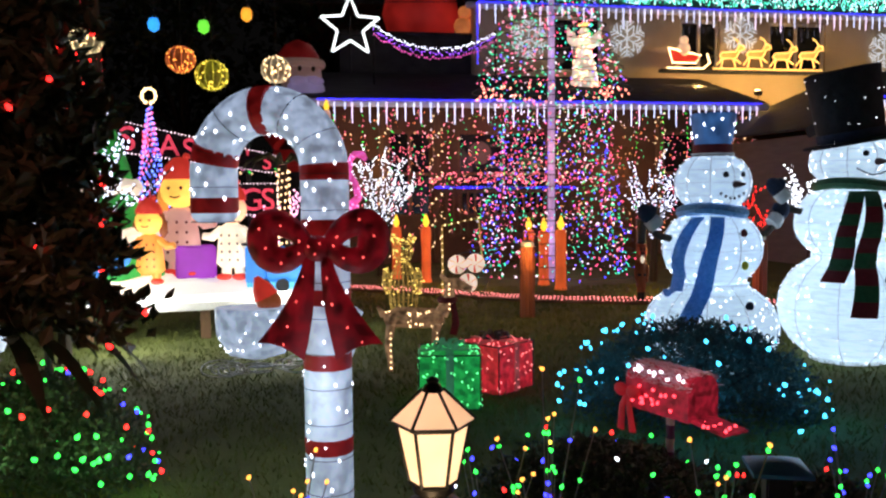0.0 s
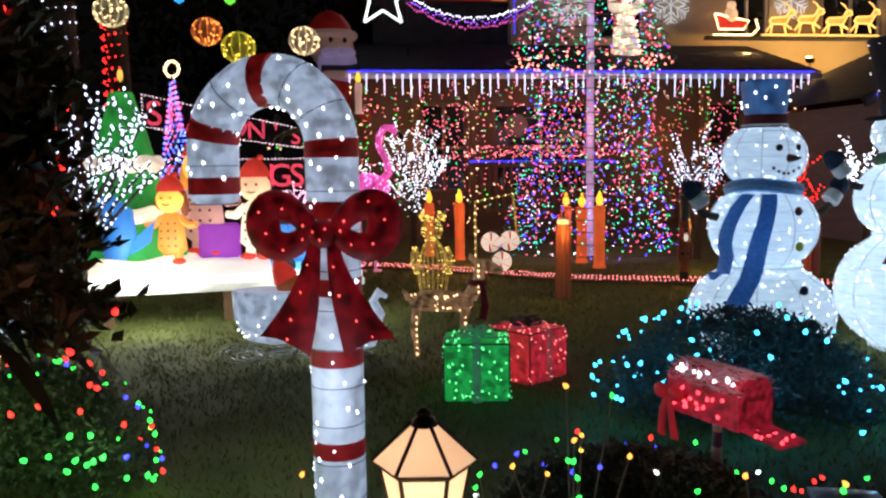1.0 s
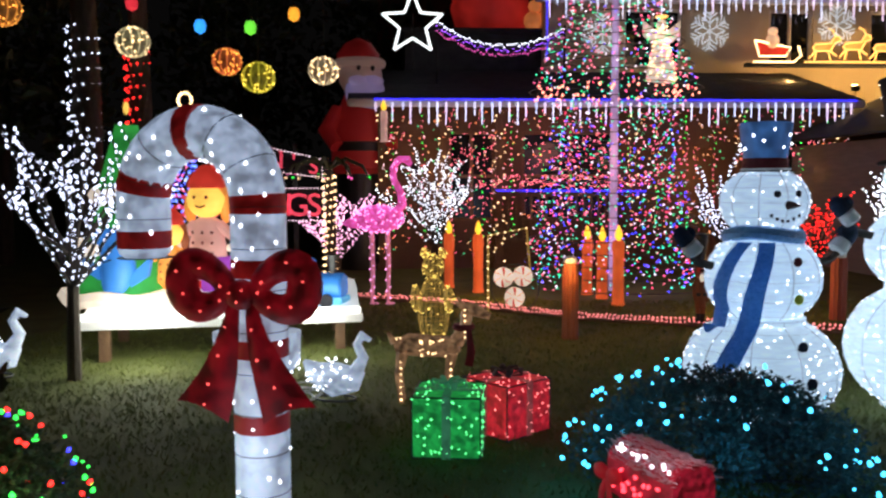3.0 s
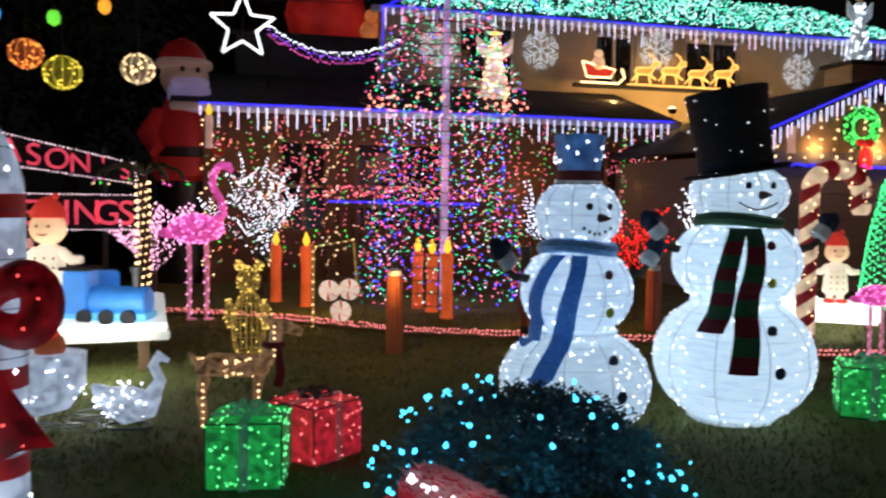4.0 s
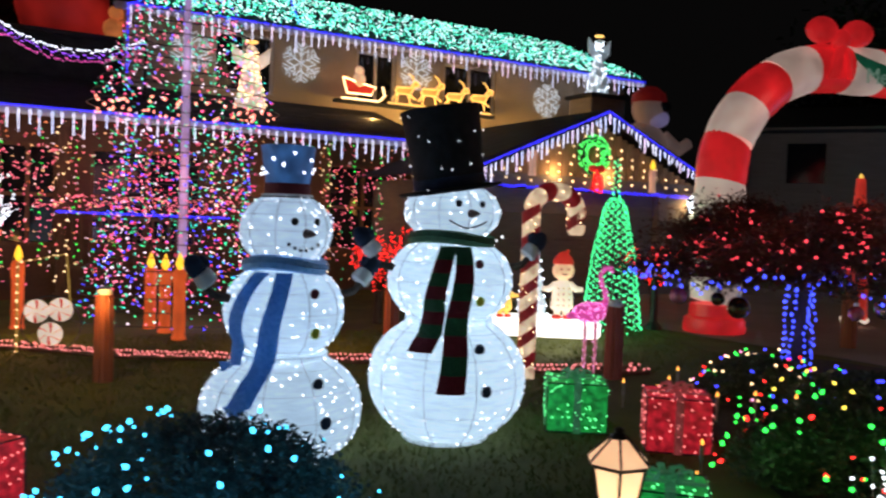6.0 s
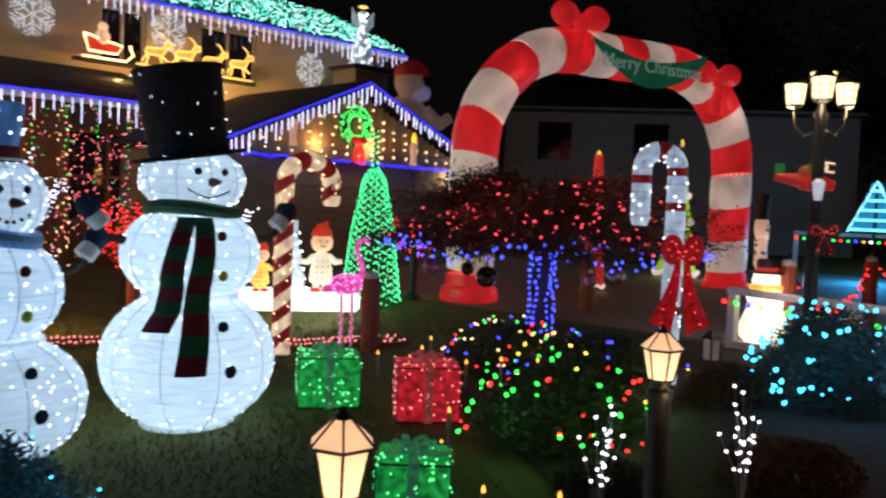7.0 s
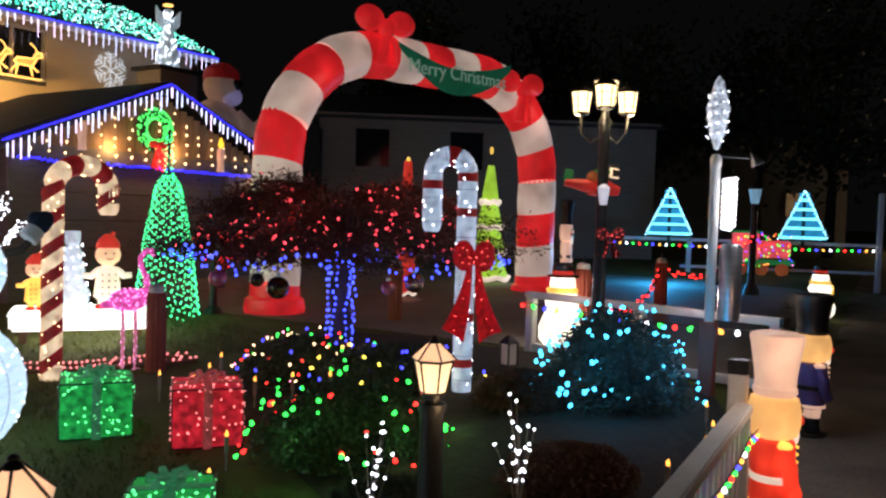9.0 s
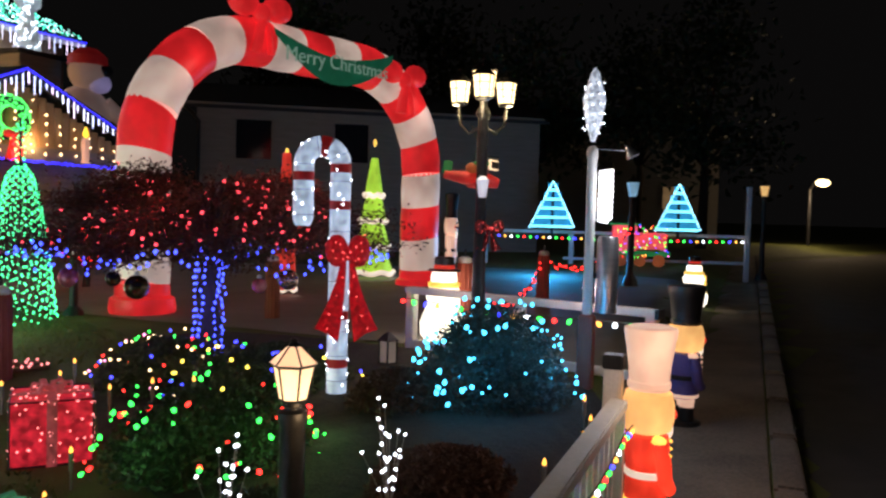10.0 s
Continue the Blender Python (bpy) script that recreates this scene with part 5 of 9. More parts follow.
def glow(name, c, e=0.35, **k):
    return lit(name, c, e, tuple(0.7 * v for v in c), 0.35, 4, **k)


G_SKIN, G_ORANGE, G_YEL = glow("glow_peach", (1.0, 0.62, 0.35), 0.7), glow("glow_orange", (1.0, 0.36, 0.06), 0.6), glow("glow_yellow", (1, 0.62, 0.1), 1.0)
G_RED, G_BLUE, G_PURPLE = glow("glow_red", (0.8, 0.05, 0.03), 0.45), glow("glow_blue", (0.04, 0.25, 0.75), 0.45), glow("glow_purple", (0.4, 0.05, 0.6), 0.35)
G_GREEN, G_LIME, G_CREAM = glow("glow_green", (0.02, 0.28, 0.06), 0.35), glow("glow_lime", (0.4, 0.75, 0.05), 0.6), glow("glow_cream", (1, 0.85, 0.65), 0.7)
G_PINE = lit("glow_pine", (0.03, 0.42, 0.06), 0.5, (0.02, 0.2, 0.04), 0.75, 2.6)
G_BROWN = glow("glow_brown", (0.3, 0.07, 0.02), 0.4)


def make_doll(label, m, k, coat, hat, dots, hair=None):
    """A plain moulded festive figure: round head, hat, coat and short limbs, one mesh for each colour."""
    t = thing("festive_figure", label, "figure", m @ Matrix.Scale(k, 4), "figures on the platform")
    bm = bmesh.new()
    lathe(bm, [(0.12, 0.12), (0.17, 0.16), (0.15, 0.35), (0.12, 0.52), (0.06, 0.56)], 14, Matrix.Diagonal((1, 0.55, 1, 1)))
    for s in (-1, 1):
        tube(bm, [(s * 0.1, 0, 0.5), (s * 0.2, -0.01, 0.42), (s * 0.29, -0.02, 0.43)], [0.045, 0.045, 0.035], 8)
        tube(bm, [(s * 0.06, 0, 0.16), (s * 0.07, 0, 0.03)], 0.05, 8)
    part("coat", bm, coat, t)
    part("face", ball(bmesh.new(), 0.15, 0, -0.01, 0.69, 1.05, 0.7, 0.95), G_YEL if hair else G_SKIN, t)
    bm = bmesh.new()
    lathe(bm, [(0.15, 0.78), (0.15, 0.82), (0.12, 0.88), (0.05, 0.95), (0.01, 0.96)], 14, Matrix.Diagonal((1, 0.75, 1, 1)))
    ball(bm, 0.03, 0.06, 0, 0.96)
    part("cap", bm, hat, t)
    bm = bmesh.new()
    for s in (-1, 1):
        ball(bm, 0.06, s * 0.08, -0.03, 0.03, 1.3, 1.2, 0.6)
    part("footwear", bm, hat, t, "pair of shoes")
    if hair:
        bm = bmesh.new()
        for s in (-1, 1):
            ball(bm, 0.07, s * 0.15, 0.02, 0.62, 0.7, 0.6, 1.6)
        ball(bm, 0.155, 0, 0.03, 0.73, 1.08, 0.7, 0.8)
        part("hair", bm, hair, t)
    bm = bmesh.new()
    for s in (-1, 1):
        ball(bm, 0.014, s * 0.05, -0.105, 0.71, 1, 0.5, 1, 8, 6)
    tube(bm, [(-0.04, -0.108, 0.645), (0, -0.112, 0.632), (0.04, -0.108, 0.645)], 0.006, 5)
    for k2 in range(4):
        for q in range(3):
            ball(bm, 0.012, -0.08 + 0.08 * q, -0.088, 0.2 + 0.08 * k2, 1, 0.4, 1, 6, 5)
    part("face_paint", bm, dots, t, "dark painted dots and face lines", "stuff")


def make_platform():
    m = pose(-3.14, 7.72, 0, 0, 0, 26)
    t = thing("display_platform", "low white table platform edged with bright light, spread with fake snow", "platform", m)
    w, d = 2.65, 1.15
    z = 0.28
    part("deck", box(bmesh.new(), w, d, 0.08, 0, 0, z, bevel=0.012), WHITEPAINT, t)
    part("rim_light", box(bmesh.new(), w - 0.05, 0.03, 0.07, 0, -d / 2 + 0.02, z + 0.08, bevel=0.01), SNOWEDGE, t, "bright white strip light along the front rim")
    for sx in (-1, 0, 1):
        for sy in (-1, 1):
            part("leg", box(bmesh.new(), 0.1, 0.1, z + 0.1, sx * (w / 2 - 0.22), sy * (d / 2 - 0.15), (z - 0.13) / 2 - 0.02, bevel=0.008), WOOD, t, smooth=False)
    bm = bmesh.new()
    nx, ny = 40, 14
    rows = []
    for j in range(ny + 1):
        row = []
        for i in range(nx + 1):
            x, y = -w / 2 + 0.02 + (w - 0.04) * i / nx, -d / 2 + 0.05 + (d - 0.06) * j / ny
            f = step01(j / ny * 1.6)
            hgt = f * (0.16 + 0.10 * noise.noise((x * 1.3, y * 1.5, 2.0)) + 0.05 * noise.noise((x * 4, y * 4, 1.0)))
            row.append(bm.verts.new((x, y, z + 0.06 + max(0.0, hgt))))
        rows.append(row)
    for a, b in zip(rows, rows[1:]):
        for i in range(nx):
            bm.faces.new((a[i], a[i + 1], b[i + 1], b[i]))
    part("snow_blanket", bm, SNOWGLOW, t, "white snow blanket with soft drifts, its light put in as glow")
    lamp("platform_light", *(m @ Vector((-0.7, -0.85, 0.42))), (0.95, 1.0, 0.85), 42, 0.3)
    lamp("platform_light", *(m @ Vector((0.8, -0.85, 0.42))), (0.95, 1.0, 0.85), 34, 0.3)
    return m, z


plat, pz = make_platform()
make_doll("glowing figure in a patterned orange coat and red knit cap", plat @ pose(-0.52, -0.15, pz + 0.2, 0, 0, -22), 0.92, G_ORANGE, G_RED, MAROON, G_BROWN)
make_doll("taller glowing figure in a red cap behind the snow", plat @ pose(-0.22, 0.34, pz + 0.22, 0, 0, -22), 1.35, glow("glow_pink", (0.85, 0.45, 0.4), 0.4), G_RED, MAROON, G_ORANGE)
make_doll("glowing cream dotted figure with a red cap", plat @ pose(0.30, 0.0, pz + 0.2, 0, 0, -22), 1.08, G_CREAM, G_RED, BLACKCLOTH)


def make_dolphin():
    t = thing("dolphin_figure", "blue upright dolphin figure on the snow", "figure", plat @ pose(-1.06, -0.2, pz + 0.13, 0, 0, -15) @ Matrix.Scale(1.2, 4))
    bm = bmesh.new()
    tube(bm, [(0.0, 0, 0.0), (0.02, 0, 0.12), (0.05, 0, 0.3), (0.04, 0, 0.46), (-0.03, -0.02, 0.56), (-0.14, -0.04, 0.58)], [0.05, 0.11, 0.14, 0.14, 0.1, 0.03], 14, 0.8)
    part("body", bm, G_BLUE, t)
    bm = bmesh.new()
    board_cutout(bm, [(0, 0), (-0.2, -0.06), (-0.16, 0.04), (0, 0.12), (0.2, 0.05), (0.28, -0.04)], 0.06)
    board_cutout(bm, [(0.15, 0.25), (0.34, 0.42), (0.30, 0.25), (0.16, 0.16)], 0.05)
    board_cutout(bm, [(-0.08, 0.3), (-0.3, 0.42), (-0.24, 0.3), (-0.08, 0.2)], 0.05)
    part("fins", bm, G_BLUE, t)
    bm = bmesh.new()
    for s in (-1, 1):
        ball(bm, 0.018, s * 0.04, -0.12, 0.47, 1, 0.6, 1.3, 8, 6)
    tube(bm, [(-0.05, -0.125, 0.39), (0, -0.13, 0.37), (0.05, -0.125, 0.39)], 0.006, 5)
    part("face_marks", bm, BLACKCLOTH, t)


make_dolphin()


def make_cone_tree(label, m, h, r, tiers, mats, trim):
    t = thing("cone_tree_figure", label, "tree figure", m)
    for k in range(tiers):
        z0, z1 = h * (0.05 + 0.75 * k / tiers), h * (0.05 + 0.75 * k / tiers) + h * 0.95 / tiers * 1.15
        rr = r * (1 - 0.75 * k / tiers)
        part("tier", lathe(bmesh.new(), [(rr * 0.6, z0 + 0.03), (rr, z0), (rr * 0.8, z0 + (z1 - z0) * 0.35), (rr * 0.36, min(z1, h))], 18), mats[k % len(mats)], t)
        pts = [(rr * 1.0 * math.cos(a), rr * 1.0 * math.sin(a), z0 + 0.02 * math.sin(a * 6)) for a in np.linspace(0, 2 * math.pi, 41)]
        part("trim", tube(bmesh.new(), pts, 0.045 * r / 0.35, 6), trim, t)
    ob = part("star", ball(bmesh.new(), 0.03, 0, 0, h * 0.98 + 0.04, 1, 1, 2.2), G_YEL, t)
    return t


make_cone_tree("tall glowing green tree figure with cream trim", plat @ pose(-0.98, 0.28, pz + 0.1), 1.98, 0.62, 3, [G_PINE], G_CREAM)
for nm, dx, dy, w, h, mat in (("purple toy block behind the figures", -0.08, 0.0, 0.42, 0.36, G_PURPLE), ("blue toy block behind the figures", 0.72, 0.05, 0.34, 0.32, G_BLUE)):
    t = thing("toy_block", nm, "block", plat @ pose(dx, dy + 0.28, pz + 0.2, 0, 0, 6))
    part("block", box(bmesh.new(), w, 0.2, h, 0, 0, h / 2, bevel=0.02), mat, t)


def make_toy_train():
    t = thing("toy_locomotive", "blue glowing toy locomotive on the platform's end", "toy train", plat @ pose(0.66, -0.1, pz + 0.08, 0, 0, -22))
    part("boiler", lathe(bmesh.new(), [(0.02, 0), (0.13, 0), (0.14, 0.03), (0.14, 0.5), (0.12, 0.52)], 18, pose(0.02, 0, 0.2, 0, 90, 0)), G_BLUE, t)
    part("cab", box(bmesh.new(), 0.22, 0.28, 0.4, -0.1, 0, 0.28, bevel=0.015), G_BLUE, t)
    part("cab_roof", box(bmesh.new(), 0.28, 0.34, 0.03, -0.1, 0, 0.5, bevel=0.01), BLACKCLOTH, t)
    part("footplate", box(bmesh.new(), 0.75, 0.3, 0.07, 0.18, 0, 0.07, bevel=0.012), glow("glow_sky", (0.1, 0.5, 0.85), 0.5), t)
    part("chimney", lathe(bmesh.new(), [(0.04, 0.3), (0.04, 0.44), (0.07, 0.52), (0.05, 0.53)], 12, pose(0.42, 0, 0)), WIRE, t)
    for s in (-1, 1):
        for q in (0.0, 0.2, 0.4):
            part("wheel", lathe(bmesh.new(), [(0.02, -0.02), (0.07, -0.02), (0.07, 0.02), (0.02, 0.02)], 14, pose(q, s * 0.16, 0.07, 90, 0, 0)), BLACKCLOTH, t)


make_toy_train()


# ---- sign in red bulbs ----
def letters(text, size, m, material, parent, name="lettering", depth=0.01):
    cu = bpy.data.curves.new(name, "FONT")
    cu.body, cu.size, cu.extrude, cu.align_x = text, size, depth, "CENTER"
    tmp = bpy.data.objects.new(name, cu)
    scene.collection.objects.link(tmp)
    me = bpy.data.meshes.new_from_object(tmp.evaluated_get(bpy.context.evaluated_depsgraph_get()))
    bpy.data.objects.remove(tmp)
    me.materials.clear()
    me.materials.append(material)
    ob = new(name, me)
    ob.parent = parent
    ob.matrix_basis = m
    return ob


def make_sign():
    m = pose(-4.62, 10.75, 0, 0, 0, 27)
    t = thing("greeting_sign", "dark board sign with glowing red letters edged in white bulbs", "sign", m)
    top = lambda x: 2.19 - 0.22 * x
    low = lambda x: 1.84 - 0.14 * x
    part("board", board_cutout(bmesh.new(), [(-1.1, low(-1.1)), (1.08, low(1.08)), (1.08, top(1.08)), (-1.1, top(-1.1))], 0.04), BLACKCLOTH, t, smooth=False)
    part("board", box(bmesh.new(), 2.2, 0.04, 0.46, 0, 0, 1.31, bevel=0.008), BLACKCLOTH, t, smooth=False)
    for s in (-0.7, 0.7):
        part("post", box(bmesh.new(), 0.07, 0.06, 2.25, s, 0.06, 1.05, bevel=0.006), BLACKMETAL, t)
    for k, c in enumerate("SEASON'S"):
        x = -0.95 + 0.272 * k
        letters(c, (top(x) - low(x)) * 1.12, pose(x, -0.03, low(x) + 0.045, 90, 0, 0), SIGNRED, t, "letter")
    for k, c in enumerate("GREETINGS"):
        letters(c, 0.46, pose(-0.96 + 0.24 * k, -0.03, 1.15, 90, 0, 0), SIGNRED, t, "letter")
    string("bulb_string", along([(-1.1, -0.03, low(-1.1)), (1.08, -0.03, low(1.08)), (1.08, -0.03, top(1.08)), (-1.1, -0.03, top(-1.1)), (-1.1, -0.03, low(-1.1))], 0.05), 0.011, B_FROST, t, "small bulbs round the letters")
    string("bulb_string", along([(-1.1, -0.03, 1.08), (1.1, -0.03, 1.08), (1.1, -0.03, 1.54), (-1.1, -0.03, 1.54), (-1.1, -0.03, 1.08)], 0.05), 0.011, B_FROST, t, "small bulbs round the letters")


B_FROST = bulb_mat("bulb_frost_pink", (1, 0.75, 0.8), 2.2)


SIGNRED = lit("sign_red", (1.0, 0.08, 0.14), 0.9, None, 0.75, 45)
make_sign()


# ---- inflated arch over the drive ----
def make_arch():
    a, b = Vector((7.05, 10.42)), Vector((11.85, 10.75))
    w = (b - a).length
    m = pose(a.x, a.y, gnd(a.x, a.y) - 0.02, 0, 0, math.degrees(math.atan2(b.y - a.y, b.x - a.x)))
    t = thing("inflatable_arch", "tall inflated candy-stripe archway across the driveway", "archway", m)
    top, c, r = 3.42, 1.5, 0.30
    path = [Vector((0, 0, z)) for z in np.linspace(0.1, top - c, 14)]
    path += [Vector((c - c * math.cos(q), 0, top - c + c * math.sin(q))) for q in np.linspace(0, math.pi / 2, 12)[1:]]
    path += [Vector((x, 0, top)) for x in np.linspace(c, w - c, 14)[1:]]
    path += [Vector((w - c + c * math.sin(q), 0, top - c + c * math.cos(q))) for q in np.linspace(0, math.pi / 2, 12)[1:]]
    path += [Vector((w, 0, z)) for z in np.linspace(top - c, 0.1, 14)[1:]]
    _, total = slice_path(path, 0, 0.1)
    n = 21
    for k in range(n):
        lo = 0.0 if k == 0 else 0.28 + (total - 0.56) * (k - 1) / (n - 2)
        hi = total if k == n - 1 else 0.28 + (total - 0.56) * k / (n - 2)
        pts, _ = slice_path(path, lo, hi)
        bulge = [r * (1 + 0.035 * math.sin(math.pi * q / (len(pts) - 1))) for q in range(len(pts))]
        part("stripe", tube(bmesh.new(), pts, bulge, 22, caps=k in (0, n - 1), lean=0.08 * (1 - 2 * k / n) if 0 < k < n - 1 else 0.0), AIRRED if k % 2 == 0 else AIRWHITE, t, "red nylon" if k % 2 == 0 else "white nylon")
    for x in (0, w):
        part("foot", lathe(bmesh.new(), [(0.36, 0), (0.38, 0.08), (0.36, 0.2), (0.3, 0.24)], 22, pose(x, 0, 0)), AIRRED, t)
    for x, z in ((1.4, 3.72), (4.05, 3.26)):
        bow = part("bow_knot", ball(bmesh.new(), 0.13, x, -0.3, z, 1, 0.8, 1), AIRRED, t, "plump red bow")
        for s in (-1, 1):
            bm = bmesh.new()
            ball(bm, 0.2, x + s * 0.26, -0.28, z + 0.1, 1.1, 0.6, 0.85)
            part("bow_loop", bm, AIRRED, bow)
            bm = bmesh.new()
            tube(bm, [(x, -0.33, z - 0.05), (x + s * 0.08, -0.36, z - 0.25), (x + s * 0.12, -0.35, z - 0.5)], [0.06, 0.08, 0.09], 8, 0.35)
            part("bow_tail", bm, AIRRED, bow)
    # banner
    bm = bmesh.new()
    prev = None
    for k in range(25):
        f = k / 24
        x = 1.5 + 2.15 * f
        drop = 0.42 * 4 * f * (1 - f)
        hgt = 0.10 + 0.27 * math.sin(math.pi * f)
        row = [bm.verts.new((x, -0.42 - 0.03 * math.sin(9 * f), 3.56 - drop * 0.5)), bm.verts.new((x, -0.44 - 0.03 * math.sin(9 * f + 1), 3.56 - drop * 0.5 - hgt))]
        if prev:
            bm.faces.new((prev[0], prev[1], row[1], row[0]))
        prev = row
    bmesh.ops.solidify(bm, geom=list(bm.faces), thickness=0.02)
    ban = part("banner", bm, BANNER, t, "sagging green banner")
    letters("Merry Christmas", 0.27, pose(2.57, -0.485, 3.18, 90, 0, 0), BANNERTEXT, ban, "lettering", 0.004)
    for x, y, z, wt in ((0.5, -0.6, 2.9, 3), (4.4, -0.6, 2.9, 3)):
        lamp("arch_lamp", *(m @ Vector((x, y, z))), (1, 0.5, 0.4), wt, 0.2)


# Light on banner and lettering is put in as a faint glow.
BANNER = lit("green_banner_lit", (0.02, 0.25, 0.13), 0.14, (0.02, 0.16, 0.08), 0.3, 5)
BANNERTEXT = lit("pale_banner_print", (0.4, 0.7, 0.52), 0.2, (0.3, 0.45, 0.36), 0.2, 5)
make_arch()


# ---- weeping maple ----
def make_maple():
    x, y = 6.13, 7.33
    t = thing("maple_tree", "low weeping maple with red lights over a blue-lit trunk", "tree", on(x, y))
    rr = random.Random(5)
    trunk = [(0, 0, 0), (0.04, 0.02, 0.3), (-0.03, 0, 0.55), (0.02, 0, 0.82)]
    part("trunk", tube(bmesh.new(), trunk, [0.11, 0.085, 0.08, 0.075], 10), BARK, t, "gnarled trunk wound with blue bulbs")
    twigs = bmesh.new()
    red, blue, ends = [], [], []
    for k in range(34):
        a = k * 2.399 + rr.uniform(-0.2, 0.2)
        reach = rr.uniform(0.6, 1.5)
        peak = rr.uniform(1.0, 1.58)
        p0 = Vector(trunk[3])
        p1 = Vector((0.35 * reach * math.cos(a), 0.35 * reach * math.sin(a), peak))
        p2 = Vector((0.75 * reach * math.cos(a), 0.75 * reach * math.sin(a), peak - 0.02 - 0.16 * reach))
        p3 = Vector((1.05 * reach * math.cos(a), 1.05 * reach * math.sin(a), max(0.93, peak - 0.42 * reach)))
        part("limb", tube(bmesh.new(), [p0, p1, p2, p3], [0.026, 0.014, 0.008, 0.004], 6), BARK, t)
        for q in range(80):
            f = rr.random()
            s = p1.lerp(p2, f * 2) if f < 0.5 else p2.lerp(p3, f * 2 - 1)
            d = Vector((math.cos(a) + rr.uniform(-0.9, 0.9), math.sin(a) + rr.uniform(-0.9, 0.9), rr.uniform(-0.3, 0.22))) * rr.uniform(0.12, 0.32)
            tube(twigs, [s, s + d * 0.5 + Vector((0, 0, 0.02)), s + d], [0.0032, 0.0024, 0.0012], 3, caps=False)
            ends.append(s + d)
            if rr.random() < 0.11 and s.z > 0.95:
                red.append(s + d * rr.uniform(0.5, 1.0))
    part("twig_tangle", twigs, BARK, t, "tangle of thin drooping twigs", "stuff")
    pts = []
    for e in ends:
        for _ in range(13):
            pts.append((e.x + rr.gauss(0, 0.05), e.y + rr.gauss(0, 0.05), e.z + rr.gauss(0, 0.028)))
    leaf_cloud("foliage", pts, 0.034, LEAF_M, t, 55, "dense fine dark maroon leaves")
    bulbs([tuple(p) for p in red], 0.0105, B_ROSE, t)
    for dx, dy, dz in ((-0.9, -0.7, 1.45), (-0.2, -0.9, 1.6), (0.5, -0.8, 1.5)):
        lamp("red_string_glow", x + dx, y + dy, gnd(x, y) + dz, (1, 0.16, 0.1), 1.5, 0.1)
    for k in range(170):
        a = k / 170 * 2 * math.pi
        r = 1.38 + rr.uniform(-0.3, 0.1)
        blue.append((r * math.cos(a), r * math.sin(a), 0.88 + 0.05 * math.sin(5 * a) + rr.uniform(-0.05, 0.05)))
    for k in range(110):
        a, z = k * 0.9, 0.02 + 0.85 * k / 110
        blue.append((0.12 * math.cos(a) + rr.uniform(-0.02, 0.02), 0.12 * math.sin(a), z))
    string("bulb_string", blue, 0.0135, B_BLUE2, t, "blue bulbs round trunk and lower rim")
    lamp("blue_string_glow", x - 0.25, y - 0.3, gnd(x, y) + 0.4, (0.15, 0.12, 1), 3, 0.1)
    # hanging baubles
    for nm, bx, by, bz, r, mat in (("dark bronze glass bauble hanging from the maple", 5.31, 6.90, 0.94, 0.088, BRONZE), ("small dark bauble hanging from the maple", 5.17, 6.97, 1.0, 0.055, BRONZE),
                                   ("pale silver-pink bauble hanging from the maple", 6.5, 6.75, 0.96, 0.085, SILVER), ("red and white striped bauble drop", 6.2, 6.7, 0.93, 0.06, PINKGLASS), ("purple bauble hanging from the maple", 4.95, 7.2, 1.0, 0.07, PINKGLASS)):
        o = thing("bauble", nm, "bauble", pose(bx, by, bz), "hanging baubles")
        part("globe", ball(bmesh.new(), r, 0, 0, 0, 1, 1, 1, 20, 14), mat, o)
        part("cap", lathe(bmesh.new(), [(0.018, r - 0.004), (0.018, r + 0.02), (0.006, r + 0.024)], 10), STEEL, o)
        part("hook", tube(bmesh.new(), [(0, 0, r + 0.02), (0.004, 0, r + 0.1), (0, 0, 0.34)], 0.002, 4), WIRE, o)


B_ROSE, B_BLUE2 = bulb_mat("bulb_crimson", (1, 0.06, 0.08), 3.4), bulb_mat("bulb_azure", (0.05, 0.08, 1), 3.6)
BRONZE = surface("bronze_glass", (0.05, 0.035, 0.02), (0.09, 0.065, 0.03), 0.15, 0.7, 2, 0.02)
SILVER = surface("silver_pink_glass", (0.4, 0.28, 0.27), (0.5, 0.38, 0.36), 0.12, 0.8, 2, 0.02)
PINKGLASS = surface("pink_glass", (0.35, 0.06, 0.12), (0.5, 0.2, 0.25), 0.2, 0.4, 6, 0.02)
make_maple()


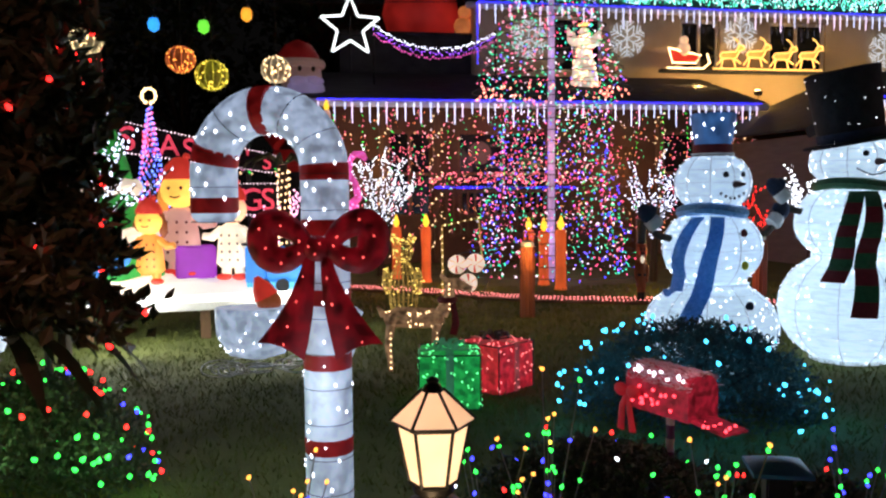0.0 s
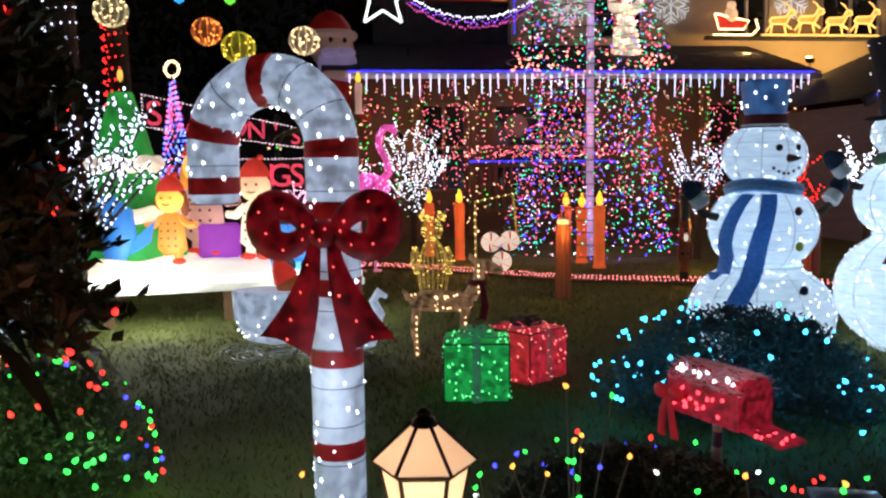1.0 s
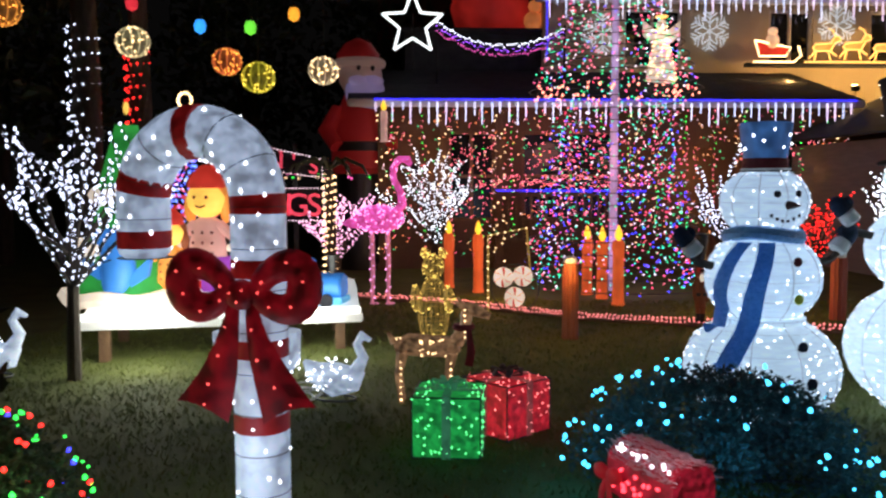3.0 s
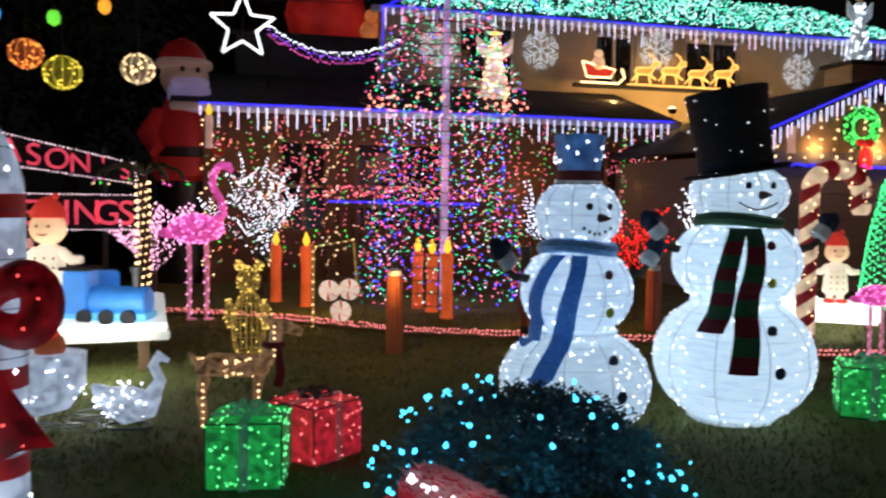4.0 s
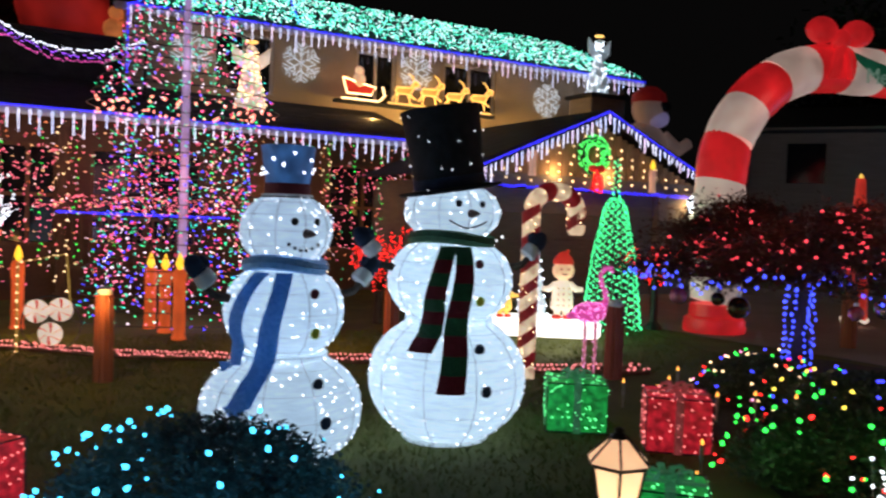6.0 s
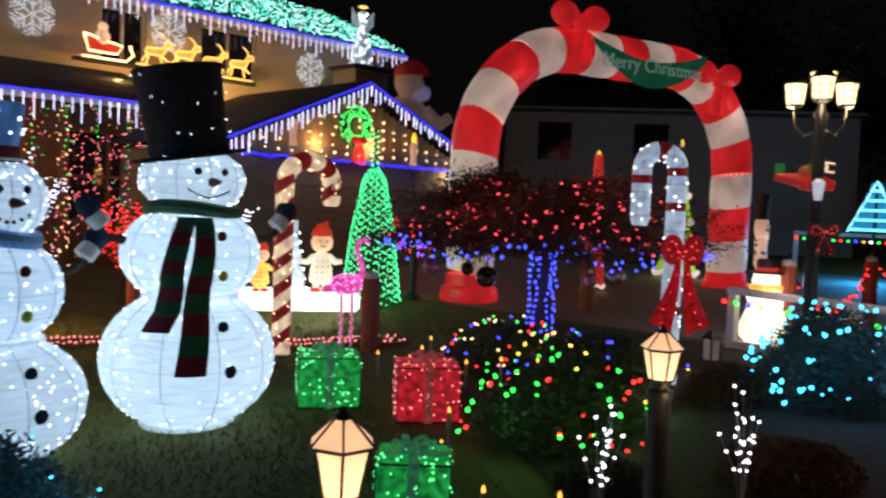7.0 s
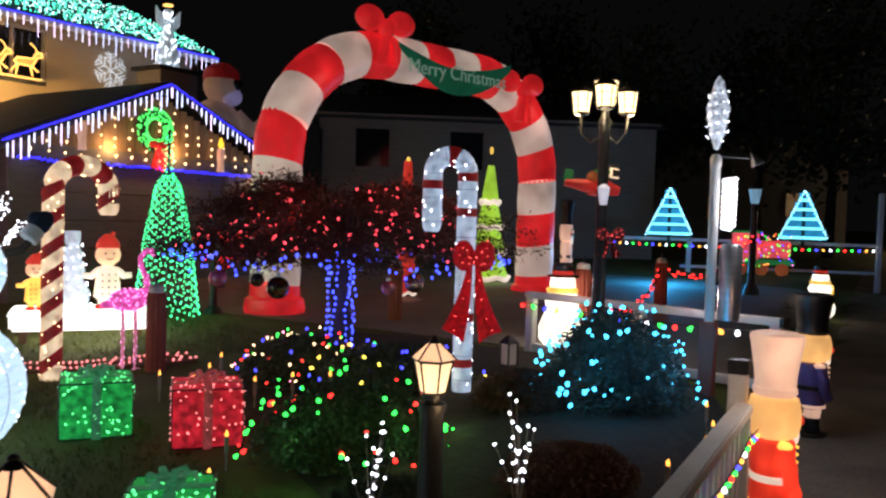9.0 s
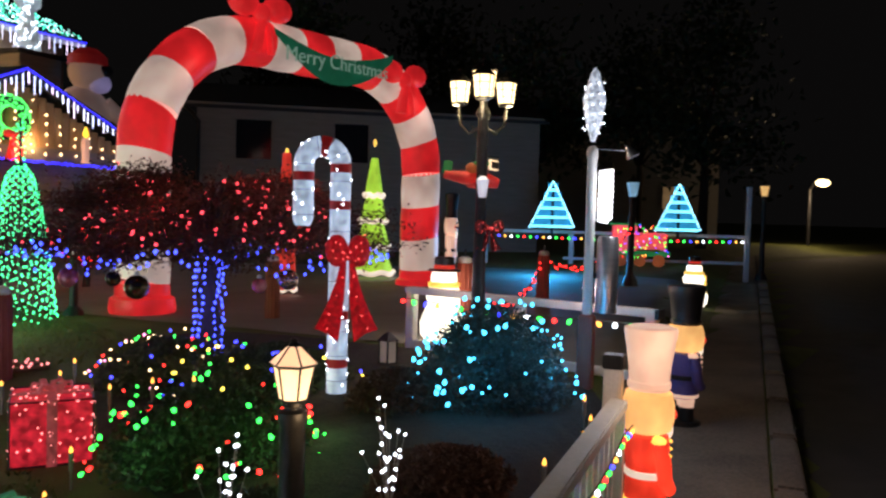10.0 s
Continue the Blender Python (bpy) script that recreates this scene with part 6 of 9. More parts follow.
# ---- triple street lantern ----
def make_street_lamp():
    x, y = 7.59, 5.67
    g = gnd(x, y)
    t = thing("street_lamp", "black cast lamp post with a cluster of glowing glass lanterns", "street lamp", pose(x, y, g, 0, 0, 20))
    k = -g
    part("pole", lathe(bmesh.new(), [(0.1, 0), (0.1, 0.12), (0.07, 0.18), (0.055, 0.6), (0.045, 1.2), (0.042, 2.3 + k), (0.06, 2.33 + k), (0.04, 2.38 + k)], 16), BLACKMETAL, t)

    def head(px, py, z, s):
        h = part("lantern", lathe(bmesh.new(), [(0.02 * s, z - 0.03), (0.06 * s, z - 0.015), (0.065 * s, z), (0.05 * s, z + 0.01)], 8, pose(px, py, 0)), BLACKMETAL, t, "glass-sided lantern")
        for q in range(6):
            a, b = math.radians(60 * q), math.radians(60 * q + 60)
            bm = bmesh.new()
            v = [bm.verts.new((px + r * s * math.cos(w), py + r * s * math.sin(w), zz)) for r, w, zz in ((0.06, a, z + 0.005), (0.06, b, z + 0.005), (0.078, b, z + 0.16 * s), (0.078, a, z + 0.16 * s))]
            bm.faces.new(v)
            bmesh.ops.solidify(bm, geom=list(bm.faces), thickness=0.003)
            part("pane", bm, SLGLASS, h, smooth=False)
        part("hood", lathe(bmesh.new(), [(0.09 * s, z + 0.16 * s), (0.085 * s, z + 0.175 * s), (0.04 * s, z + 0.215 * s), (0.012, z + 0.23 * s), (0.004, z + 0.27 * s)], 12, pose(px, py, 0)), BLACKMETAL, h)
        bm = bmesh.new()
        for q in range(6):
            ca, sa = math.cos(math.radians(60 * q)), math.sin(math.radians(60 * q))
            tube(bm, [(px + 0.062 * s * ca, py + 0.062 * s * sa, z), (px + 0.081 * s * ca, py + 0.081 * s * sa, z + 0.16 * s)], 0.005, 5)
        for rr, zz in ((0.067, 0.05), (0.074, 0.105)):
            tube(bm, [(px + rr * s * math.cos(w), py + rr * s * math.sin(w), z + zz * s) for w in np.linspace(0, 6.283, 13)], 0.003, 4)
        part("cage", bm, BLACKMETAL, h, "black iron cage")
        part("mantle", ball(bmesh.new(), 0.035 * s, px, py, z + 0.075 * s, 1, 1, 1.5), LAMPHOT, h)
    head(0, 0, 2.47 + k, 1.25)
    part("neck", lathe(bmesh.new(), [(0.03, 2.36 + k), (0.03, 2.45 + k)], 10), BLACKMETAL, t)
    for a in (200, 330, 80):
        ca, sa = math.cos(math.radians(a)), math.sin(math.radians(a))
        head(0.23 * ca, 0.23 * sa, 2.43 + k, 1.05)
        pts = [(0.04 * ca, 0.04 * sa, 2.22 + k), (0.13 * ca, 0.13 * sa, 2.18 + k), (0.22 * ca, 0.22 * sa, 2.26 + k), (0.23 * ca, 0.23 * sa, 2.41 + k)]
        part("arm", tube(bmesh.new(), pts, 0.012, 7), BLACKMETAL, t, "curled iron arm")
        lp = t.matrix_basis @ Vector((0.3 * ca, 0.3 * sa, 2.36 + k))
        lamp("street_lantern_lamp", *lp, (1, 0.78, 0.42), 7, 0.06)
    # number plate on a bracket, with plain bars
    s = part("name_plate", box(bmesh.new(), 0.19, 0.02, 0.085, 0.13, -0.05, 1.93 + k, bevel=0.006), LAMPGLASS, t, "lit cream plate with dark bars")
    for q in range(4):
        part("bar", box(bmesh.new(), 0.028, 0.006, 0.055, 0.07 + 0.04 * q, -0.064, 1.93 + k), BLACKMETAL, s, smooth=False)
    part("bracket", tube(bmesh.new(), [(0, 0, 2.0 + k), (0.24, -0.05, 2.0 + k)], 0.008, 6), BLACKMETAL, t)
    part("side_lantern", lathe(bmesh.new(), [(0.02, 1.66 + k), (0.03, 1.665 + k), (0.05, 1.8 + k), (0.02, 1.83 + k)], 6, pose(-0.1, -0.05, 0)), glow("glow_frost", (0.8, 0.8, 0.9), 0.4), t, "small frosted lantern")
    make_bow(t.matrix_basis @ pose(0.02, -0.07, 1.42 + k, 0, 0, -50), 0.22, REDCLOTH, None, "plain dark red ribbon bow on the lamp post")


SLGLASS = lit("lantern_glass", (1.0, 0.78, 0.42), 1.5, (0.9, 0.8, 0.6), 0.35, 14)
LAMPHOT = lit("lantern_mantle", (1, 0.85, 0.55), 5, (1, 0.9, 0.7), 0.1, 5)
REDCLOTH = surface("dark_red_cloth", (0.16, 0.01, 0.015), (0.26, 0.02, 0.02), 0.7, 0, 20, 0.3)
make_street_lamp()


PLANE_RED = lit("plane_red_nylon", (0.7, 0.03, 0.02), 0.2, (0.4, 0.02, 0.02), 0.5, 6)
PLANE_GREEN = lit("plane_green_nylon", (0.02, 0.3, 0.08), 0.15, (0.02, 0.18, 0.05), 0.5, 6)


def make_toy_plane():
    t = thing("toy_biplane", "small inflated red and green biplane beside the lamp post", "toy plane", pose(7.66, 5.86, 1.82, 0, 8, -38))
    part("fuselage", tube(bmesh.new(), [(-0.22, 0, 0), (-0.05, 0, 0), (0.15, 0, 0.01), (0.24, 0, 0.0)], [0.03, 0.055, 0.06, 0.04], 12), PLANE_RED, t)
    part("upper_wing", box(bmesh.new(), 0.11, 0.4, 0.03, 0.06, 0, 0.13, bevel=0.012), PLANE_GREEN, t)
    part("lower_wing", box(bmesh.new(), 0.11, 0.4, 0.03, 0.06, 0, -0.05, bevel=0.012), PLANE_RED, t)
    part("tail_fin", box(bmesh.new(), 0.08, 0.02, 0.11, -0.2, 0, 0.06, bevel=0.008), PLANE_GREEN, t)
    for s in (-1, 1):
        part("strut", tube(bmesh.new(), [(0.06, s * 0.14, -0.04), (0.06, s * 0.14, 0.12)], 0.008, 6), G_YEL, t)
    part("pilot_ball", ball(bmesh.new(), 0.05, 0.0, 0, 0.08), G_BROWN, t)
    part("hanger", tube(bmesh.new(), [(0, 0, 0.1), (0.02, 0, 0.3), (-0.09, -0.17, 0.42)], 0.004, 5), WIRE, t)


make_toy_plane()


# ---- fence along the drive, pole and front fence ----
def rail_bulbs(parent, a, b, z, step, r=0.017):
    cols = (B_RED, B_GREEN, B_BLUE, B_AMBER, B_WHITE, B_GREEN)
    pts = sag((a[0], a[1], z), (b[0], b[1], z), 0.03, 20)
    part("cable", tube(bmesh.new(), pts, 0.004, 5), WIRE, parent)
    for k, p in enumerate(along(pts, step)):
        bulbs([(p.x, p.y, p.z - 0.03)], r, cols[k % len(cols)], parent)


def make_side_fence():
    t = thing("side_fence", "white timber rail beside the drive hung with coloured bulbs", "fence")
    a, b = Vector((7.82, 6.73)), Vector((8.15, 4.36))
    ang = math.degrees(math.atan2(b.y - a.y, b.x - a.x))
    mid = (a + b) / 2
    part("top_rail", box(bmesh.new(), (b - a).length, 0.12, 0.06, mid.x, mid.y, 0.82, ang, 0.01), WHITEPAINT, t, smooth=False)
    part("bottom_rail", box(bmesh.new(), (b - a).length, 0.06, 0.07, mid.x, mid.y, 0.33, ang, 0.008), WHITEPAINT, t, smooth=False)
    for f in (0.02, 0.5, 0.98):
        p = a.lerp(b, f)
        g = gnd(p.x, p.y)
        part("post", box(bmesh.new(), 0.085, 0.085, 0.8 - g, p.x, p.y, g + (0.79 - g) / 2, ang, 0.008), WHITEPAINT, t, smooth=False)
    part("end_cap", box(bmesh.new(), 0.03, 0.13, 0.07, b.x, b.y - 0.01, 0.82, ang), BLACKMETAL, t)
    off = Vector((-0.075, -0.01))
    rail_bulbs(t, a + off, b + off, 0.75, 0.13, 0.021)
    for f in (0.25, 0.75):
        p = a.lerp(b, f)
        lamp("rail_string_glow", p.x - 0.25, p.y - 0.05, 0.98, (1, 0.75, 0.7), 1.6, 0.05)


make_side_fence()


def make_front_fence():
    t = thing("front_fence", "white rail fence along the footpath strung with bulbs", "fence")

    s0, s1 = -9.0, 1.5
    ang = math.degrees(FENCE_A)
    for k in range(6):
        sa, sb = s0 + (s1 - s0) * k / 6, s0 + (s1 - s0) * (k + 1) / 6
        x, y = from_fence((sa + sb) / 2, 0.13)
        part("top_rail", box(bmesh.new(), sb - sa - 0.004, 0.085, 0.05, x, y, 0.665, ang, 0.008), WHITEPAINT, t, smooth=False)
        part("bottom_rail", box(bmesh.new(), sb - sa - 0.004, 0.05, 0.07, x, y, 0.08, ang, 0.006), WHITEPAINT, t, smooth=False)
    for k in range(7):
        x, y = from_fence(s0 + 0.05 + (s1 - s0 - 0.1) * k / 6, 0.13)
        part("post", box(bmesh.new(), 0.075, 0.075, 0.7, x, y, 0.29, ang, 0.008), WHITEPAINT, t, smooth=False)
    bm = box(bmesh.new(), 0.035, 0.035, 0.53, 0, 0, 0.37)
    me = bpy.data.meshes.new("baluster")
    bm.to_mesh(me)
    bm.free()
    me.materials.append(WHITEPAINT)
    for s in np.arange(s0 + 0.15, s1 - 0.1, 0.125):
        x, y = from_fence(s, 0.13)
        share("baluster", me, pose(x, y, 0, 0, 0, ang), t)
    part("end_post", box(bmesh.new(), 0.09, 0.09, 0.86, *from_fence(1.72, 0.07), 0.36, ang, 0.008), WHITEPAINT, t, smooth=False)
    part("end_cap", box(bmesh.new(), 0.1, 0.1, 0.07, *from_fence(1.72, 0.07), 0.825, ang, 0.006), BLACKMETAL, t)
    for k in range(3):
        a, b = from_fence(-0.7 + 1.0 * k, 0.19), from_fence(0.3 + 1.0 * k, 0.19)
        rail_bulbs(t, a, b, 0.58, 0.085, 0.011)


make_front_fence()


lamp("fence_string_glow", *from_fence(1.3, 0.45), 0.95, (1, 0.8, 0.6), 4.0, 0.1)
lamp("fence_string_glow", *from_fence(2.6, 0.5), 0.9, (1, 0.6, 0.35), 3.6, 0.1)


def make_pole():
    x, y = 7.71, 4.70
    t = thing("utility_pole", "pale metal pole with a crystal finial, wind cup and steel tube", "pole", on(x, y))
    g = gnd(x, y)
    part("lower_post", box(bmesh.new(), 0.11, 0.11, 0.55, 0, 0, 0.275, 20, 0.01), POSTRED, t, "red-brown timber base")
    part("shaft", lathe(bmesh.new(), [(0.036, 0.5), (0.034, 1.95 - g), (0.042, 1.96 - g), (0.042, 2.02 - g), (0.02, 2.05 - g)], 14), WHITEPAINT, t)
    part("steel_tube", lathe(bmesh.new(), [(0.0805, 0.83 - g), (0.082, 0.84 - g), (0.082, 1.36 - g), (0.07, 1.39 - g), (0.03, 1.395 - g)], 20, pose(0.09, -0.10, 0)), STEEL, t, "brushed steel rain gauge tube")
    part("tube_clamp", box(bmesh.new(), 0.12, 0.03, 0.04, 0.05, -0.05, 1.1 - g, -48), BLACKMETAL, t)
    bm = bmesh.new()
    lathe(bm, [(0.015, 2.08 - g), (0.055, 2.2 - g), (0.085, 2.38 - g), (0.03, 2.58 - g), (0.004, 2.62 - g)], 6)
    part("crystal_finial", bm, CRYSTAL, t, "faceted glittering crystal finial", smooth=False)
    string("bulb_string", [(0.075 * math.cos(a), 0.075 * math.sin(a), z - g) for a, z in zip(np.linspace(0, 30, 40), np.linspace(2.15, 2.5, 40))], 0.007, B_WHITE, t)
    part("vane_arm", tube(bmesh.new(), [(0, 0, 2.03 - g), (0.14, -0.18, 2.02 - g)], 0.008, 6), BLACKMETAL, t)
    part("wind_cup", lathe(bmesh.new(), [(0.005, 0), (0.045, 0.08), (0.05, 0.1), (0.04, 0.095)], 12, pose(0.15, -0.19, 2.06 - g, 150, 0, 30)), STEEL, t)
    bm = bmesh.new()
    pts = [(0.05 + 0.04 * math.cos(a), -0.09 + 0.04 * math.sin(a), 1.5 - g + 0.37 * a / 62) for a in np.linspace(0, 62, 220)]
    tube(bm, pts, 0.016, 6)
    part("spiral_lamp", bm, LAMPSPIRAL, t, "glaring white spiral rope light")
    lamp("spiral_glow", x + 0.08, y - 0.35, 1.68, (0.95, 0.97, 1), 9, 0.1)


CRYSTAL = lit("crystal", (0.7, 0.82, 0.95), 0.45, (0.6, 0.65, 0.7), 0.8, 40, 0.15)
LAMPSPIRAL = lit("spiral_tube", (0.95, 0.97, 1.0), 2.5, (0.9, 0.9, 0.9), 0.1, 5)
make_pole()


# ---- nutcrackers and other moulded figures ----
def make_nutcracker(label, x, y, rz, h, hat, coat, legs, boots, face, trim=None, slim=1.0):
    """A moulded soldier facing -y: boots, legs, coat, large head and a flaring hat."""
    t = thing("nutcracker", label, "nutcracker", on(x, y, rz) @ Matrix.Diagonal((h * slim, h * slim, h, 1)), "nutcracker soldiers")
    trim = trim or G_YEL
    deep = Matrix.Diagonal((1, 0.92, 1, 1))
    part("base", lathe(bmesh.new(), [(0.125, 0), (0.13, 0.012), (0.125, 0.035), (0.1, 0.042)], 20), boots, t)
    for s in (-1, 1):
        part("boot", lathe(bmesh.new(), [(0.05, 0.035), (0.058, 0.05), (0.05, 0.1), (0.054, 0.14)], 12, pose(s * 0.048, 0, 0)), boots, t)
        part("leg", lathe(bmesh.new(), [(0.052, 0.135), (0.056, 0.18), (0.06, 0.25)], 12, pose(s * 0.046, 0, 0)), legs, t)
        part("arm", tube(bmesh.new(), [(s * 0.105, 0, 0.49), (s * 0.135, -0.01, 0.42), (s * 0.13, -0.03, 0.33), (s * 0.115, -0.07, 0.285)], [0.035, 0.042, 0.038, 0.032], 10), coat, t)
        part("epaulette", ball(bmesh.new(), 0.042, s * 0.1, 0, 0.505, 1.1, 1, 0.5, 12, 8), trim, t)
    part("coat", lathe(bmesh.new(), [(0.1, 0.2), (0.112, 0.212), (0.112, 0.3), (0.11, 0.36), (0.12, 0.46), (0.112, 0.515), (0.07, 0.53)], 22, deep), coat, t)
    part("belt", lathe(bmesh.new(), [(0.113, 0.332), (0.118, 0.336), (0.118, 0.36), (0.113, 0.364)], 22, deep), boots, t)
    part("buckle", box(bmesh.new(), 0.05, 0.016, 0.036, 0, -0.108, 0.348, bevel=0.004), trim, t)
    for q in range(4):
        part("braid", box(bmesh.new(), 0.12, 0.014, 0.014, 0, -0.108, 0.385 + 0.034 * q, bevel=0.004), trim, t)
    part("skirt_edge", lathe(bmesh.new(), [(0.111, 0.206), (0.116, 0.21), (0.115, 0.228), (0.11, 0.232)], 22, deep), trim, t)
    part("face", lathe(bmesh.new(), [(0.075, 0.52), (0.118, 0.54), (0.132, 0.59), (0.132, 0.65), (0.118, 0.705), (0.085, 0.725)], 22), face, t)
    for s in (-1, 1):
        part("eye", ball(bmesh.new(), 0.016, s * 0.042, -0.125, 0.655, 1, 0.5, 1.3, 8, 6), NUTBLACK, t)
        part("cheek", ball(bmesh.new(), 0.021, s * 0.068, -0.112, 0.612, 1, 0.45, 1, 8, 6), G_RED, t)
        part("moustache", tube(bmesh.new(), [(0, -0.135, 0.61), (s * 0.04, -0.132, 0.602), (s * 0.062, -0.118, 0.618)], [0.012, 0.012, 0.004], 7), NUTBLACK, t)
    part("nose", ball(bmesh.new(), 0.018, 0, -0.138, 0.635, 1, 1.1, 1, 8, 6), face, t)
    part("mouth", box(bmesh.new(), 0.07, 0.02, 0.026, 0, -0.122, 0.577, bevel=0.005), WHITEPAINT, t)
    part("beard", ball(bmesh.new(), 0.05, 0, -0.112, 0.535, 1, 0.45, 1.0, 12, 8), G_CREAM, t)
    part("hat", lathe(bmesh.new(), [(0.1, 0.715), (0.104, 0.735), (0.1, 0.75), (0.106, 0.82), (0.124, 0.93), (0.134, 0.975), (0.13, 0.992), (0.105, 1.0), (0.06, 0.992)], 26), hat, t)
    part("hat_band", lathe(bmesh.new(), [(0.103, 0.722), (0.109, 0.728), (0.108, 0.752), (0.102, 0.757)], 26), hat, t)
    return t


G_TAN = glow("glow_tan", (0.95, 0.58, 0.40), 0.52)
G_ORED = lit("glow_orange_red", (1.0, 0.05, 0.018), 0.75, (0.6, 0.03, 0.015), 0.6, 5)
G_AMBER = glow("glow_amber", (1.0, 0.52, 0.16), 0.8)
NUTBLACK = surface("black_plastic", (0.01, 0.01, 0.012), (0.025, 0.022, 0.022), 0.35, 0, 6, 0.05)
NUTPURPLE = surface("purple_plastic", (0.10, 0.07, 0.28), (0.16, 0.12, 0.38), 0.4, 0, 6, 0.05)
make_nutcracker("glowing orange-red plastic nutcracker with a pale tall hat beside the fence", 6.13, 3.27, 62, 1.07, G_TAN, G_ORED, G_CREAM, G_CREAM, G_AMBER, None, 0.88)
make_nutcracker("plastic nutcracker with a black hat and purple coat on the footpath", 8.42, 4.28, 60, 1.08, NUTBLACK, NUTPURPLE, G_TAN, NUTBLACK, G_AMBER, G_TAN)
make_nutcracker("pale toy soldier standing by the far fence post", 12.8, 10.95, 20, 1.5, NUTBLACK, G_TAN, G_TAN, NUTBLACK, G_TAN, G_TAN, 0.6)
make_nutcracker("thin gold toy soldier on the lawn behind the snowman", 1.5, 9.5, 10, 1.0, NUTBLACK, POSTWOOD, POSTWOOD, NUTBLACK, POSTRED, POSTWOOD, 0.5)


def make_glow_snowman(label, x, y, rz, h):
    t = thing("plastic_snowman", label, "snowman", on(x, y, rz) @ Matrix.Scale(h, 4), "moulded snowmen")
    part("body", lathe(bmesh.new(), [(0.2, 0), (0.27, 0.08), (0.28, 0.22), (0.2, 0.42), (0.2, 0.5), (0.22, 0.56), (0.15, 0.68), (0.16, 0.74), (0.14, 0.84), (0.06, 0.88)], 20), G_GLARE, t)
    part("scarf", tube(bmesh.new(), [(0.16 * math.cos(a), 0.16 * math.sin(a), 0.67) for a in np.linspace(0, 6.283, 20)], 0.035, 8), G_YEL, t)
    part("hat", lathe(bmesh.new(), [(0.19, 0.83), (0.19, 0.85), (0.12, 0.86), (0.12, 0.98), (0.1, 1.0)], 18), NUTBLACK, t)
    part("hat_band", lathe(bmesh.new(), [(0.125, 0.86), (0.127, 0.9), (0.12, 0.905)], 18), G_RED, t)
    part("broom", tube(bmesh.new(), [(0.24, -0.1, 0.2), (0.25, -0.1, 0.62)], [0.07, 0.03], 8), G_YEL, t)


G_GLARE = glow("glow_glare", (1, 0.93, 0.72), 1.5)
make_glow_snowman("glaring warm plastic snowman with a black hat behind the drive fence", 8.36, 6.8, 20, 0.82)
make_glow_snowman("plastic snowman glowing yellow beside the footpath", 14.75, 7.45, 0, 0.8)
lamp("plastic_snowman_glow", 8.2, 6.45, 0.7, (1, 0.85, 0.6), 5, 0.15)


# ---- second lit platform by the garage ----
def make_small_platform():
    m = pose(4.8, 10.45, gnd(4.8, 10.45), 0, 0, -14)
    t = thing("display_platform", "small white snow platform near the garage, its glare put in as glow", "platform", m)
    # Light on the snowy deck is put in as the deck's own glow.
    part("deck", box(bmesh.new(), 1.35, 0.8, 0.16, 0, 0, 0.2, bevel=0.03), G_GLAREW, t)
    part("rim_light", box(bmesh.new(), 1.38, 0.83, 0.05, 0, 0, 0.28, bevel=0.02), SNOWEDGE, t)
    for sx in (-1, 1):
        for sy in (-1, 1):
            part("leg", box(bmesh.new(), 0.07, 0.07, 0.14, sx * 0.55, sy * 0.3, 0.06), WOOD, t)
    return m


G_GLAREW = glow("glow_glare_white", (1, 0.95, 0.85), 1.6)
m2 = make_small_platform()
lamp("platform_light", 4.75, 9.75, 0.5, (1, 0.95, 0.8), 9, 0.2)
make_doll("glowing cream figure in a red cap on the small platform", m2 @ pose(0.25, 0.0, 0.3, 0, 0, 10), 0.85, G_CREAM, G_RED, BLACKCLOTH)
make_doll("small glowing yellow figure in a red cap on the small platform", m2 @ pose(-0.45, -0.05, 0.3, 0, 0, 10), 0.62, G_YEL, G_RED, BLACKCLOTH)
t = thing("wire_snowman", "silvery wire mesh snowman lit white", "snowman", m2 @ pose(-0.1, 0.25, 0.28))
part("body", lathe(bmesh.new(), [(0.1, 0), (0.17, 0.06), (0.18, 0.18), (0.11, 0.32), (0.13, 0.42), (0.09, 0.52), (0.1, 0.6), (0.06, 0.7), (0.08, 0.72), (0.08, 0.85)], 16), TINSEL, t)
string("bulb_string", [(0.19 * math.cos(a) * (1 - 0.5 * k / 60), 0.19 * math.sin(a) * (1 - 0.5 * k / 60), 0.05 + 0.7 * k / 60) for k, a in enumerate(np.linspace(0, 40, 60))], 0.012, B_WHITE, t)


# ---- green cone of lights, globe lamp and lit tree figures ----
def make_green_tree():
    x, y = 5.80, 10.70
    t = thing("green_light_tree", "cone tree of dense green bulbs before the garage", "light tree", on(x, y))
    bm = bmesh.new()
    for k in range(8):
        a = k * math.pi / 4
        tube(bm, [(0.36 * math.cos(a), 0.36 * math.sin(a), 0), (0.27 * math.cos(a), 0.27 * math.sin(a), 0.9), (0.17 * math.cos(a), 0.17 * math.sin(a), 1.55), (0, 0, 1.72)], 0.006, 5)
    part("wire_frame", bm, WIRE, t)
    part("pole", tube(bmesh.new(), [(0, 0, 0), (0, 0, 2.2)], 0.015, 8), WIRE, t)
    pts = []
    for k in range(640):
        z = 1.68 * (k / 640)
        r = float(np.interp(z, [0, 0.9, 1.5, 1.6, 1.68], [0.38, 0.27, 0.16, 0.12, 0.05]))
        a = k * 0.61
        pts.append((r * math.cos(a), r * math.sin(a), z))
    for k in range(26):
        pts.append((0.05 * math.cos(k * 1.7) * (1 - k / 60), 0.06 * math.sin(k * 1.7), 1.7 + 0.46 * k / 26))
    string("bulb_string", pts, 0.0125, B_GREENL, t, "bright green bulbs")
    lamp("green_tree_glow", x - 0.3, y - 0.6, gnd(x, y) + 0.5, (0.1, 1, 0.35), 3.5, 0.3)


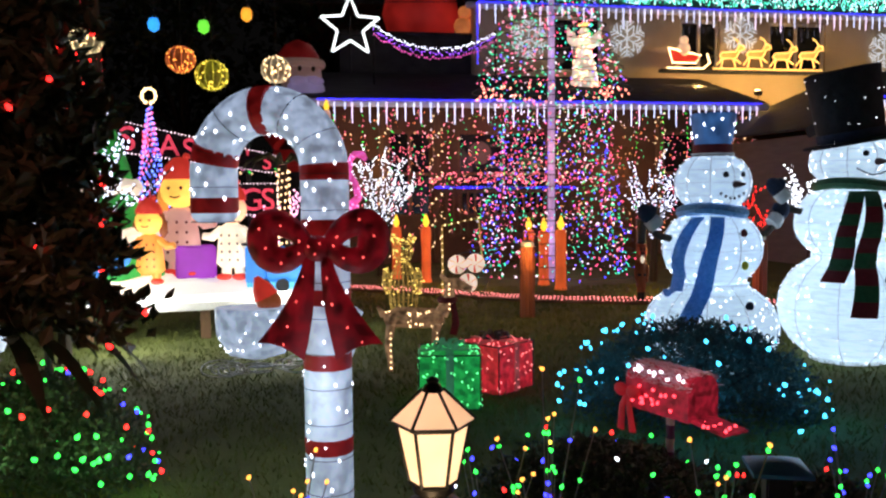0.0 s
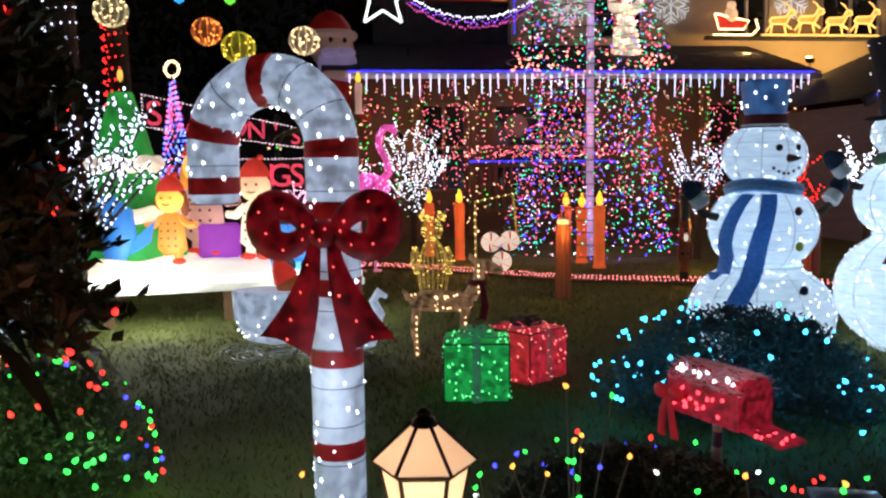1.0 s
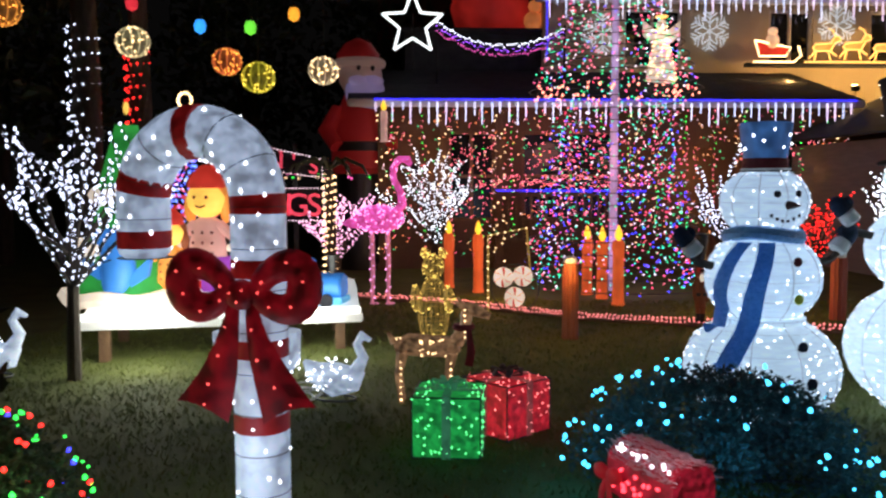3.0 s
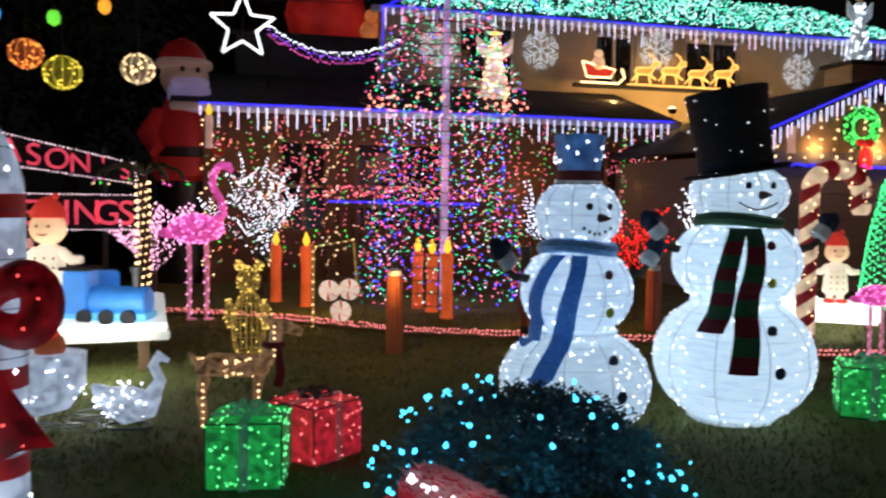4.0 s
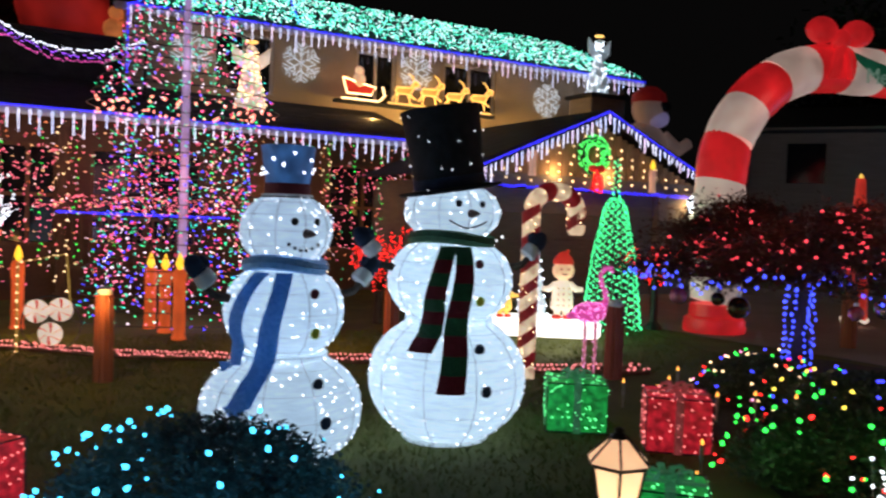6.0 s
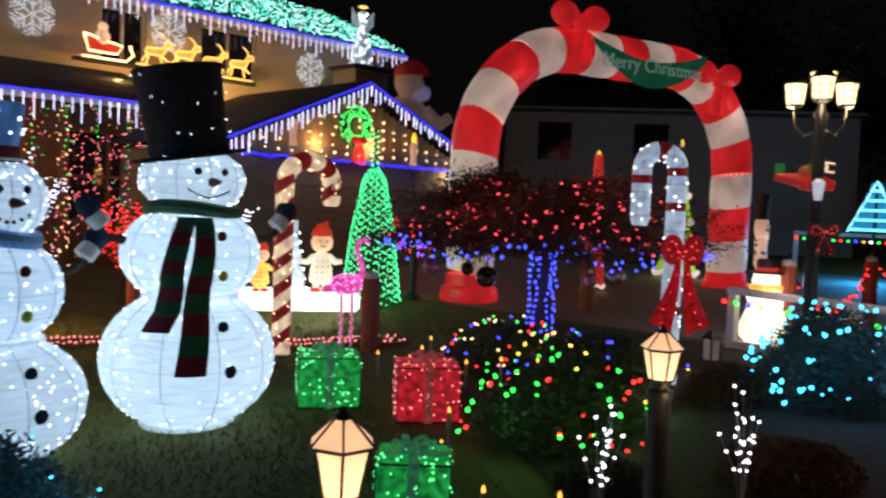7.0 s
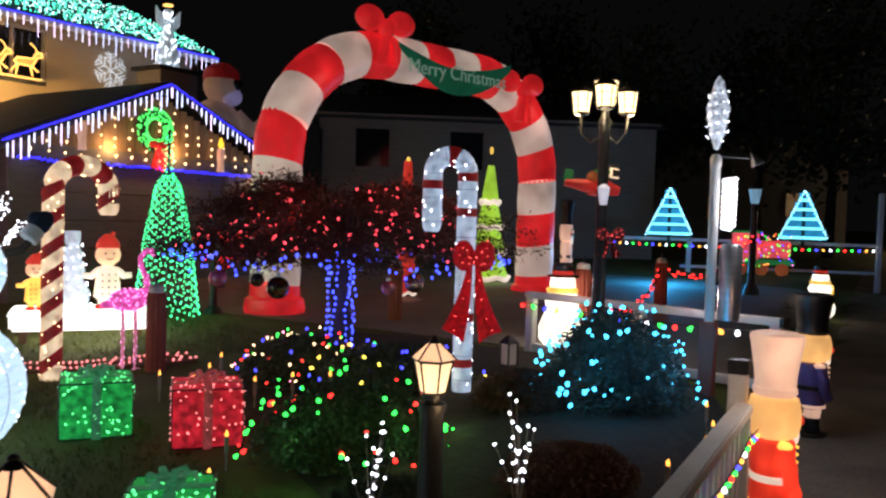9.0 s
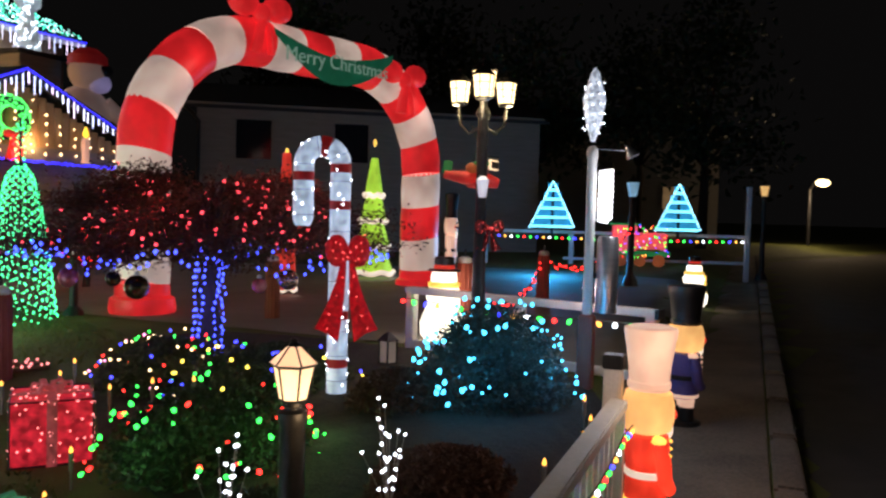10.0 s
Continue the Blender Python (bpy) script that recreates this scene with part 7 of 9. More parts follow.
B_GREENL = bulb_mat("bulb_spring_green", (0.05, 0.95, 0.32), 2.6)
make_green_tree()


def make_globe_lamp(x, y, h):
    t = thing("globe_lamp", "short black post lamp with a pale globe", "lamp", on(x, y))
    part("post", lathe(bmesh.new(), [(0.12, 0), (0.11, 0.04), (0.05, 0.1), (0.04, h - 0.1), (0.06, h - 0.06)], 14), BLACKMETAL, t)
    part("globe", ball(bmesh.new(), 0.06, 0, 0, h), LAMPGLASS, t, "softly lit globe")


make_globe_lamp(6.38, 10.72, 0.74)
make_cone_tree("glowing lime green inflated tree beyond the drive", on(11.95, 12.0), 2.35, 0.36, 4, [G_LIME], G_CREAM)
make_cone_tree("small glowing red gnome cone beyond the maple", on(9.3, 10.8), 2.0, 0.16, 1, [G_RED], G_CREAM)


# ---- far fence across the street end of the drive ----
def make_far_fence():
    t = thing("far_fence", "white far fence with coloured bulbs along its rail", "fence")
    a, b = Vector((16.4, 13.3)), Vector((20.2, 9.0))
    ang = math.degrees(math.atan2(b.y - a.y, b.x - a.x))
    mid, length = (a + b) / 2, (b - a).length
    part("top_rail", box(bmesh.new(), length, 0.1, 0.07, mid.x, mid.y, 1.2, ang, 0.01), WHITEPAINT, t, smooth=False)
    part("lower_rail", box(bmesh.new(), length * 0.7, 0.08, 0.06, *(a.lerp(b, 0.65)), 0.62, ang, 0.01), WHITEPAINT, t, smooth=False)
    for f in (0.0, 0.33, 0.68, 1.0):
        p = a.lerp(b, f)
        g = gnd(p.x, p.y)
        hh = 2.3 if f == 1.0 else 1.25
        part("post", box(bmesh.new(), 0.1, 0.1, hh - g + 0.1, p.x, p.y, (hh + g - 0.1) / 2, ang, 0.008), WHITEPAINT, t, smooth=False)
    rail_bulbs(t, a + Vector((-0.06, -0.06)), b + Vector((-0.06, -0.06)), 1.12, 0.14, 0.026)
    return a, b


fa, fb = make_far_fence()


def make_blue_tree(x, y, z):
    t = thing("blue_light_tree", "flat tree frame of bright blue light bars on the far fence", "light tree", pose(x, y, z, 0, 0, -48), "blue tree frames")
    part("stem", box(bmesh.new(), 0.06, 0.04, 1.1, 0, 0.02, 0.45), WIRE, t)
    for k in range(5):
        w = 0.92 * (1 - k / 5.4)
        part("light_bar", box(bmesh.new(), w, 0.03, 0.055, 0, 0, 0.08 + 0.2 * k, bevel=0.01), BLUEBAR, t)
        part("mesh_panel", box(bmesh.new(), w * 0.9, 0.015, 0.13, 0, 0.01, 0.17 + 0.2 * k), BLUEPANEL, t)
    string("bulb_string", along([(-0.5, -0.02, 0.05), (0, -0.02, 1.08), (0.5, -0.02, 0.05)], 0.07), 0.024, B_ICEBLUE, t, "ice blue bulbs along the edges")


BLUEBAR, BLUEPANEL = lit("blue_bar", (0.2, 0.85, 1.0), 1.6, None, 0.2, 5), lit("blue_panel", (0.03, 0.35, 0.6), 0.5, None, 0.3, 6)
B_ICEBLUE = bulb_mat("bulb_iceblue", (0.3, 0.8, 1.0), 3)
p_ = fa.lerp(fb, 0.24)
make_blue_tree(p_.x, p_.y - 0.1, 1.24)
p_ = fa.lerp(fb, 0.72)
make_blue_tree(p_.x, p_.y - 0.1, 1.24)


def make_far_train():
    p = fa.lerp(fb, 0.56)
    t = thing("light_train", "red glowing toy train frame by the far fence", "toy train", pose(p.x - 0.45, p.y - 0.45, gnd(p.x, p.y), 0, 0, -48))
    part("cab", box(bmesh.new(), 0.5, 0.3, 0.55, -0.3, 0, 0.6, bevel=0.02), G_TRAIN, t)
    part("boiler", lathe(bmesh.new(), [(0.05, 0), (0.18, 0), (0.18, 0.6), (0.1, 0.63)], 14, pose(-0.05, 0, 0.55, 0, 90, 0)), G_TRAIN, t)
    part("chassis", box(bmesh.new(), 1.2, 0.3, 0.1, 0.05, 0, 0.28, bevel=0.01), G_GREEN, t)
    part("roof", box(bmesh.new(), 0.6, 0.36, 0.04, -0.3, 0, 0.9), G_GREEN, t)
    for q in (-0.4, 0.0, 0.4):
        part("wheel", lathe(bmesh.new(), [(0.02, -0.03), (0.13, -0.03), (0.13, 0.03), (0.02, 0.03)], 16, pose(q, -0.16, 0.14, 90, 0, 0)), G_BROWN, t)
    string("bulb_string", [(rnd.uniform(-0.55, 0.6), -0.2, rnd.uniform(0.2, 0.9)) for _ in range(90)], 0.018, B_MULTI, t)


G_TRAIN = glow("glow_train", (0.9, 0.1, 0.12), 0.55)
make_far_train()
t = thing("red_light_garland", "drooping dark cord with red bulbs along the drive", "garland")
gl = sag((8.6, 6.75, 1.05), (11.4, 7.9, 0.95), 0.5, 20) + sag((11.4, 7.9, 0.95), (14.4, 8.4, 1.4), 0.35, 20)
part("cord", tube(bmesh.new(), gl, 0.012, 6), BLACKCLOTH, t)
bulbs([(p.x, p.y + rnd.uniform(-0.03, 0.03), p.z + rnd.uniform(-0.03, 0.03)) for p in along(gl, 0.09)], 0.016, B_RED, t)
make_post("timber bollard holding the red garland", 8.6, 6.75, 0.75, POSTRED)
make_post("timber bollard holding the red garland", 11.4, 7.9, 0.65, POSTRED)


def make_post_lantern(x, y, h, glowing):
    t = thing("post_lantern", "black lamp post with a small frosted lantern", "street lamp", on(x, y), "far lamp posts")
    part("post", lathe(bmesh.new(), [(0.14, 0), (0.12, 0.1), (0.06, 0.2), (0.05, h - 0.3), (0.03, h - 0.28)], 12), BLACKMETAL, t)
    part("glass", lathe(bmesh.new(), [(0.06, h - 0.28), (0.1, h - 0.06), (0.09, h - 0.05)], 6), glowing, t)
    part("hood", lathe(bmesh.new(), [(0.12, h - 0.05), (0.04, h + 0.03), (0.01, h + 0.08)], 6), BLACKMETAL, t)


make_post_lantern(14.4, 8.4, 1.75, glow("glow_ice", (0.3, 0.6, 0.8), 0.4))
make_post_lantern(21.0, 9.0, 2.2, glow("glow_dim_amber", (1, 0.6, 0.2), 0.5))
lamp("blue_flood", 14.6, 10.3, 0.95, (0.03, 0.45, 1.0), 90, 0.15)


# ---- neighbour's house, distant lamps and dark trees ----
def make_neighbour():
    m = pose(13.2, 20.3, 0, 0, 0, -35)
    t = thing("neighbour_house", "pale single-storey neighbouring house in the dark", "house", m)
    part("wall", box(bmesh.new(), 0.9, 0.2, 4.1, 0.45, 0, 2.05), NEIGH, t, smooth=False)
    bm = bmesh.new()
    for a, b in ((1.9, 3.4), (4.4, 9.0)):
        box(bm, b - a, 0.2, 4.1, (a + b) / 2, 0, 2.05)
    for a, b in ((0.9, 1.9), (3.4, 4.4)):
        box(bm, b - a, 0.2, 2.8, (a + b) / 2, 0, 1.4)
        box(bm, b - a, 0.2, 0.3, (a + b) / 2, 0, 3.95)
    pieces("wall", bm, NEIGH, t)
    for a, b in ((0.9, 1.9), (3.4, 4.4)):
        w = part("window", box(bmesh.new(), b - a, 0.03, 1.0, (a + b) / 2, 0.06, 3.3), GLASS_DARK, t)
        bm = bmesh.new()
        for x in (a + 0.03, b - 0.03):
            box(bm, 0.06, 0.07, 1.0, x, -0.02, 3.3)
        pieces("frame", bm, NEIGH, w)
    bm = bmesh.new()
    box(bm, 9.6, 2.6, 0.08, 4.4, 0.9, 4.5, 0, 0, 20)
    part("roof", bm, ROOFING, t, smooth=False)
    part("downpipe", tube(bmesh.new(), [(-0.3, -0.2, 4.05), (-0.1, -0.2, 3.9), (0.05, -0.16, 3.7), (0.05, -0.16, 0.2)], 0.045, 8), BLACKMETAL, t)
    part("gutter", box(bmesh.new(), 9.4, 0.14, 0.12, 4.4, -0.2, 4.12, bevel=0.02), NEIGH, t)


NEIGH = surface("pale_weatherboard", (0.24, 0.215, 0.185), (0.34, 0.30, 0.26), 0.8, 0, 2, 0.2, 30, (1, 1, 7))
make_neighbour()
# Added fill without a fixture, lightening the neighbour's wall.
lamp("neighbour_wall_fill", 12.5, 17.0, 1.2, (1, 0.75, 0.5), 3, 0.2)


def make_dark_tree(x, y, h, w, seed):
    t = thing("background_tree", "dark leafy tree against the night sky", "tree", on(x, y), "dark background trees")
    rr = random.Random(seed)
    part("trunk", tube(bmesh.new(), [(0, 0, 0), (0.1, 0, h * 0.3), (0, 0.1, h * 0.55)], [0.2, 0.15, 0.08], 8), BARK, t)
    pts = []
    for k in range(12):
        a, z = k * 2.4, h * rr.uniform(0.4, 0.95)
        q = w * rr.uniform(0.4, 0.9) * (1.2 - z / h)
        e = Vector((q * math.cos(a), q * math.sin(a), z))
        part("limb", tube(bmesh.new(), [(0, 0, h * 0.35), e * 0.5 + Vector((0, 0, h * 0.2)), e], [0.07, 0.04, 0.015], 5), BARK, t)
        for _ in range(160):
            pts.append((rr.gauss(e.x, w * 0.22), rr.gauss(e.y, w * 0.22), rr.gauss(e.z, h * 0.09)))
    leaf_cloud("crown", pts, 0.35, LEAF, t, seed, "dark leaves")


for k, (x, y, h, w) in enumerate(((-9, 19, 8, 3), (-6.5, 22, 9, 3), (-12, 14, 7, 3), (24, 18, 7, 3), (29, 14.5, 8, 3.2), (34, 20, 9, 4), (19, 24, 8, 3), (27, 25, 9, 4), (-9.5, 9, 6, 2.2))):
    make_dark_tree(x, y, h, w, 70 + k)


def make_street_light(x, y, h, watts):
    t = thing("distant_street_light", "distant street light glowing warm", "street light", on(x, y))
    part("mast", tube(bmesh.new(), [(0, 0, 0), (0, 0, h - 0.3), (-0.3, -0.3, h), (-0.9, -0.8, h)], [0.09, 0.07, 0.05, 0.05], 8), BLACKMETAL, t)
    part("lamp_head", ball(bmesh.new(), 0.28, -1.0, -0.9, h - 0.05, 1.6, 1, 0.6), LAMPHOT2, t)
    lamp("street_light_lamp", x - 1.0, y - 0.9, h - 0.4, (1, 0.72, 0.4), watts, 0.3)


LAMPHOT2 = lit("sodium_head", (1, 0.75, 0.35), 4, None, 0.1, 3)
make_street_light(41.5, 15.5, 3.2, 220)
t = thing("far_house", "far dark house with a few lit windows", "house", pose(33, 22, 0.5, 0, 0, -40))
part("wall", box(bmesh.new(), 12, 0.3, 5, 0, 0, 2.5), NEIGH, t, smooth=False)
part("roof", box(bmesh.new(), 13, 3, 0.15, 0, 1.2, 5.4, 0, 0, 25), ROOFING, t, smooth=False)
for dx, dz in ((-4.5, 1.6), (-3.2, 1.6), (0.5, 1.2), (3.8, 1.4)):
    part("lit_window", box(bmesh.new(), 0.7, 0.08, 1.0, dx, -0.14, dz + 0.6, bevel=0.02), glow("glow_window", (0.8, 0.5, 0.22), 0.12), t, "dimly lit window")


# ---- decorations on the house ----
def make_star():
    t = thing("roof_star", "large white five-point star outline on the porch roof", "star", on_house(0.72, 1.45, 4.74))
    pts = []
    for k in range(11):
        r = 0.62 if k % 2 == 0 else 0.27
        a = math.pi / 2 + k * math.pi / 5
        pts.append((r * math.cos(a), 0, r * math.sin(a)))
    for a, b in zip(pts, pts[1:]):
        part("light_bar", tube(bmesh.new(), [a, b], 0.025, 8), STARWHITE, t)
    part("stand", tube(bmesh.new(), [(0, 0.03, -0.9), (0, 0.03, 0.2)], 0.02, 6), BLACKMETAL, t)


STARWHITE = lit("star_tube", (0.9, 1.0, 0.95), 1.8, None, 0.15, 5)
make_star()


def make_snowflake(s, z, r=0.41, d=2.84):
    t = thing("snowflake_light", "white rope-light snowflake on the upper wall", "snowflake", on_house(s, d, z), "snowflakes on the wall")
    bm = bmesh.new()
    line = []
    for k in range(6):
        m = pose(0, 0, 0, 0, 60 * k, 0)
        line += along([m @ Vector((0, 0, 0)), m @ Vector((0, 0, r))], 0.07)
        tube(bm, [m @ Vector((0, 0, 0)), m @ Vector((0, 0, r))], 0.012, 5)
        for f, q in ((0.4, 0.16), (0.65, 0.16), (0.85, 0.1)):
            for sd in (-1, 1):
                a, b = m @ Vector((0, 0, r * f)), m @ Vector((sd * q, 0, r * f + q * 0.8))
                tube(bm, [a, b], 0.012, 5)
                line += along([a, b], 0.07)
    part("frame", bm, STARWHITE2, t)
    string("bulb_string", line, 0.0125, B_WHITE, t)


STARWHITE2 = lit("snowflake_tube", (0.8, 0.92, 1.0), 0.45, None, 0.2, 5)
for s_, z_ in ((4.87, 4.85), (7.24, 4.92), (10.1, 5.06), (13.98, 4.78)):
    make_snowflake(s_, z_)


def make_sleigh():
    t = thing("sleigh_light", "red rope-light sleigh on the upper wall", "sleigh", on_house(8.05, 2.45, 4.2))
    outline = [(0.02, 0.45), (0.12, 0.12), (0.7, 0.12), (0.82, 0.3), (0.6, 0.34), (0.4, 0.36), (0.2, 0.42), (0.02, 0.45)]
    part("sleigh_body", board_cutout(bmesh.new(), outline[:-1], 0.05), G_RED, t)
    part("outline", tube(bmesh.new(), [(x, -0.04, z) for x, z in outline], 0.02, 6), B_WARM, t)
    part("runner", tube(bmesh.new(), [(0, -0.03, 0.0), (0.9, -0.03, 0.0), (1.05, -0.03, 0.14), (0.98, -0.03, 0.34)], 0.02, 6), B_WARM, t)
    bm = bmesh.new()
    ball(bm, 0.15, 0.42, 0, 0.44, 1, 0.6, 1.1)
    ball(bm, 0.1, 0.42, 0, 0.64)
    part("driver_shape", bm, G_SKIN, t, "plain rounded figure in the sleigh")
    for k in range(4):
        d = thing("reindeer_light", "amber rope-light reindeer on the upper wall", "reindeer", on_house(9.35 + 0.68 * k, 2.45, 4.2 + 0.03 * (k % 2)), "reindeer lights")
        body = [(0.0, 0.3), (0.06, 0.24), (0.4, 0.24), (0.5, 0.42), (0.62, 0.46), (0.6, 0.54), (0.5, 0.56), (0.4, 0.4), (0.06, 0.38)]
        part("body_panel", board_cutout(bmesh.new(), body, 0.04), G_GOLD, d)
        part("outline", tube(bmesh.new(), [(x, -0.03, z) for x, z in body + body[:1]], 0.018, 6), B_AMBERW, d)
        for a, b in (((0.08, 0.25), (-0.06, 0.08)), ((0.1, 0.25), (0.05, 0.02)), ((0.38, 0.25), (0.55, 0.14)), ((0.36, 0.25), (0.42, 0.03))):
            part("leg", tube(bmesh.new(), [(a[0], 0, a[1]), (b[0], 0, b[1])], 0.018, 6), B_AMBERW, d)
        part("antlers", tube(bmesh.new(), [(0.52, 0, 0.56), (0.46, 0, 0.66), (0.36, 0, 0.72)], 0.014, 6), B_AMBERW, d)
    r = thing("rope_light_base", "amber rope light strip under the reindeer", "rope light", on_house(9.2, 2.45, 4.2))
    part("strip", tube(bmesh.new(), [(0, 0, 0), (2.8, 0, 0)], 0.028, 6), B_AMBERW, r)
    part("board", box(bmesh.new(), 4.2, 0.16, 0.08, 0.8, 0.04, -0.06), ROOFING, r)


G_GOLD, B_AMBERW = glow("glow_gold", (1, 0.55, 0.12), 0.6), bulb_mat("rope_amber", (1, 0.58, 0.14), 1.7)
make_sleigh()
for s_, d_, z_, w_ in ((8.6, 1.95, 3.7, 26), (10.0, 1.95, 3.7, 44), (11.3, 1.95, 3.7, 44), (13.0, 2.0, 3.65, 14)):
    f_ = thing("flood_lamp", "small warm floodlight aimed up the wall", "floodlight", on_house(s_, d_ - 0.1, z_ - 0.12), "wall floodlights")
    part("housing", box(bmesh.new(), 0.16, 0.1, 0.1, 0, 0, 0, bevel=0.01, rx=30), BLACKMETAL, f_)
    part("lens", box(bmesh.new(), 0.12, 0.06, 0.02, 0, 0.03, 0.06, rx=30), LAMPHOT, f_)
    part("bracket", tube(bmesh.new(), [(0, 0, -0.05), (0, 0, -0.16)], 0.012, 6), BLACKMETAL, f_)
    o_ = lamp("flood_lamp_light", 0, 0, 0, (1, 0.58, 0.16), w_, 0.05)
    o_.matrix_basis = on_house(s_, d_, z_ + 0.06)

# garland from the star to the upper roof
t = thing("roof_garland", "drooping garland of purple, white and red bulbs", "garland", HOUSE)
for off, mat in ((0.0, bulb_mat("bulb_violet", (0.35, 0.1, 1), 2.5)), (0.09, B_WHITE), (-0.09, bulb_mat("bulb_plum", (0.8, 0.1, 0.4), 1.6))):
    ln = sag((1.2, 1.45, 4.7 + off), (3.75, 1.5, 4.62 + off), 0.42, 20)
    string("bulb_string", [(p.x, p.y + rnd.uniform(-0.04, 0.04), p.z + rnd.uniform(-0.03, 0.03)) for p in along(ln, 0.06)], 0.018, mat, t)
part("cord", tube(bmesh.new(), sag((1.2, 1.47, 4.7), (3.75, 1.52, 4.62), 0.42, 20), 0.02, 6), BLACKCLOTH, t)
for q in (1.2, 3.75):
    part("pole", tube(bmesh.new(), [(q, 1.5, 3.5), (q, 1.5, 4.75)], 0.02, 6), BLACKMETAL, t)


# left wing roof behind the porch
t = thing("left_wing", "dark low roof wing behind the porch", "roof", HOUSE)
part("wall", box(bmesh.new(), 3.0, 3.6, 1.0, 2.1, 5.0, 4.42), ROOFING, t, smooth=False)
part("roof_edge", box(bmesh.new(), 3.2, 3.8, 0.1, 2.1, 5.0, 4.95, bevel=0.02), ROOFING, t, smooth=False)


def make_big_santa():
    """A plain tall inflated figure: red coat, white beard, cap."""
    t = thing("inflatable_figure", "tall inflated figure in a red coat with a white beard", "inflatable", HOUSE @ pose(-0.3, 0.9, 0, 0, 0, 10))
    part("boots", lathe(bmesh.new(), [(0.5, -0.1), (0.55, 0.2), (0.45, 1.0), (0.48, 1.8)], 18), NUTBLACK, t)
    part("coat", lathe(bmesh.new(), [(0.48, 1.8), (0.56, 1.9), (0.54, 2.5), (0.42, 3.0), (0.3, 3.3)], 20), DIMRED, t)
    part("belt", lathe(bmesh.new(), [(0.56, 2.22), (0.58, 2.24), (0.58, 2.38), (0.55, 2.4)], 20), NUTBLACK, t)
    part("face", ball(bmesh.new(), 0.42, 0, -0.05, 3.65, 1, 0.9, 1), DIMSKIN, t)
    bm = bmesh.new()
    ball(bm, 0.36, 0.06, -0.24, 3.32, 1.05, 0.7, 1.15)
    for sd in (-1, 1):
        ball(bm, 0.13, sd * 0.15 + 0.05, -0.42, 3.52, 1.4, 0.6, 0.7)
    part("beard", bm, DIMLILAC, t, "white beard with lilac light put into its colour and glow")
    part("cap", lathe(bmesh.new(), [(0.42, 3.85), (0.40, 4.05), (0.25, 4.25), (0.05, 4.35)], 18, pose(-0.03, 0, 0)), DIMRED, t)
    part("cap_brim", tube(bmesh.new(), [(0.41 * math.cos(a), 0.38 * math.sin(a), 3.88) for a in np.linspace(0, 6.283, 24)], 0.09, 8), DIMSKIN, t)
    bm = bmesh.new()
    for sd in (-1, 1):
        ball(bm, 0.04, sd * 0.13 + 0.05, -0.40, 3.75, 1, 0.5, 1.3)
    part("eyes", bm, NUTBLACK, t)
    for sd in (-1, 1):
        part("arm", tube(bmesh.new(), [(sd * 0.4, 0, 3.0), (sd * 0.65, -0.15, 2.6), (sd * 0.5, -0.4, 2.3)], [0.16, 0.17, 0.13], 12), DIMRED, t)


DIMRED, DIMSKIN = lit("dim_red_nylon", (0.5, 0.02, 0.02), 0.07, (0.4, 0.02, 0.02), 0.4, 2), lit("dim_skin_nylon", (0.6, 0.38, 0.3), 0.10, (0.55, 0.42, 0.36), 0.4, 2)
# White beard cloth: lilac cast of nearby lights put into colour and glow.
DIMLILAC = lit("lilac_lit_nylon", (0.45, 0.38, 0.75), 0.16, (0.6, 0.55, 0.65), 0.4, 2)
make_big_santa()

t = thing("inflatable_sack", "round red inflated sack on the roof", "inflatable", on_house(2.58, 4.1, 4.98))
part("sack", lathe(bmesh.new(), [(0.5, 0.0), (0.8, 0.2), (0.92, 0.6), (0.8, 1.1), (0.45, 1.4), (0.5, 1.5)], 22), lit("sack_red", (0.7, 0.03, 0.02), 0.22, (0.4, 0.02, 0.02), 0.5, 1.5), t)
for dx, mat in ((-0.25, G_LIME), (0.1, G_YEL), (0.35, G_GREEN)):
    part("gift_top", box(bmesh.new(), 0.3, 0.3, 0.35, dx, 0, 1.55, 20, 0.05), mat, t)
t = thing("inflatable_helper", "small orange inflated figure beside the sack", "inflatable", on_house(3.42, 3.3, 4.98))
bm = bmesh.new()
ball(bm, 0.2, 0, 0, 0.2, 1, 0.8, 1.1)
ball(bm, 0.15, 0.05, 0, 0.52)
tube(bm, [(0.15, 0, 0.3), (0.3, -0.05, 0.42)], 0.06, 8)
part("body", bm, glow("glow_dull_orange", (1, 0.3, 0.08), 0.35), t)


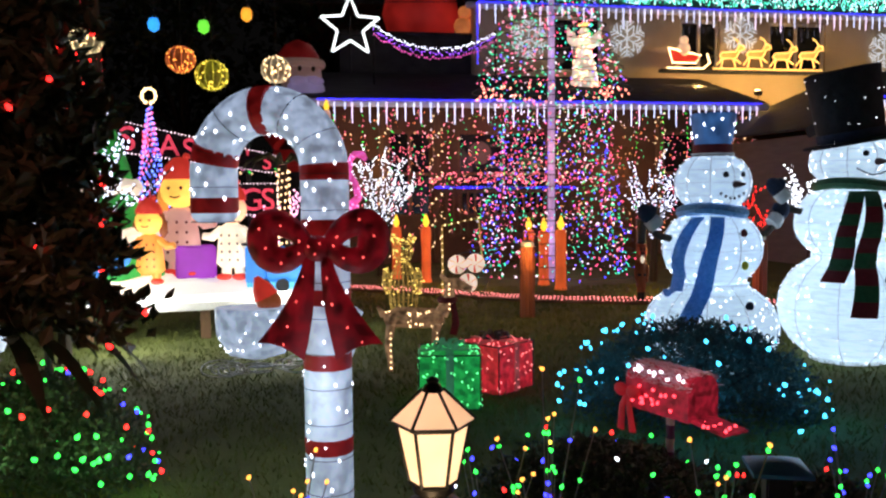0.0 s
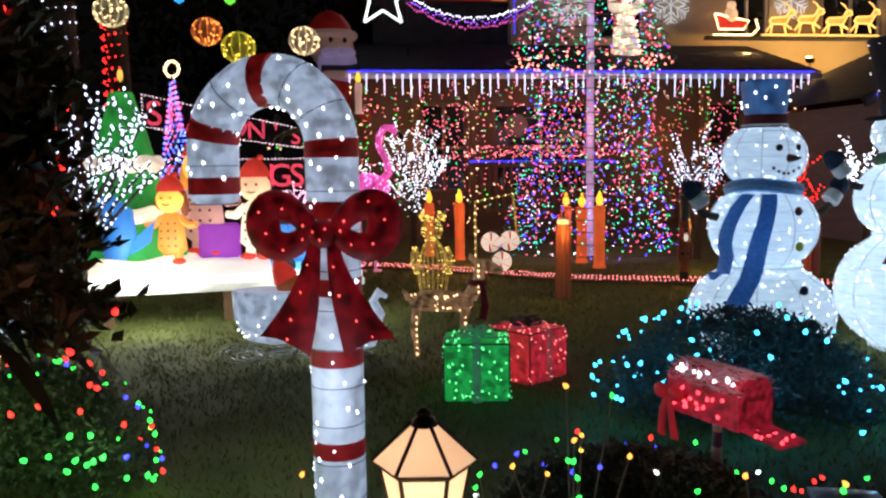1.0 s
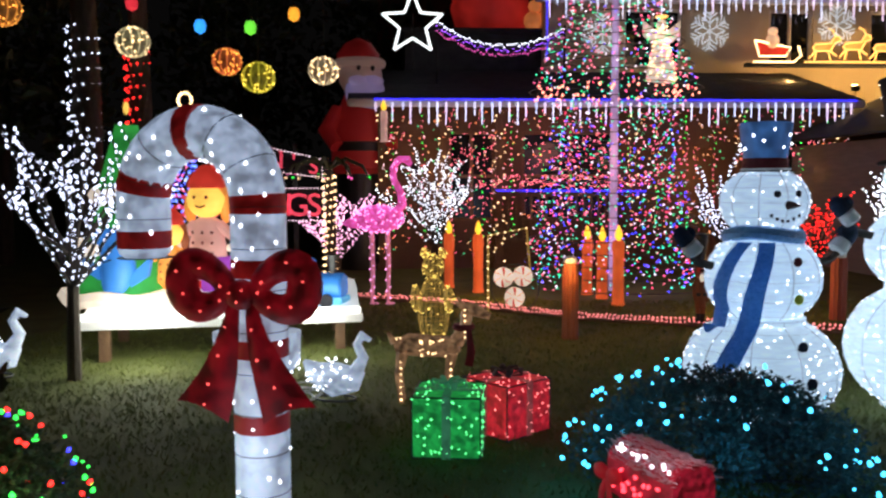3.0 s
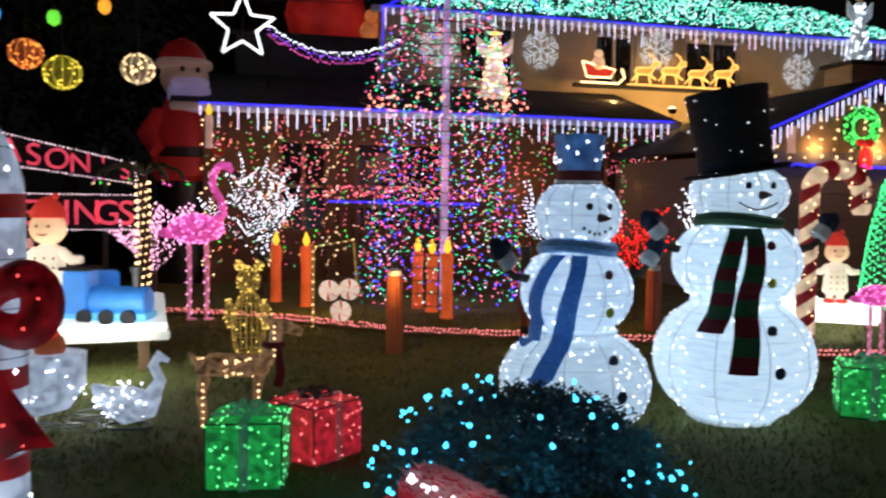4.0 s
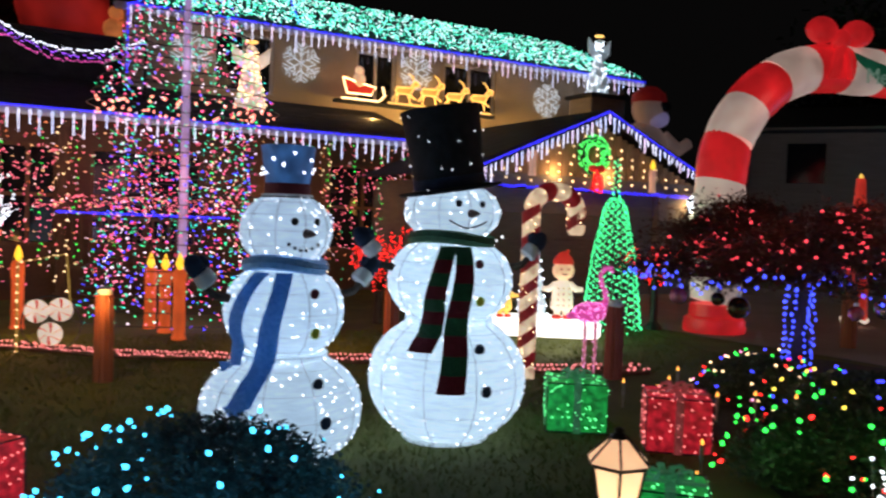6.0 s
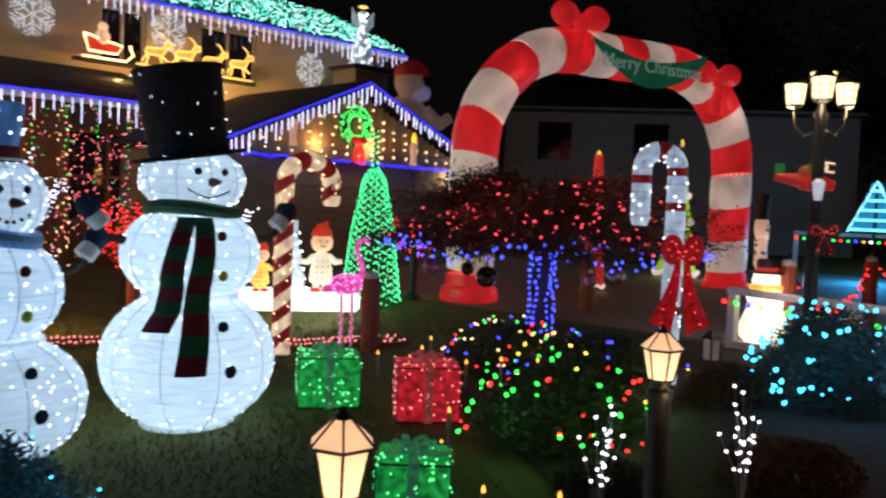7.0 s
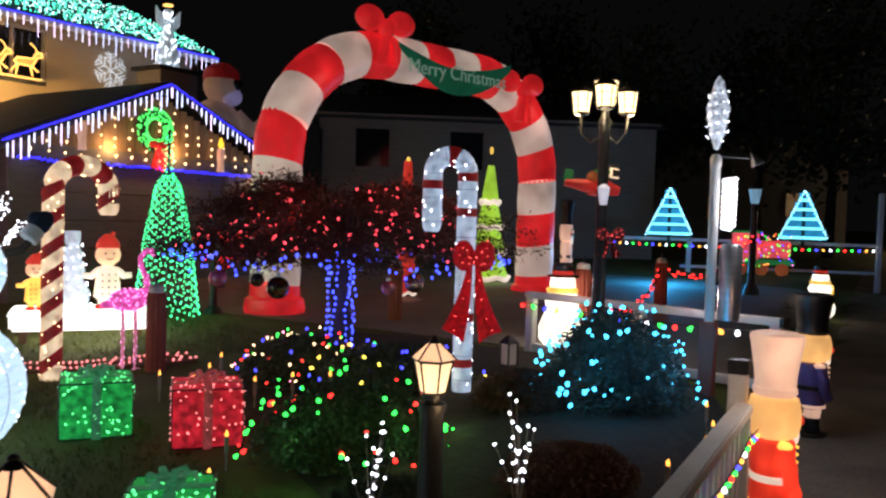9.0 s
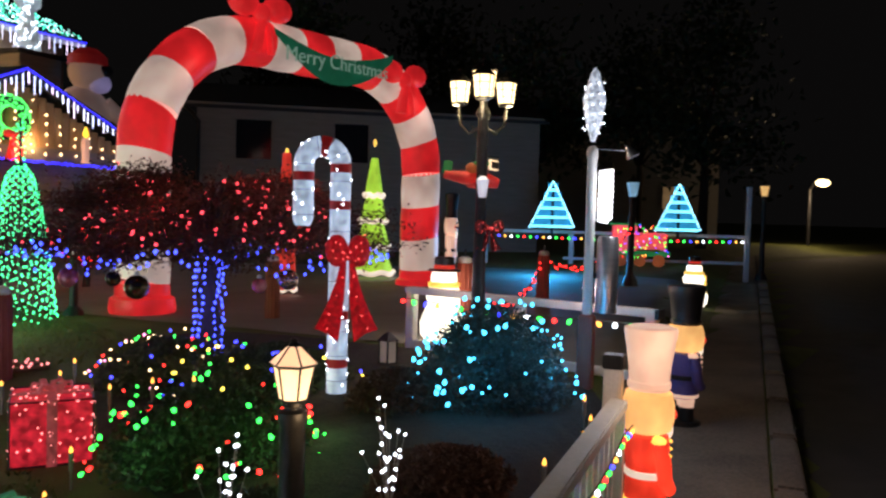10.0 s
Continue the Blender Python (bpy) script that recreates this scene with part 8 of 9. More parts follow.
def make_roof_angel(label, m, h, mat, bulb, k):
    t = thing("angel_light", label, "angel", m)
    part("gown", lathe(bmesh.new(), [(0.3 * k, 0), (0.2 * k, 0.4 * h), (0.1 * k, 0.68 * h), (0.14 * k, 0.72 * h), (0.05 * k, 0.8 * h)], 16), mat, t)
    part("head", ball(bmesh.new(), 0.1 * k, 0, 0, 0.88 * h), mat, t)
    for sd in (-1, 1):
        part("wing", board_cutout(bmesh.new(), [(sd * 0.06 * k, 0.55 * h), (sd * 0.34 * k, 0.72 * h), (sd * 0.36 * k, 0.95 * h), (sd * 0.1 * k, 0.78 * h)], 0.04), mat, t)
    part("halo", tube(bmesh.new(), [(0.1 * k * math.cos(a), 0.1 * k * math.sin(a), h) for a in np.linspace(0, 6.283, 20)], 0.02, 6), B_AMBERW, t)
    pts = []
    for q in range(130):
        z = h * 0.9 * rnd.random()
        r = float(np.interp(z / h, [0, 0.4, 0.68, 0.9], [0.31, 0.21, 0.11, 0.1])) * k
        a = rnd.uniform(0, 6.283)
        pts.append((r * math.cos(a), r * math.sin(a), z))
    string("bulb_string", pts, 0.02, bulb, t)


make_roof_angel("white wire angel with cool lights on the chimney", on_house(14.95, 2.0, 4.9), 1.55, lit("angel_cloth", (0.6, 0.75, 0.8), 0.25, None, 0.5, 8), B_WHITE, 1.0)
make_roof_angel("cream glowing angel on the porch roof", on_house(5.85, 1.9, 3.62), 1.4, lit("angel_cream", (1, 0.8, 0.62), 0.65, None, 0.4, 6), B_WARM, 1.1)
t = thing("chimney", "dark brick chimney above the garage roof", "chimney", HOUSE)
part("shaft", box(bmesh.new(), 1.1, 0.9, 2.1, 14.95, 2.0, 3.8, bevel=0.02), NEIGH, t, smooth=False)
part("cap", box(bmesh.new(), 1.3, 1.1, 0.1, 14.95, 2.0, 4.85, bevel=0.02), ROOFING, t, smooth=False)
t = thing("inflatable_bather", "large dim inflated figure with a red cap behind the garage roof", "inflatable", on_house(15.0, 0.3, 2.45, -10))
bm = bmesh.new()
ball(bm, 0.62, 0, 0, 1.0, 1.0, 0.8, 1.1)
tube(bm, [(0.45, -0.1, 1.3), (0.85, -0.2, 1.0), (1.15, -0.2, 1.2)], [0.2, 0.18, 0.14], 10)
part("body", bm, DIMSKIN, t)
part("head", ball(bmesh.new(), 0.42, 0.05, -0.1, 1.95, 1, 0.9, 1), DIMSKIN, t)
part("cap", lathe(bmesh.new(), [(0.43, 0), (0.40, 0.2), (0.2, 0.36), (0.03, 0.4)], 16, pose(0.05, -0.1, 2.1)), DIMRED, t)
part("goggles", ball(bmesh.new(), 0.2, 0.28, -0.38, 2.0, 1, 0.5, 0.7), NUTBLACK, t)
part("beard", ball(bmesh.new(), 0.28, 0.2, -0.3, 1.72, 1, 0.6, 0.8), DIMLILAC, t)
part("pedestal", box(bmesh.new(), 1.2, 1.0, 2.6, 0, 0.2, -0.85), ROOFING, t, smooth=False)


# wreath, candles and small tree on the gable
def make_wreath(label, m, r, bulb, bow=True):
    t = thing("wreath", label, "wreath", m, "lit wreaths")
    ring = [(r * math.cos(a), 0, r * math.sin(a)) for a in np.linspace(0, 6.283, 31)]
    part("ring", tube(bmesh.new(), ring, 0.3 * r, 8), LEAF, t)
    pts = []
    for _ in range(int(240 * r / 0.27)):
        a, b = rnd.uniform(0, 6.283), rnd.uniform(0, 6.283)
        q = r + 0.33 * r * math.cos(b)
        pts.append((q * math.cos(a), -abs(0.33 * r * math.sin(b)) - 0.01, q * math.sin(a)))
    string("bulb_string", pts, 0.02 if r > 0.2 else 0.016, bulb, t)
    if bow:
        bm = bmesh.new()
        for sd in (-1, 1):
            ball(bm, 0.08, sd * 0.09, -0.12, -r * 0.95, 1.2, 0.5, 0.8)
            tube(bm, [(0, -0.12, -r), (sd * 0.06, -0.13, -r - 0.2), (sd * 0.1, -0.12, -r - 0.38)], [0.03, 0.05, 0.06], 6, 0.4)
        part("bow", bm, G_RED, t, "red bow with tails")
        string("bulb_string", [(rnd.uniform(-0.1, 0.1), -0.18, -r - rnd.uniform(0, 0.4)) for _ in range(50)], 0.016, B_RED, t)


make_wreath("round green lit wreath with a red bow on the gable", on_house(10.45, -3.30, 2.80), 0.26, bulb_mat("bulb_leaf_green", (0.06, 0.75, 0.12), 2.0))
make_wreath("small dark wreath with a white bulb on the garage corner", on_house(12.95, -3.34, 2.02), 0.16, B_WHITE, False)
for s_, z_ in ((9.14, 2.36), (11.86, 2.2)):
    make_candle("pale plastic candle mounted on the gable", 0, 0, 0.42, 0.06, glow("glow_pale_peach", (1, 0.6, 0.42), 0.35), on_house(s_, -3.32, z_))
make_candle("pale plastic candle on the porch corner", 0, 0, 0.55, 0.06, glow("glow_pale_rose", (1, 0.62, 0.5), 0.35), on_house(0.15, -0.25, 2.35))
t = thing("wall_lantern", "warm wall lantern at the garage corner", "wall lamp", on_house(12.9, -3.36, 1.72))
part("glass", lathe(bmesh.new(), [(0.05, 0), (0.08, 0.02), (0.09, 0.18), (0.03, 0.24)], 8), LAMPHOT, t)
part("hood", lathe(bmesh.new(), [(0.1, 0.18), (0.03, 0.28), (0.01, 0.3)], 8), BLACKMETAL, t)
part("bracket", box(bmesh.new(), 0.06, 0.2, 0.06, 0, 0.1, 0.1), BLACKMETAL, t)


# ---- hanging ornaments and cable over the left garden ----
def make_cable_ornaments():
    c = thing("overhead_cable", "dark overhead cable carrying ornaments and coloured bulbs", "cable")
    line = [(-8.5, 8.2, 4.75), (-7.0, 9.15, 4.5), (-5.9, 10.1, 4.36), (-4.9, 10.75, 4.25), (-3.6, 11.35, 4.2), (-1.2, 13.6, 4.6)]
    part("cord", tube(bmesh.new(), line, 0.008, 5), BLACKCLOTH, c)
    part("pole", tube(bmesh.new(), [(-8.5, 8.2, -0.2), (-8.5, 8.2, 4.8)], 0.05, 8), BLACKMETAL, c)
    for (x, y, z), mat in (((-5.13, 10.52, 3.77), glow("glow_c_blue", (0.03, 0.35, 1), 1.2)), ((-4.54, 10.85, 3.78), glow("glow_c_green", (0.15, 0.85, 0.05), 1.0)), ((-3.99, 11.1, 3.98), glow("glow_c_amber", (1, 0.4, 0.03), 1.1)), ((-5.87, 10.05, 4.03), glow("glow_c_red", (0.9, 0.04, 0.06), 0.7))):
        b = thing("hanging_bulb", "large coloured plastic bulb hanging from the cable", "bulb", pose(x, y, z), "coloured bulbs on the cable")
        part("bulb", lathe(bmesh.new(), [(0.01, -0.1), (0.07, -0.06), (0.085, 0.02), (0.06, 0.09), (0.03, 0.1)], 14), mat, b)
        part("socket", lathe(bmesh.new(), [(0.035, 0.09), (0.035, 0.15), (0.01, 0.16)], 10), BLACKMETAL, b)
        part("drop_wire", tube(bmesh.new(), [(0, 0, 0.15), (0.02, 0, 0.36), (0, 0, 0.55)], 0.004, 4), WIRE, b)
    for x, y, z, r, col, bulb in ((-4.83, 10.7, 3.31, 0.2, (1, 0.25, 0.06), B_AMBER), (-4.46, 10.9, 3.10, 0.23, (0.7, 0.65, 0.05), B_YELLOW), (-3.63, 11.28, 3.21, 0.21, (0.9, 0.75, 0.45), B_WARM), (-5.87, 10.05, 3.52, 0.22, (0.8, 0.75, 0.4), B_WARM), (-7.08, 9.08, 3.84, 0.23, (1, 0.4, 0.06), B_AMBER)):
        o = thing("light_ornament", "round wire ornament ball wound with small bulbs", "ornament", pose(x, y, z), "hanging light balls")
        part("cloth_ball", ball(bmesh.new(), r * 0.97, 0, 0, 0, 1, 1, 0.92, 20, 14), lit("ornament_cloth", col, 0.10, tuple(0.4 * v for v in col), 0.8, 9), o)
        bm = bmesh.new()
        for k in range(6):
            a = k * math.pi / 6
            tube(bm, [(r * math.cos(w) * math.cos(a), r * math.cos(w) * math.sin(a), 0.92 * r * math.sin(w)) for w in np.linspace(0, 6.283, 25)], 0.009, 5)
        part("wire_ribs", bm, glow("glow_rib", col, 0.5), o)
        pts = []
        for _ in range(70):
            v = Vector((rnd.gauss(0, 1), rnd.gauss(0, 1), rnd.gauss(0, 1))).normalized() * r
            pts.append((v.x, v.y, v.z * 0.92))
        string("bulb_string", pts, 0.014, bulb, o)
        part("hanger", tube(bmesh.new(), [(0, 0, r * 0.9), (0.01, 0, 0.6), (0, 0, 4.3 - z + 0.1)], 0.005, 4), WIRE, o)


make_cable_ornaments()


def make_wrapped_trunk(x, y, h, r, mats):
    t = thing("wrapped_tree_trunk", "bare upright tree trunk wound with small white bulbs", "tree", on(x, y))
    part("trunk", tube(bmesh.new(), [(0, 0, 0), (0.05, 0, h * 0.5), (0.02, 0, h)], [r, r * 0.9, r * 0.7], 12), BARK, t)
    for mat, z0, z1, n in mats:
        string("bulb_string", [(r * 1.03 * math.cos(k * 0.55), r * 1.03 * math.sin(k * 0.55), z0 + (z1 - z0) * k / n) for k in range(n)], 0.016, mat, t)


make_wrapped_trunk(-6.4, 9.7, 5.5, 0.2, [(B_COOL, 0.8, 3.7, 170)])
make_wrapped_trunk(-6.0, 10.3, 5.2, 0.16, [(B_RED, 1.6, 3.6, 150)])


# palm-like lit post by the sign, and the thin blue tree
t = thing("lit_palm", "small palm-shaped light tree with a warm trunk and green crown", "light tree", on(-3.45, 11.0))
part("trunk", tube(bmesh.new(), [(0, 0, 0), (0.03, 0, 0.9), (0, 0, 1.8)], [0.08, 0.07, 0.06], 10), BARK, t)
string("bulb_string", [(0.09 * math.cos(k * 0.8), 0.09 * math.sin(k * 0.8), 0.1 + 1.65 * k / 130) for k in range(130)], 0.016, B_WARM, t)
bm, pts = bmesh.new(), []
for k in range(9):
    a = k * 0.698
    fr = [(0, 0, 1.8), (0.25 * math.cos(a), 0.25 * math.sin(a), 1.95), (0.5 * math.cos(a), 0.5 * math.sin(a), 1.85), (0.62 * math.cos(a), 0.62 * math.sin(a), 1.65)]
    tube(bm, fr, [0.02, 0.03, 0.025, 0.008], 6)
    pts += along(fr, 0.05)
part("frond_crown", bm, LEAF, t, "arching green fronds", "stuff")
string("bulb_string", pts, 0.018, mixed_bulbs("bulbs_palm", [GREEN, WARM, PINK], 2.5), t)
t = thing("slim_light_tree", "slim blue and pink light tree topped with a gold star", "light tree", on(-4.35, 8.9))
part("pole", tube(bmesh.new(), [(0, 0, 0), (0, 0, 2.5)], 0.02, 8), WIRE, t)
string("bulb_string", [((0.02 + 0.24 * (1 - k / 330)) * math.cos(k * 0.5), (0.02 + 0.24 * (1 - k / 330)) * math.sin(k * 0.5), 0.8 + 1.65 * k / 330) for k in range(330)], 0.016, mixed_bulbs("bulbs_slim", [(0.1, 0.15, 1), (0.15, 0.3, 1), (1, 0.15, 0.35)], 2.4), t)
string("bulb_string", [(0.09 * math.cos(a), 0, 2.58 + 0.09 * math.sin(a)) for a in np.linspace(0, 6.2, 16)], 0.02, B_WARM, t)


# ---- deer, swan and other lawn figures ----
def make_deer(label, x, y, rz, k, cloth, bulb, antlers, scarf=True):
    t = thing("light_deer", label, "deer", on(x, y, rz) @ Matrix.Scale(k, 4), "light-up deer")
    part("body", tube(bmesh.new(), [(-0.25, 0, 0.40), (-0.15, 0, 0.43), (0.1, 0, 0.42), (0.22, 0, 0.44)], [0.05, 0.085, 0.08, 0.06], 12), cloth, t)
    for dx in (-0.2, 0.17):
        for dy in (-0.05, 0.05):
            part("leg", tube(bmesh.new(), [(dx, dy, 0.38), (dx - 0.03, dy, 0.2), (dx, dy, 0.0)], [0.04, 0.022, 0.016], 7), cloth, t)
    part("neck", tube(bmesh.new(), [(0.2, 0, 0.45), (0.27, 0, 0.58), (0.28, 0, 0.68)], [0.06, 0.045, 0.045], 10), cloth, t)
    part("head", tube(bmesh.new(), [(0.25, 0, 0.70), (0.33, 0, 0.70), (0.45, 0, 0.65)], [0.045, 0.05, 0.025], 10), cloth, t)
    part("tail", tube(bmesh.new(), [(-0.26, 0, 0.44), (-0.31, 0, 0.52)], [0.03, 0.012], 7), cloth, t)
    for sd in (-1, 1):
        part("ear", tube(bmesh.new(), [(0.25, sd * 0.04, 0.72), (0.2, sd * 0.1, 0.77)], [0.02, 0.008], 6), cloth, t)
        if antlers:
            bm = bmesh.new()
            main = [(0.26, sd * 0.03, 0.74), (0.2, sd * 0.1, 0.88), (0.22, sd * 0.16, 1.02)]
            tube(bm, main, [0.012, 0.01, 0.006], 6)
            tube(bm, [main[1], (0.3, sd * 0.14, 0.96)], [0.009, 0.005], 5)
            part("antler", bm, cloth, t)
    if scarf:
        bm = bmesh.new()
        tube(bm, [(0.255 + 0.06 * math.cos(a), 0.06 * math.sin(a), 0.57) for a in np.linspace(0, 6.283, 18)], 0.025, 6)
        tube(bm, [(0.3, -0.06, 0.55), (0.32, -0.09, 0.4), (0.3, -0.09, 0.3)], [0.02, 0.03, 0.03], 6, 0.4)
        part("scarf", bm, MAROON, t, "dark red scarf")
    pts = []
    for _ in range(70):
        f = rnd.random()
        pts.append((-0.25 + 0.47 * f, rnd.choice((-1, 1)) * 0.075 * math.sin(math.pi * f) - 0.0, 0.42 + rnd.uniform(-0.06, 0.06)))
    for dx in (-0.2, 0.17):
        pts += [(dx, -0.075, z) for z in np.linspace(0.03, 0.36, 8)]
    pts += [(0.27, -0.05, z) for z in np.linspace(0.5, 0.7, 6)]
    string("bulb_string", pts, 0.0085, bulb, t)


BROWNMESH = lit("brown_tinsel", (0.75, 0.42, 0.2), 0.2, (0.17, 0.095, 0.05), 0.9, 22)
GOLDMESH = lit("gold_tinsel", (0.9, 0.6, 0.12), 0.22, (0.4, 0.28, 0.06), 0.7, 18)
make_deer("brown tinsel deer with a dark red scarf on the lawn", -0.58, 6.30, 8, 1.04, BROWNMESH, B_WARM, False)


def make_wire_bear(label, x, y, h):
    """A standing gold wire bear wound with lights: body, head, ears and arms."""
    t = thing("gold_wire_bear", label, "light figure", on(x, y))
    lights = []

    def cage(name, c, r, tall, n=9):
        bm = bmesh.new()
        for k in range(n):
            a = k * math.pi / n
            ln = [(c[0] + r * math.cos(w) * math.cos(a), c[1] + r * math.cos(w) * math.sin(a), c[2] + tall * math.sin(w)) for w in np.linspace(0, 6.283, 21)]
            tube(bm, ln, 0.0035, 4)
            lights.extend(Vector(p) + Vector((rnd.uniform(-0.02, 0.02), rnd.uniform(-0.02, 0.02), 0)) for p in ln[k % 3::5])
        for f in (-0.6, -0.2, 0.2, 0.6):
            q = r * math.sqrt(1 - f * f)
            tube(bm, [(c[0] + q * math.cos(w), c[1] + q * math.sin(w), c[2] + tall * f) for w in np.linspace(0, 6.283, 17)], 0.003, 4)
        part(name, bm, GOLDMESH, t, "gold wire cage", "stuff")
    cage("body", (0, 0, 0.36 * h), 0.155, 0.36 * h)
    cage("head", (0, -0.01, 0.82 * h), 0.11, 0.115, 7)
    for sd in (-1, 1):
        cage("ear", (sd * 0.095, 0, 0.95 * h), 0.038, 0.04, 4)
        cage("arm", (sd * 0.17, -0.05, 0.5 * h), 0.045, 0.13, 4)
        cage("foot", (sd * 0.09, -0.06, 0.05), 0.06, 0.05, 4)
    string("bulb_string", lights, 0.0075, bulb_mat("bulb_gold", (1, 0.72, 0.15), 3), t)


# Bear frame stands in for a gold-lit shape of unknown kind.
make_wire_bear("small gold wire figure with warm bulbs near the shrub", -3.5, 4.7, 0.55)
make_wire_bear("standing gold wire bear wound with warm bulbs", -1.06, 8.05, 0.98)


def make_swan(label, x, y, rz, k):
    t = thing("swan_light", label, "swan", on(x, y, rz) @ Matrix.Scale(k, 4), "white tinsel swans")
    part("body", tube(bmesh.new(), [(-0.3, 0, 0.36), (-0.2, 0, 0.26), (0, 0, 0.2), (0.18, 0, 0.22), (0.25, 0, 0.3)], [0.02, 0.1, 0.16, 0.12, 0.05], 14), TINSEL, t)
    part("neck", tube(bmesh.new(), [(0.2, 0, 0.28), (0.28, 0, 0.42), (0.22, 0, 0.54), (0.27, 0, 0.62), (0.35, 0, 0.58)], [0.07, 0.05, 0.04, 0.045, 0.02], 10), TINSEL, t)
    part("base_ring", tube(bmesh.new(), [(0.2 * math.cos(a), 0.12 * math.sin(a), 0.03) for a in np.linspace(0, 6.283, 20)], 0.012, 6), WIRE, t)
    bm = bmesh.new()
    for q in (-0.1, 0.1):
        tube(bm, [(q, 0, 0.03), (q, 0, 0.14)], 0.01, 5)
    part("stand", bm, WIRE, t)
    pts = []
    for _ in range(60):
        a, b = rnd.uniform(-0.25, 0.22), rnd.uniform(0, 6.283)
        r = 0.16 * math.sqrt(max(0.05, 1 - (a / 0.3) ** 2))
        pts.append((a, r * math.cos(b), 0.24 + r * math.sin(b)))
    string("bulb_string", pts, 0.011, B_WHITE, t)


make_swan("white tinsel swan glowing beyond the hook post", -4.5, 6.05, 20, 0.95)
make_swan("white tinsel swan glowing on the lawn", -1.30, 6.15, 0, 0.85)


def make_wire_sled():
    t = thing("tinsel_sled", "white tinsel sleigh bowl with a small red-capped toy and loose wire", "sleigh", on(-1.80, 5.85, 20))
    part("bowl", lathe(bmesh.new(), [(0.06, 0.16), (0.2, 0.2), (0.29, 0.36), (0.3, 0.58), (0.28, 0.58)], 20, Matrix.Diagonal((1.1, 0.7, 1, 1))), TINSEL, t)
    part("toy_head", ball(bmesh.new(), 0.1, 0.1, 0, 0.62), G_BROWN, t)
    part("toy_cap", lathe(bmesh.new(), [(0.1, 0), (0.08, 0.08), (0.02, 0.18)], 12, pose(0.08, 0, 0.66, 0, -25, 0)), G_RED, t)
    bm = bmesh.new()
    rr = random.Random(4)
    for _ in range(14):
        c = Vector((rr.uniform(-0.35, 0.4), rr.uniform(-0.15, 0.15), 0.08))
        r = rr.uniform(0.06, 0.15)
        tl = rr.uniform(-0.6, 0.6)
        tube(bm, [c + Vector((r * math.cos(a), r * math.sin(a) * 0.6, r * math.sin(a) * tl + 0.02)) for a in np.linspace(0, 6.283, 16)], 0.005, 4)
    part("wire_coil", bm, STEEL, t, "tangled silvery wire loops", "stuff")
    string("bulb_string", [(0.3 * math.cos(a) * 1.05, 0.21 * math.sin(a), rr.uniform(0.25, 0.56)) for a in np.linspace(0, 25, 60)], 0.008, B_WHITE, t)


make_wire_sled()

# peppermint swirls on a small cart
t = thing("candy_cart", "gold wire cart with three peppermint swirl discs", "cart", on(-0.72, 10.25))
part("frame", tube(bmesh.new(), [(-0.28, 0, 0.0), (-0.28, 0, 0.95), (0.2, 0, 1.05), (0.25, 0, 0.5), (-0.1, 0, 0.45)], 0.014, 6), GOLDMESH, t)
part("wheel_ring", tube(bmesh.new(), [(0.05 + 0.3 * math.cos(a), 0.03, 0.3 + 0.3 * math.sin(a)) for a in np.linspace(0, 6.283, 26)], 0.01, 5), WIRE, t)
for dx, dz in ((-0.08, 0.44), (0.16, 0.46), (0.06, 0.2)):
    dsc = part("swirl_disc", lathe(bmesh.new(), [(0.02, -0.02), (0.12, -0.015), (0.125, 0.0), (0.12, 0.015), (0.02, 0.02)], 20, pose(dx, -0.03, dz, 90, 0, 0)), G_CREAM, t)
    for k in range(6):
        a = k * math.pi / 3
        part("stripe", tube(bmesh.new(), [(dx + 0.02 * math.cos(a), -0.05, dz + 0.02 * math.sin(a)), (dx + 0.07 * math.cos(a + 0.35), -0.052, dz + 0.07 * math.sin(a + 0.35)), (dx + 0.118 * math.cos(a + 0.5), -0.048, dz + 0.118 * math.sin(a + 0.5))], [0.006, 0.014, 0.018], 5, 0.3), G_RED, dsc)
string("bulb_string", along([(-0.28, -0.02, 0.0), (-0.28, -0.02, 0.95), (0.2, -0.02, 1.05)], 0.09), 0.010, B_WARM, t)


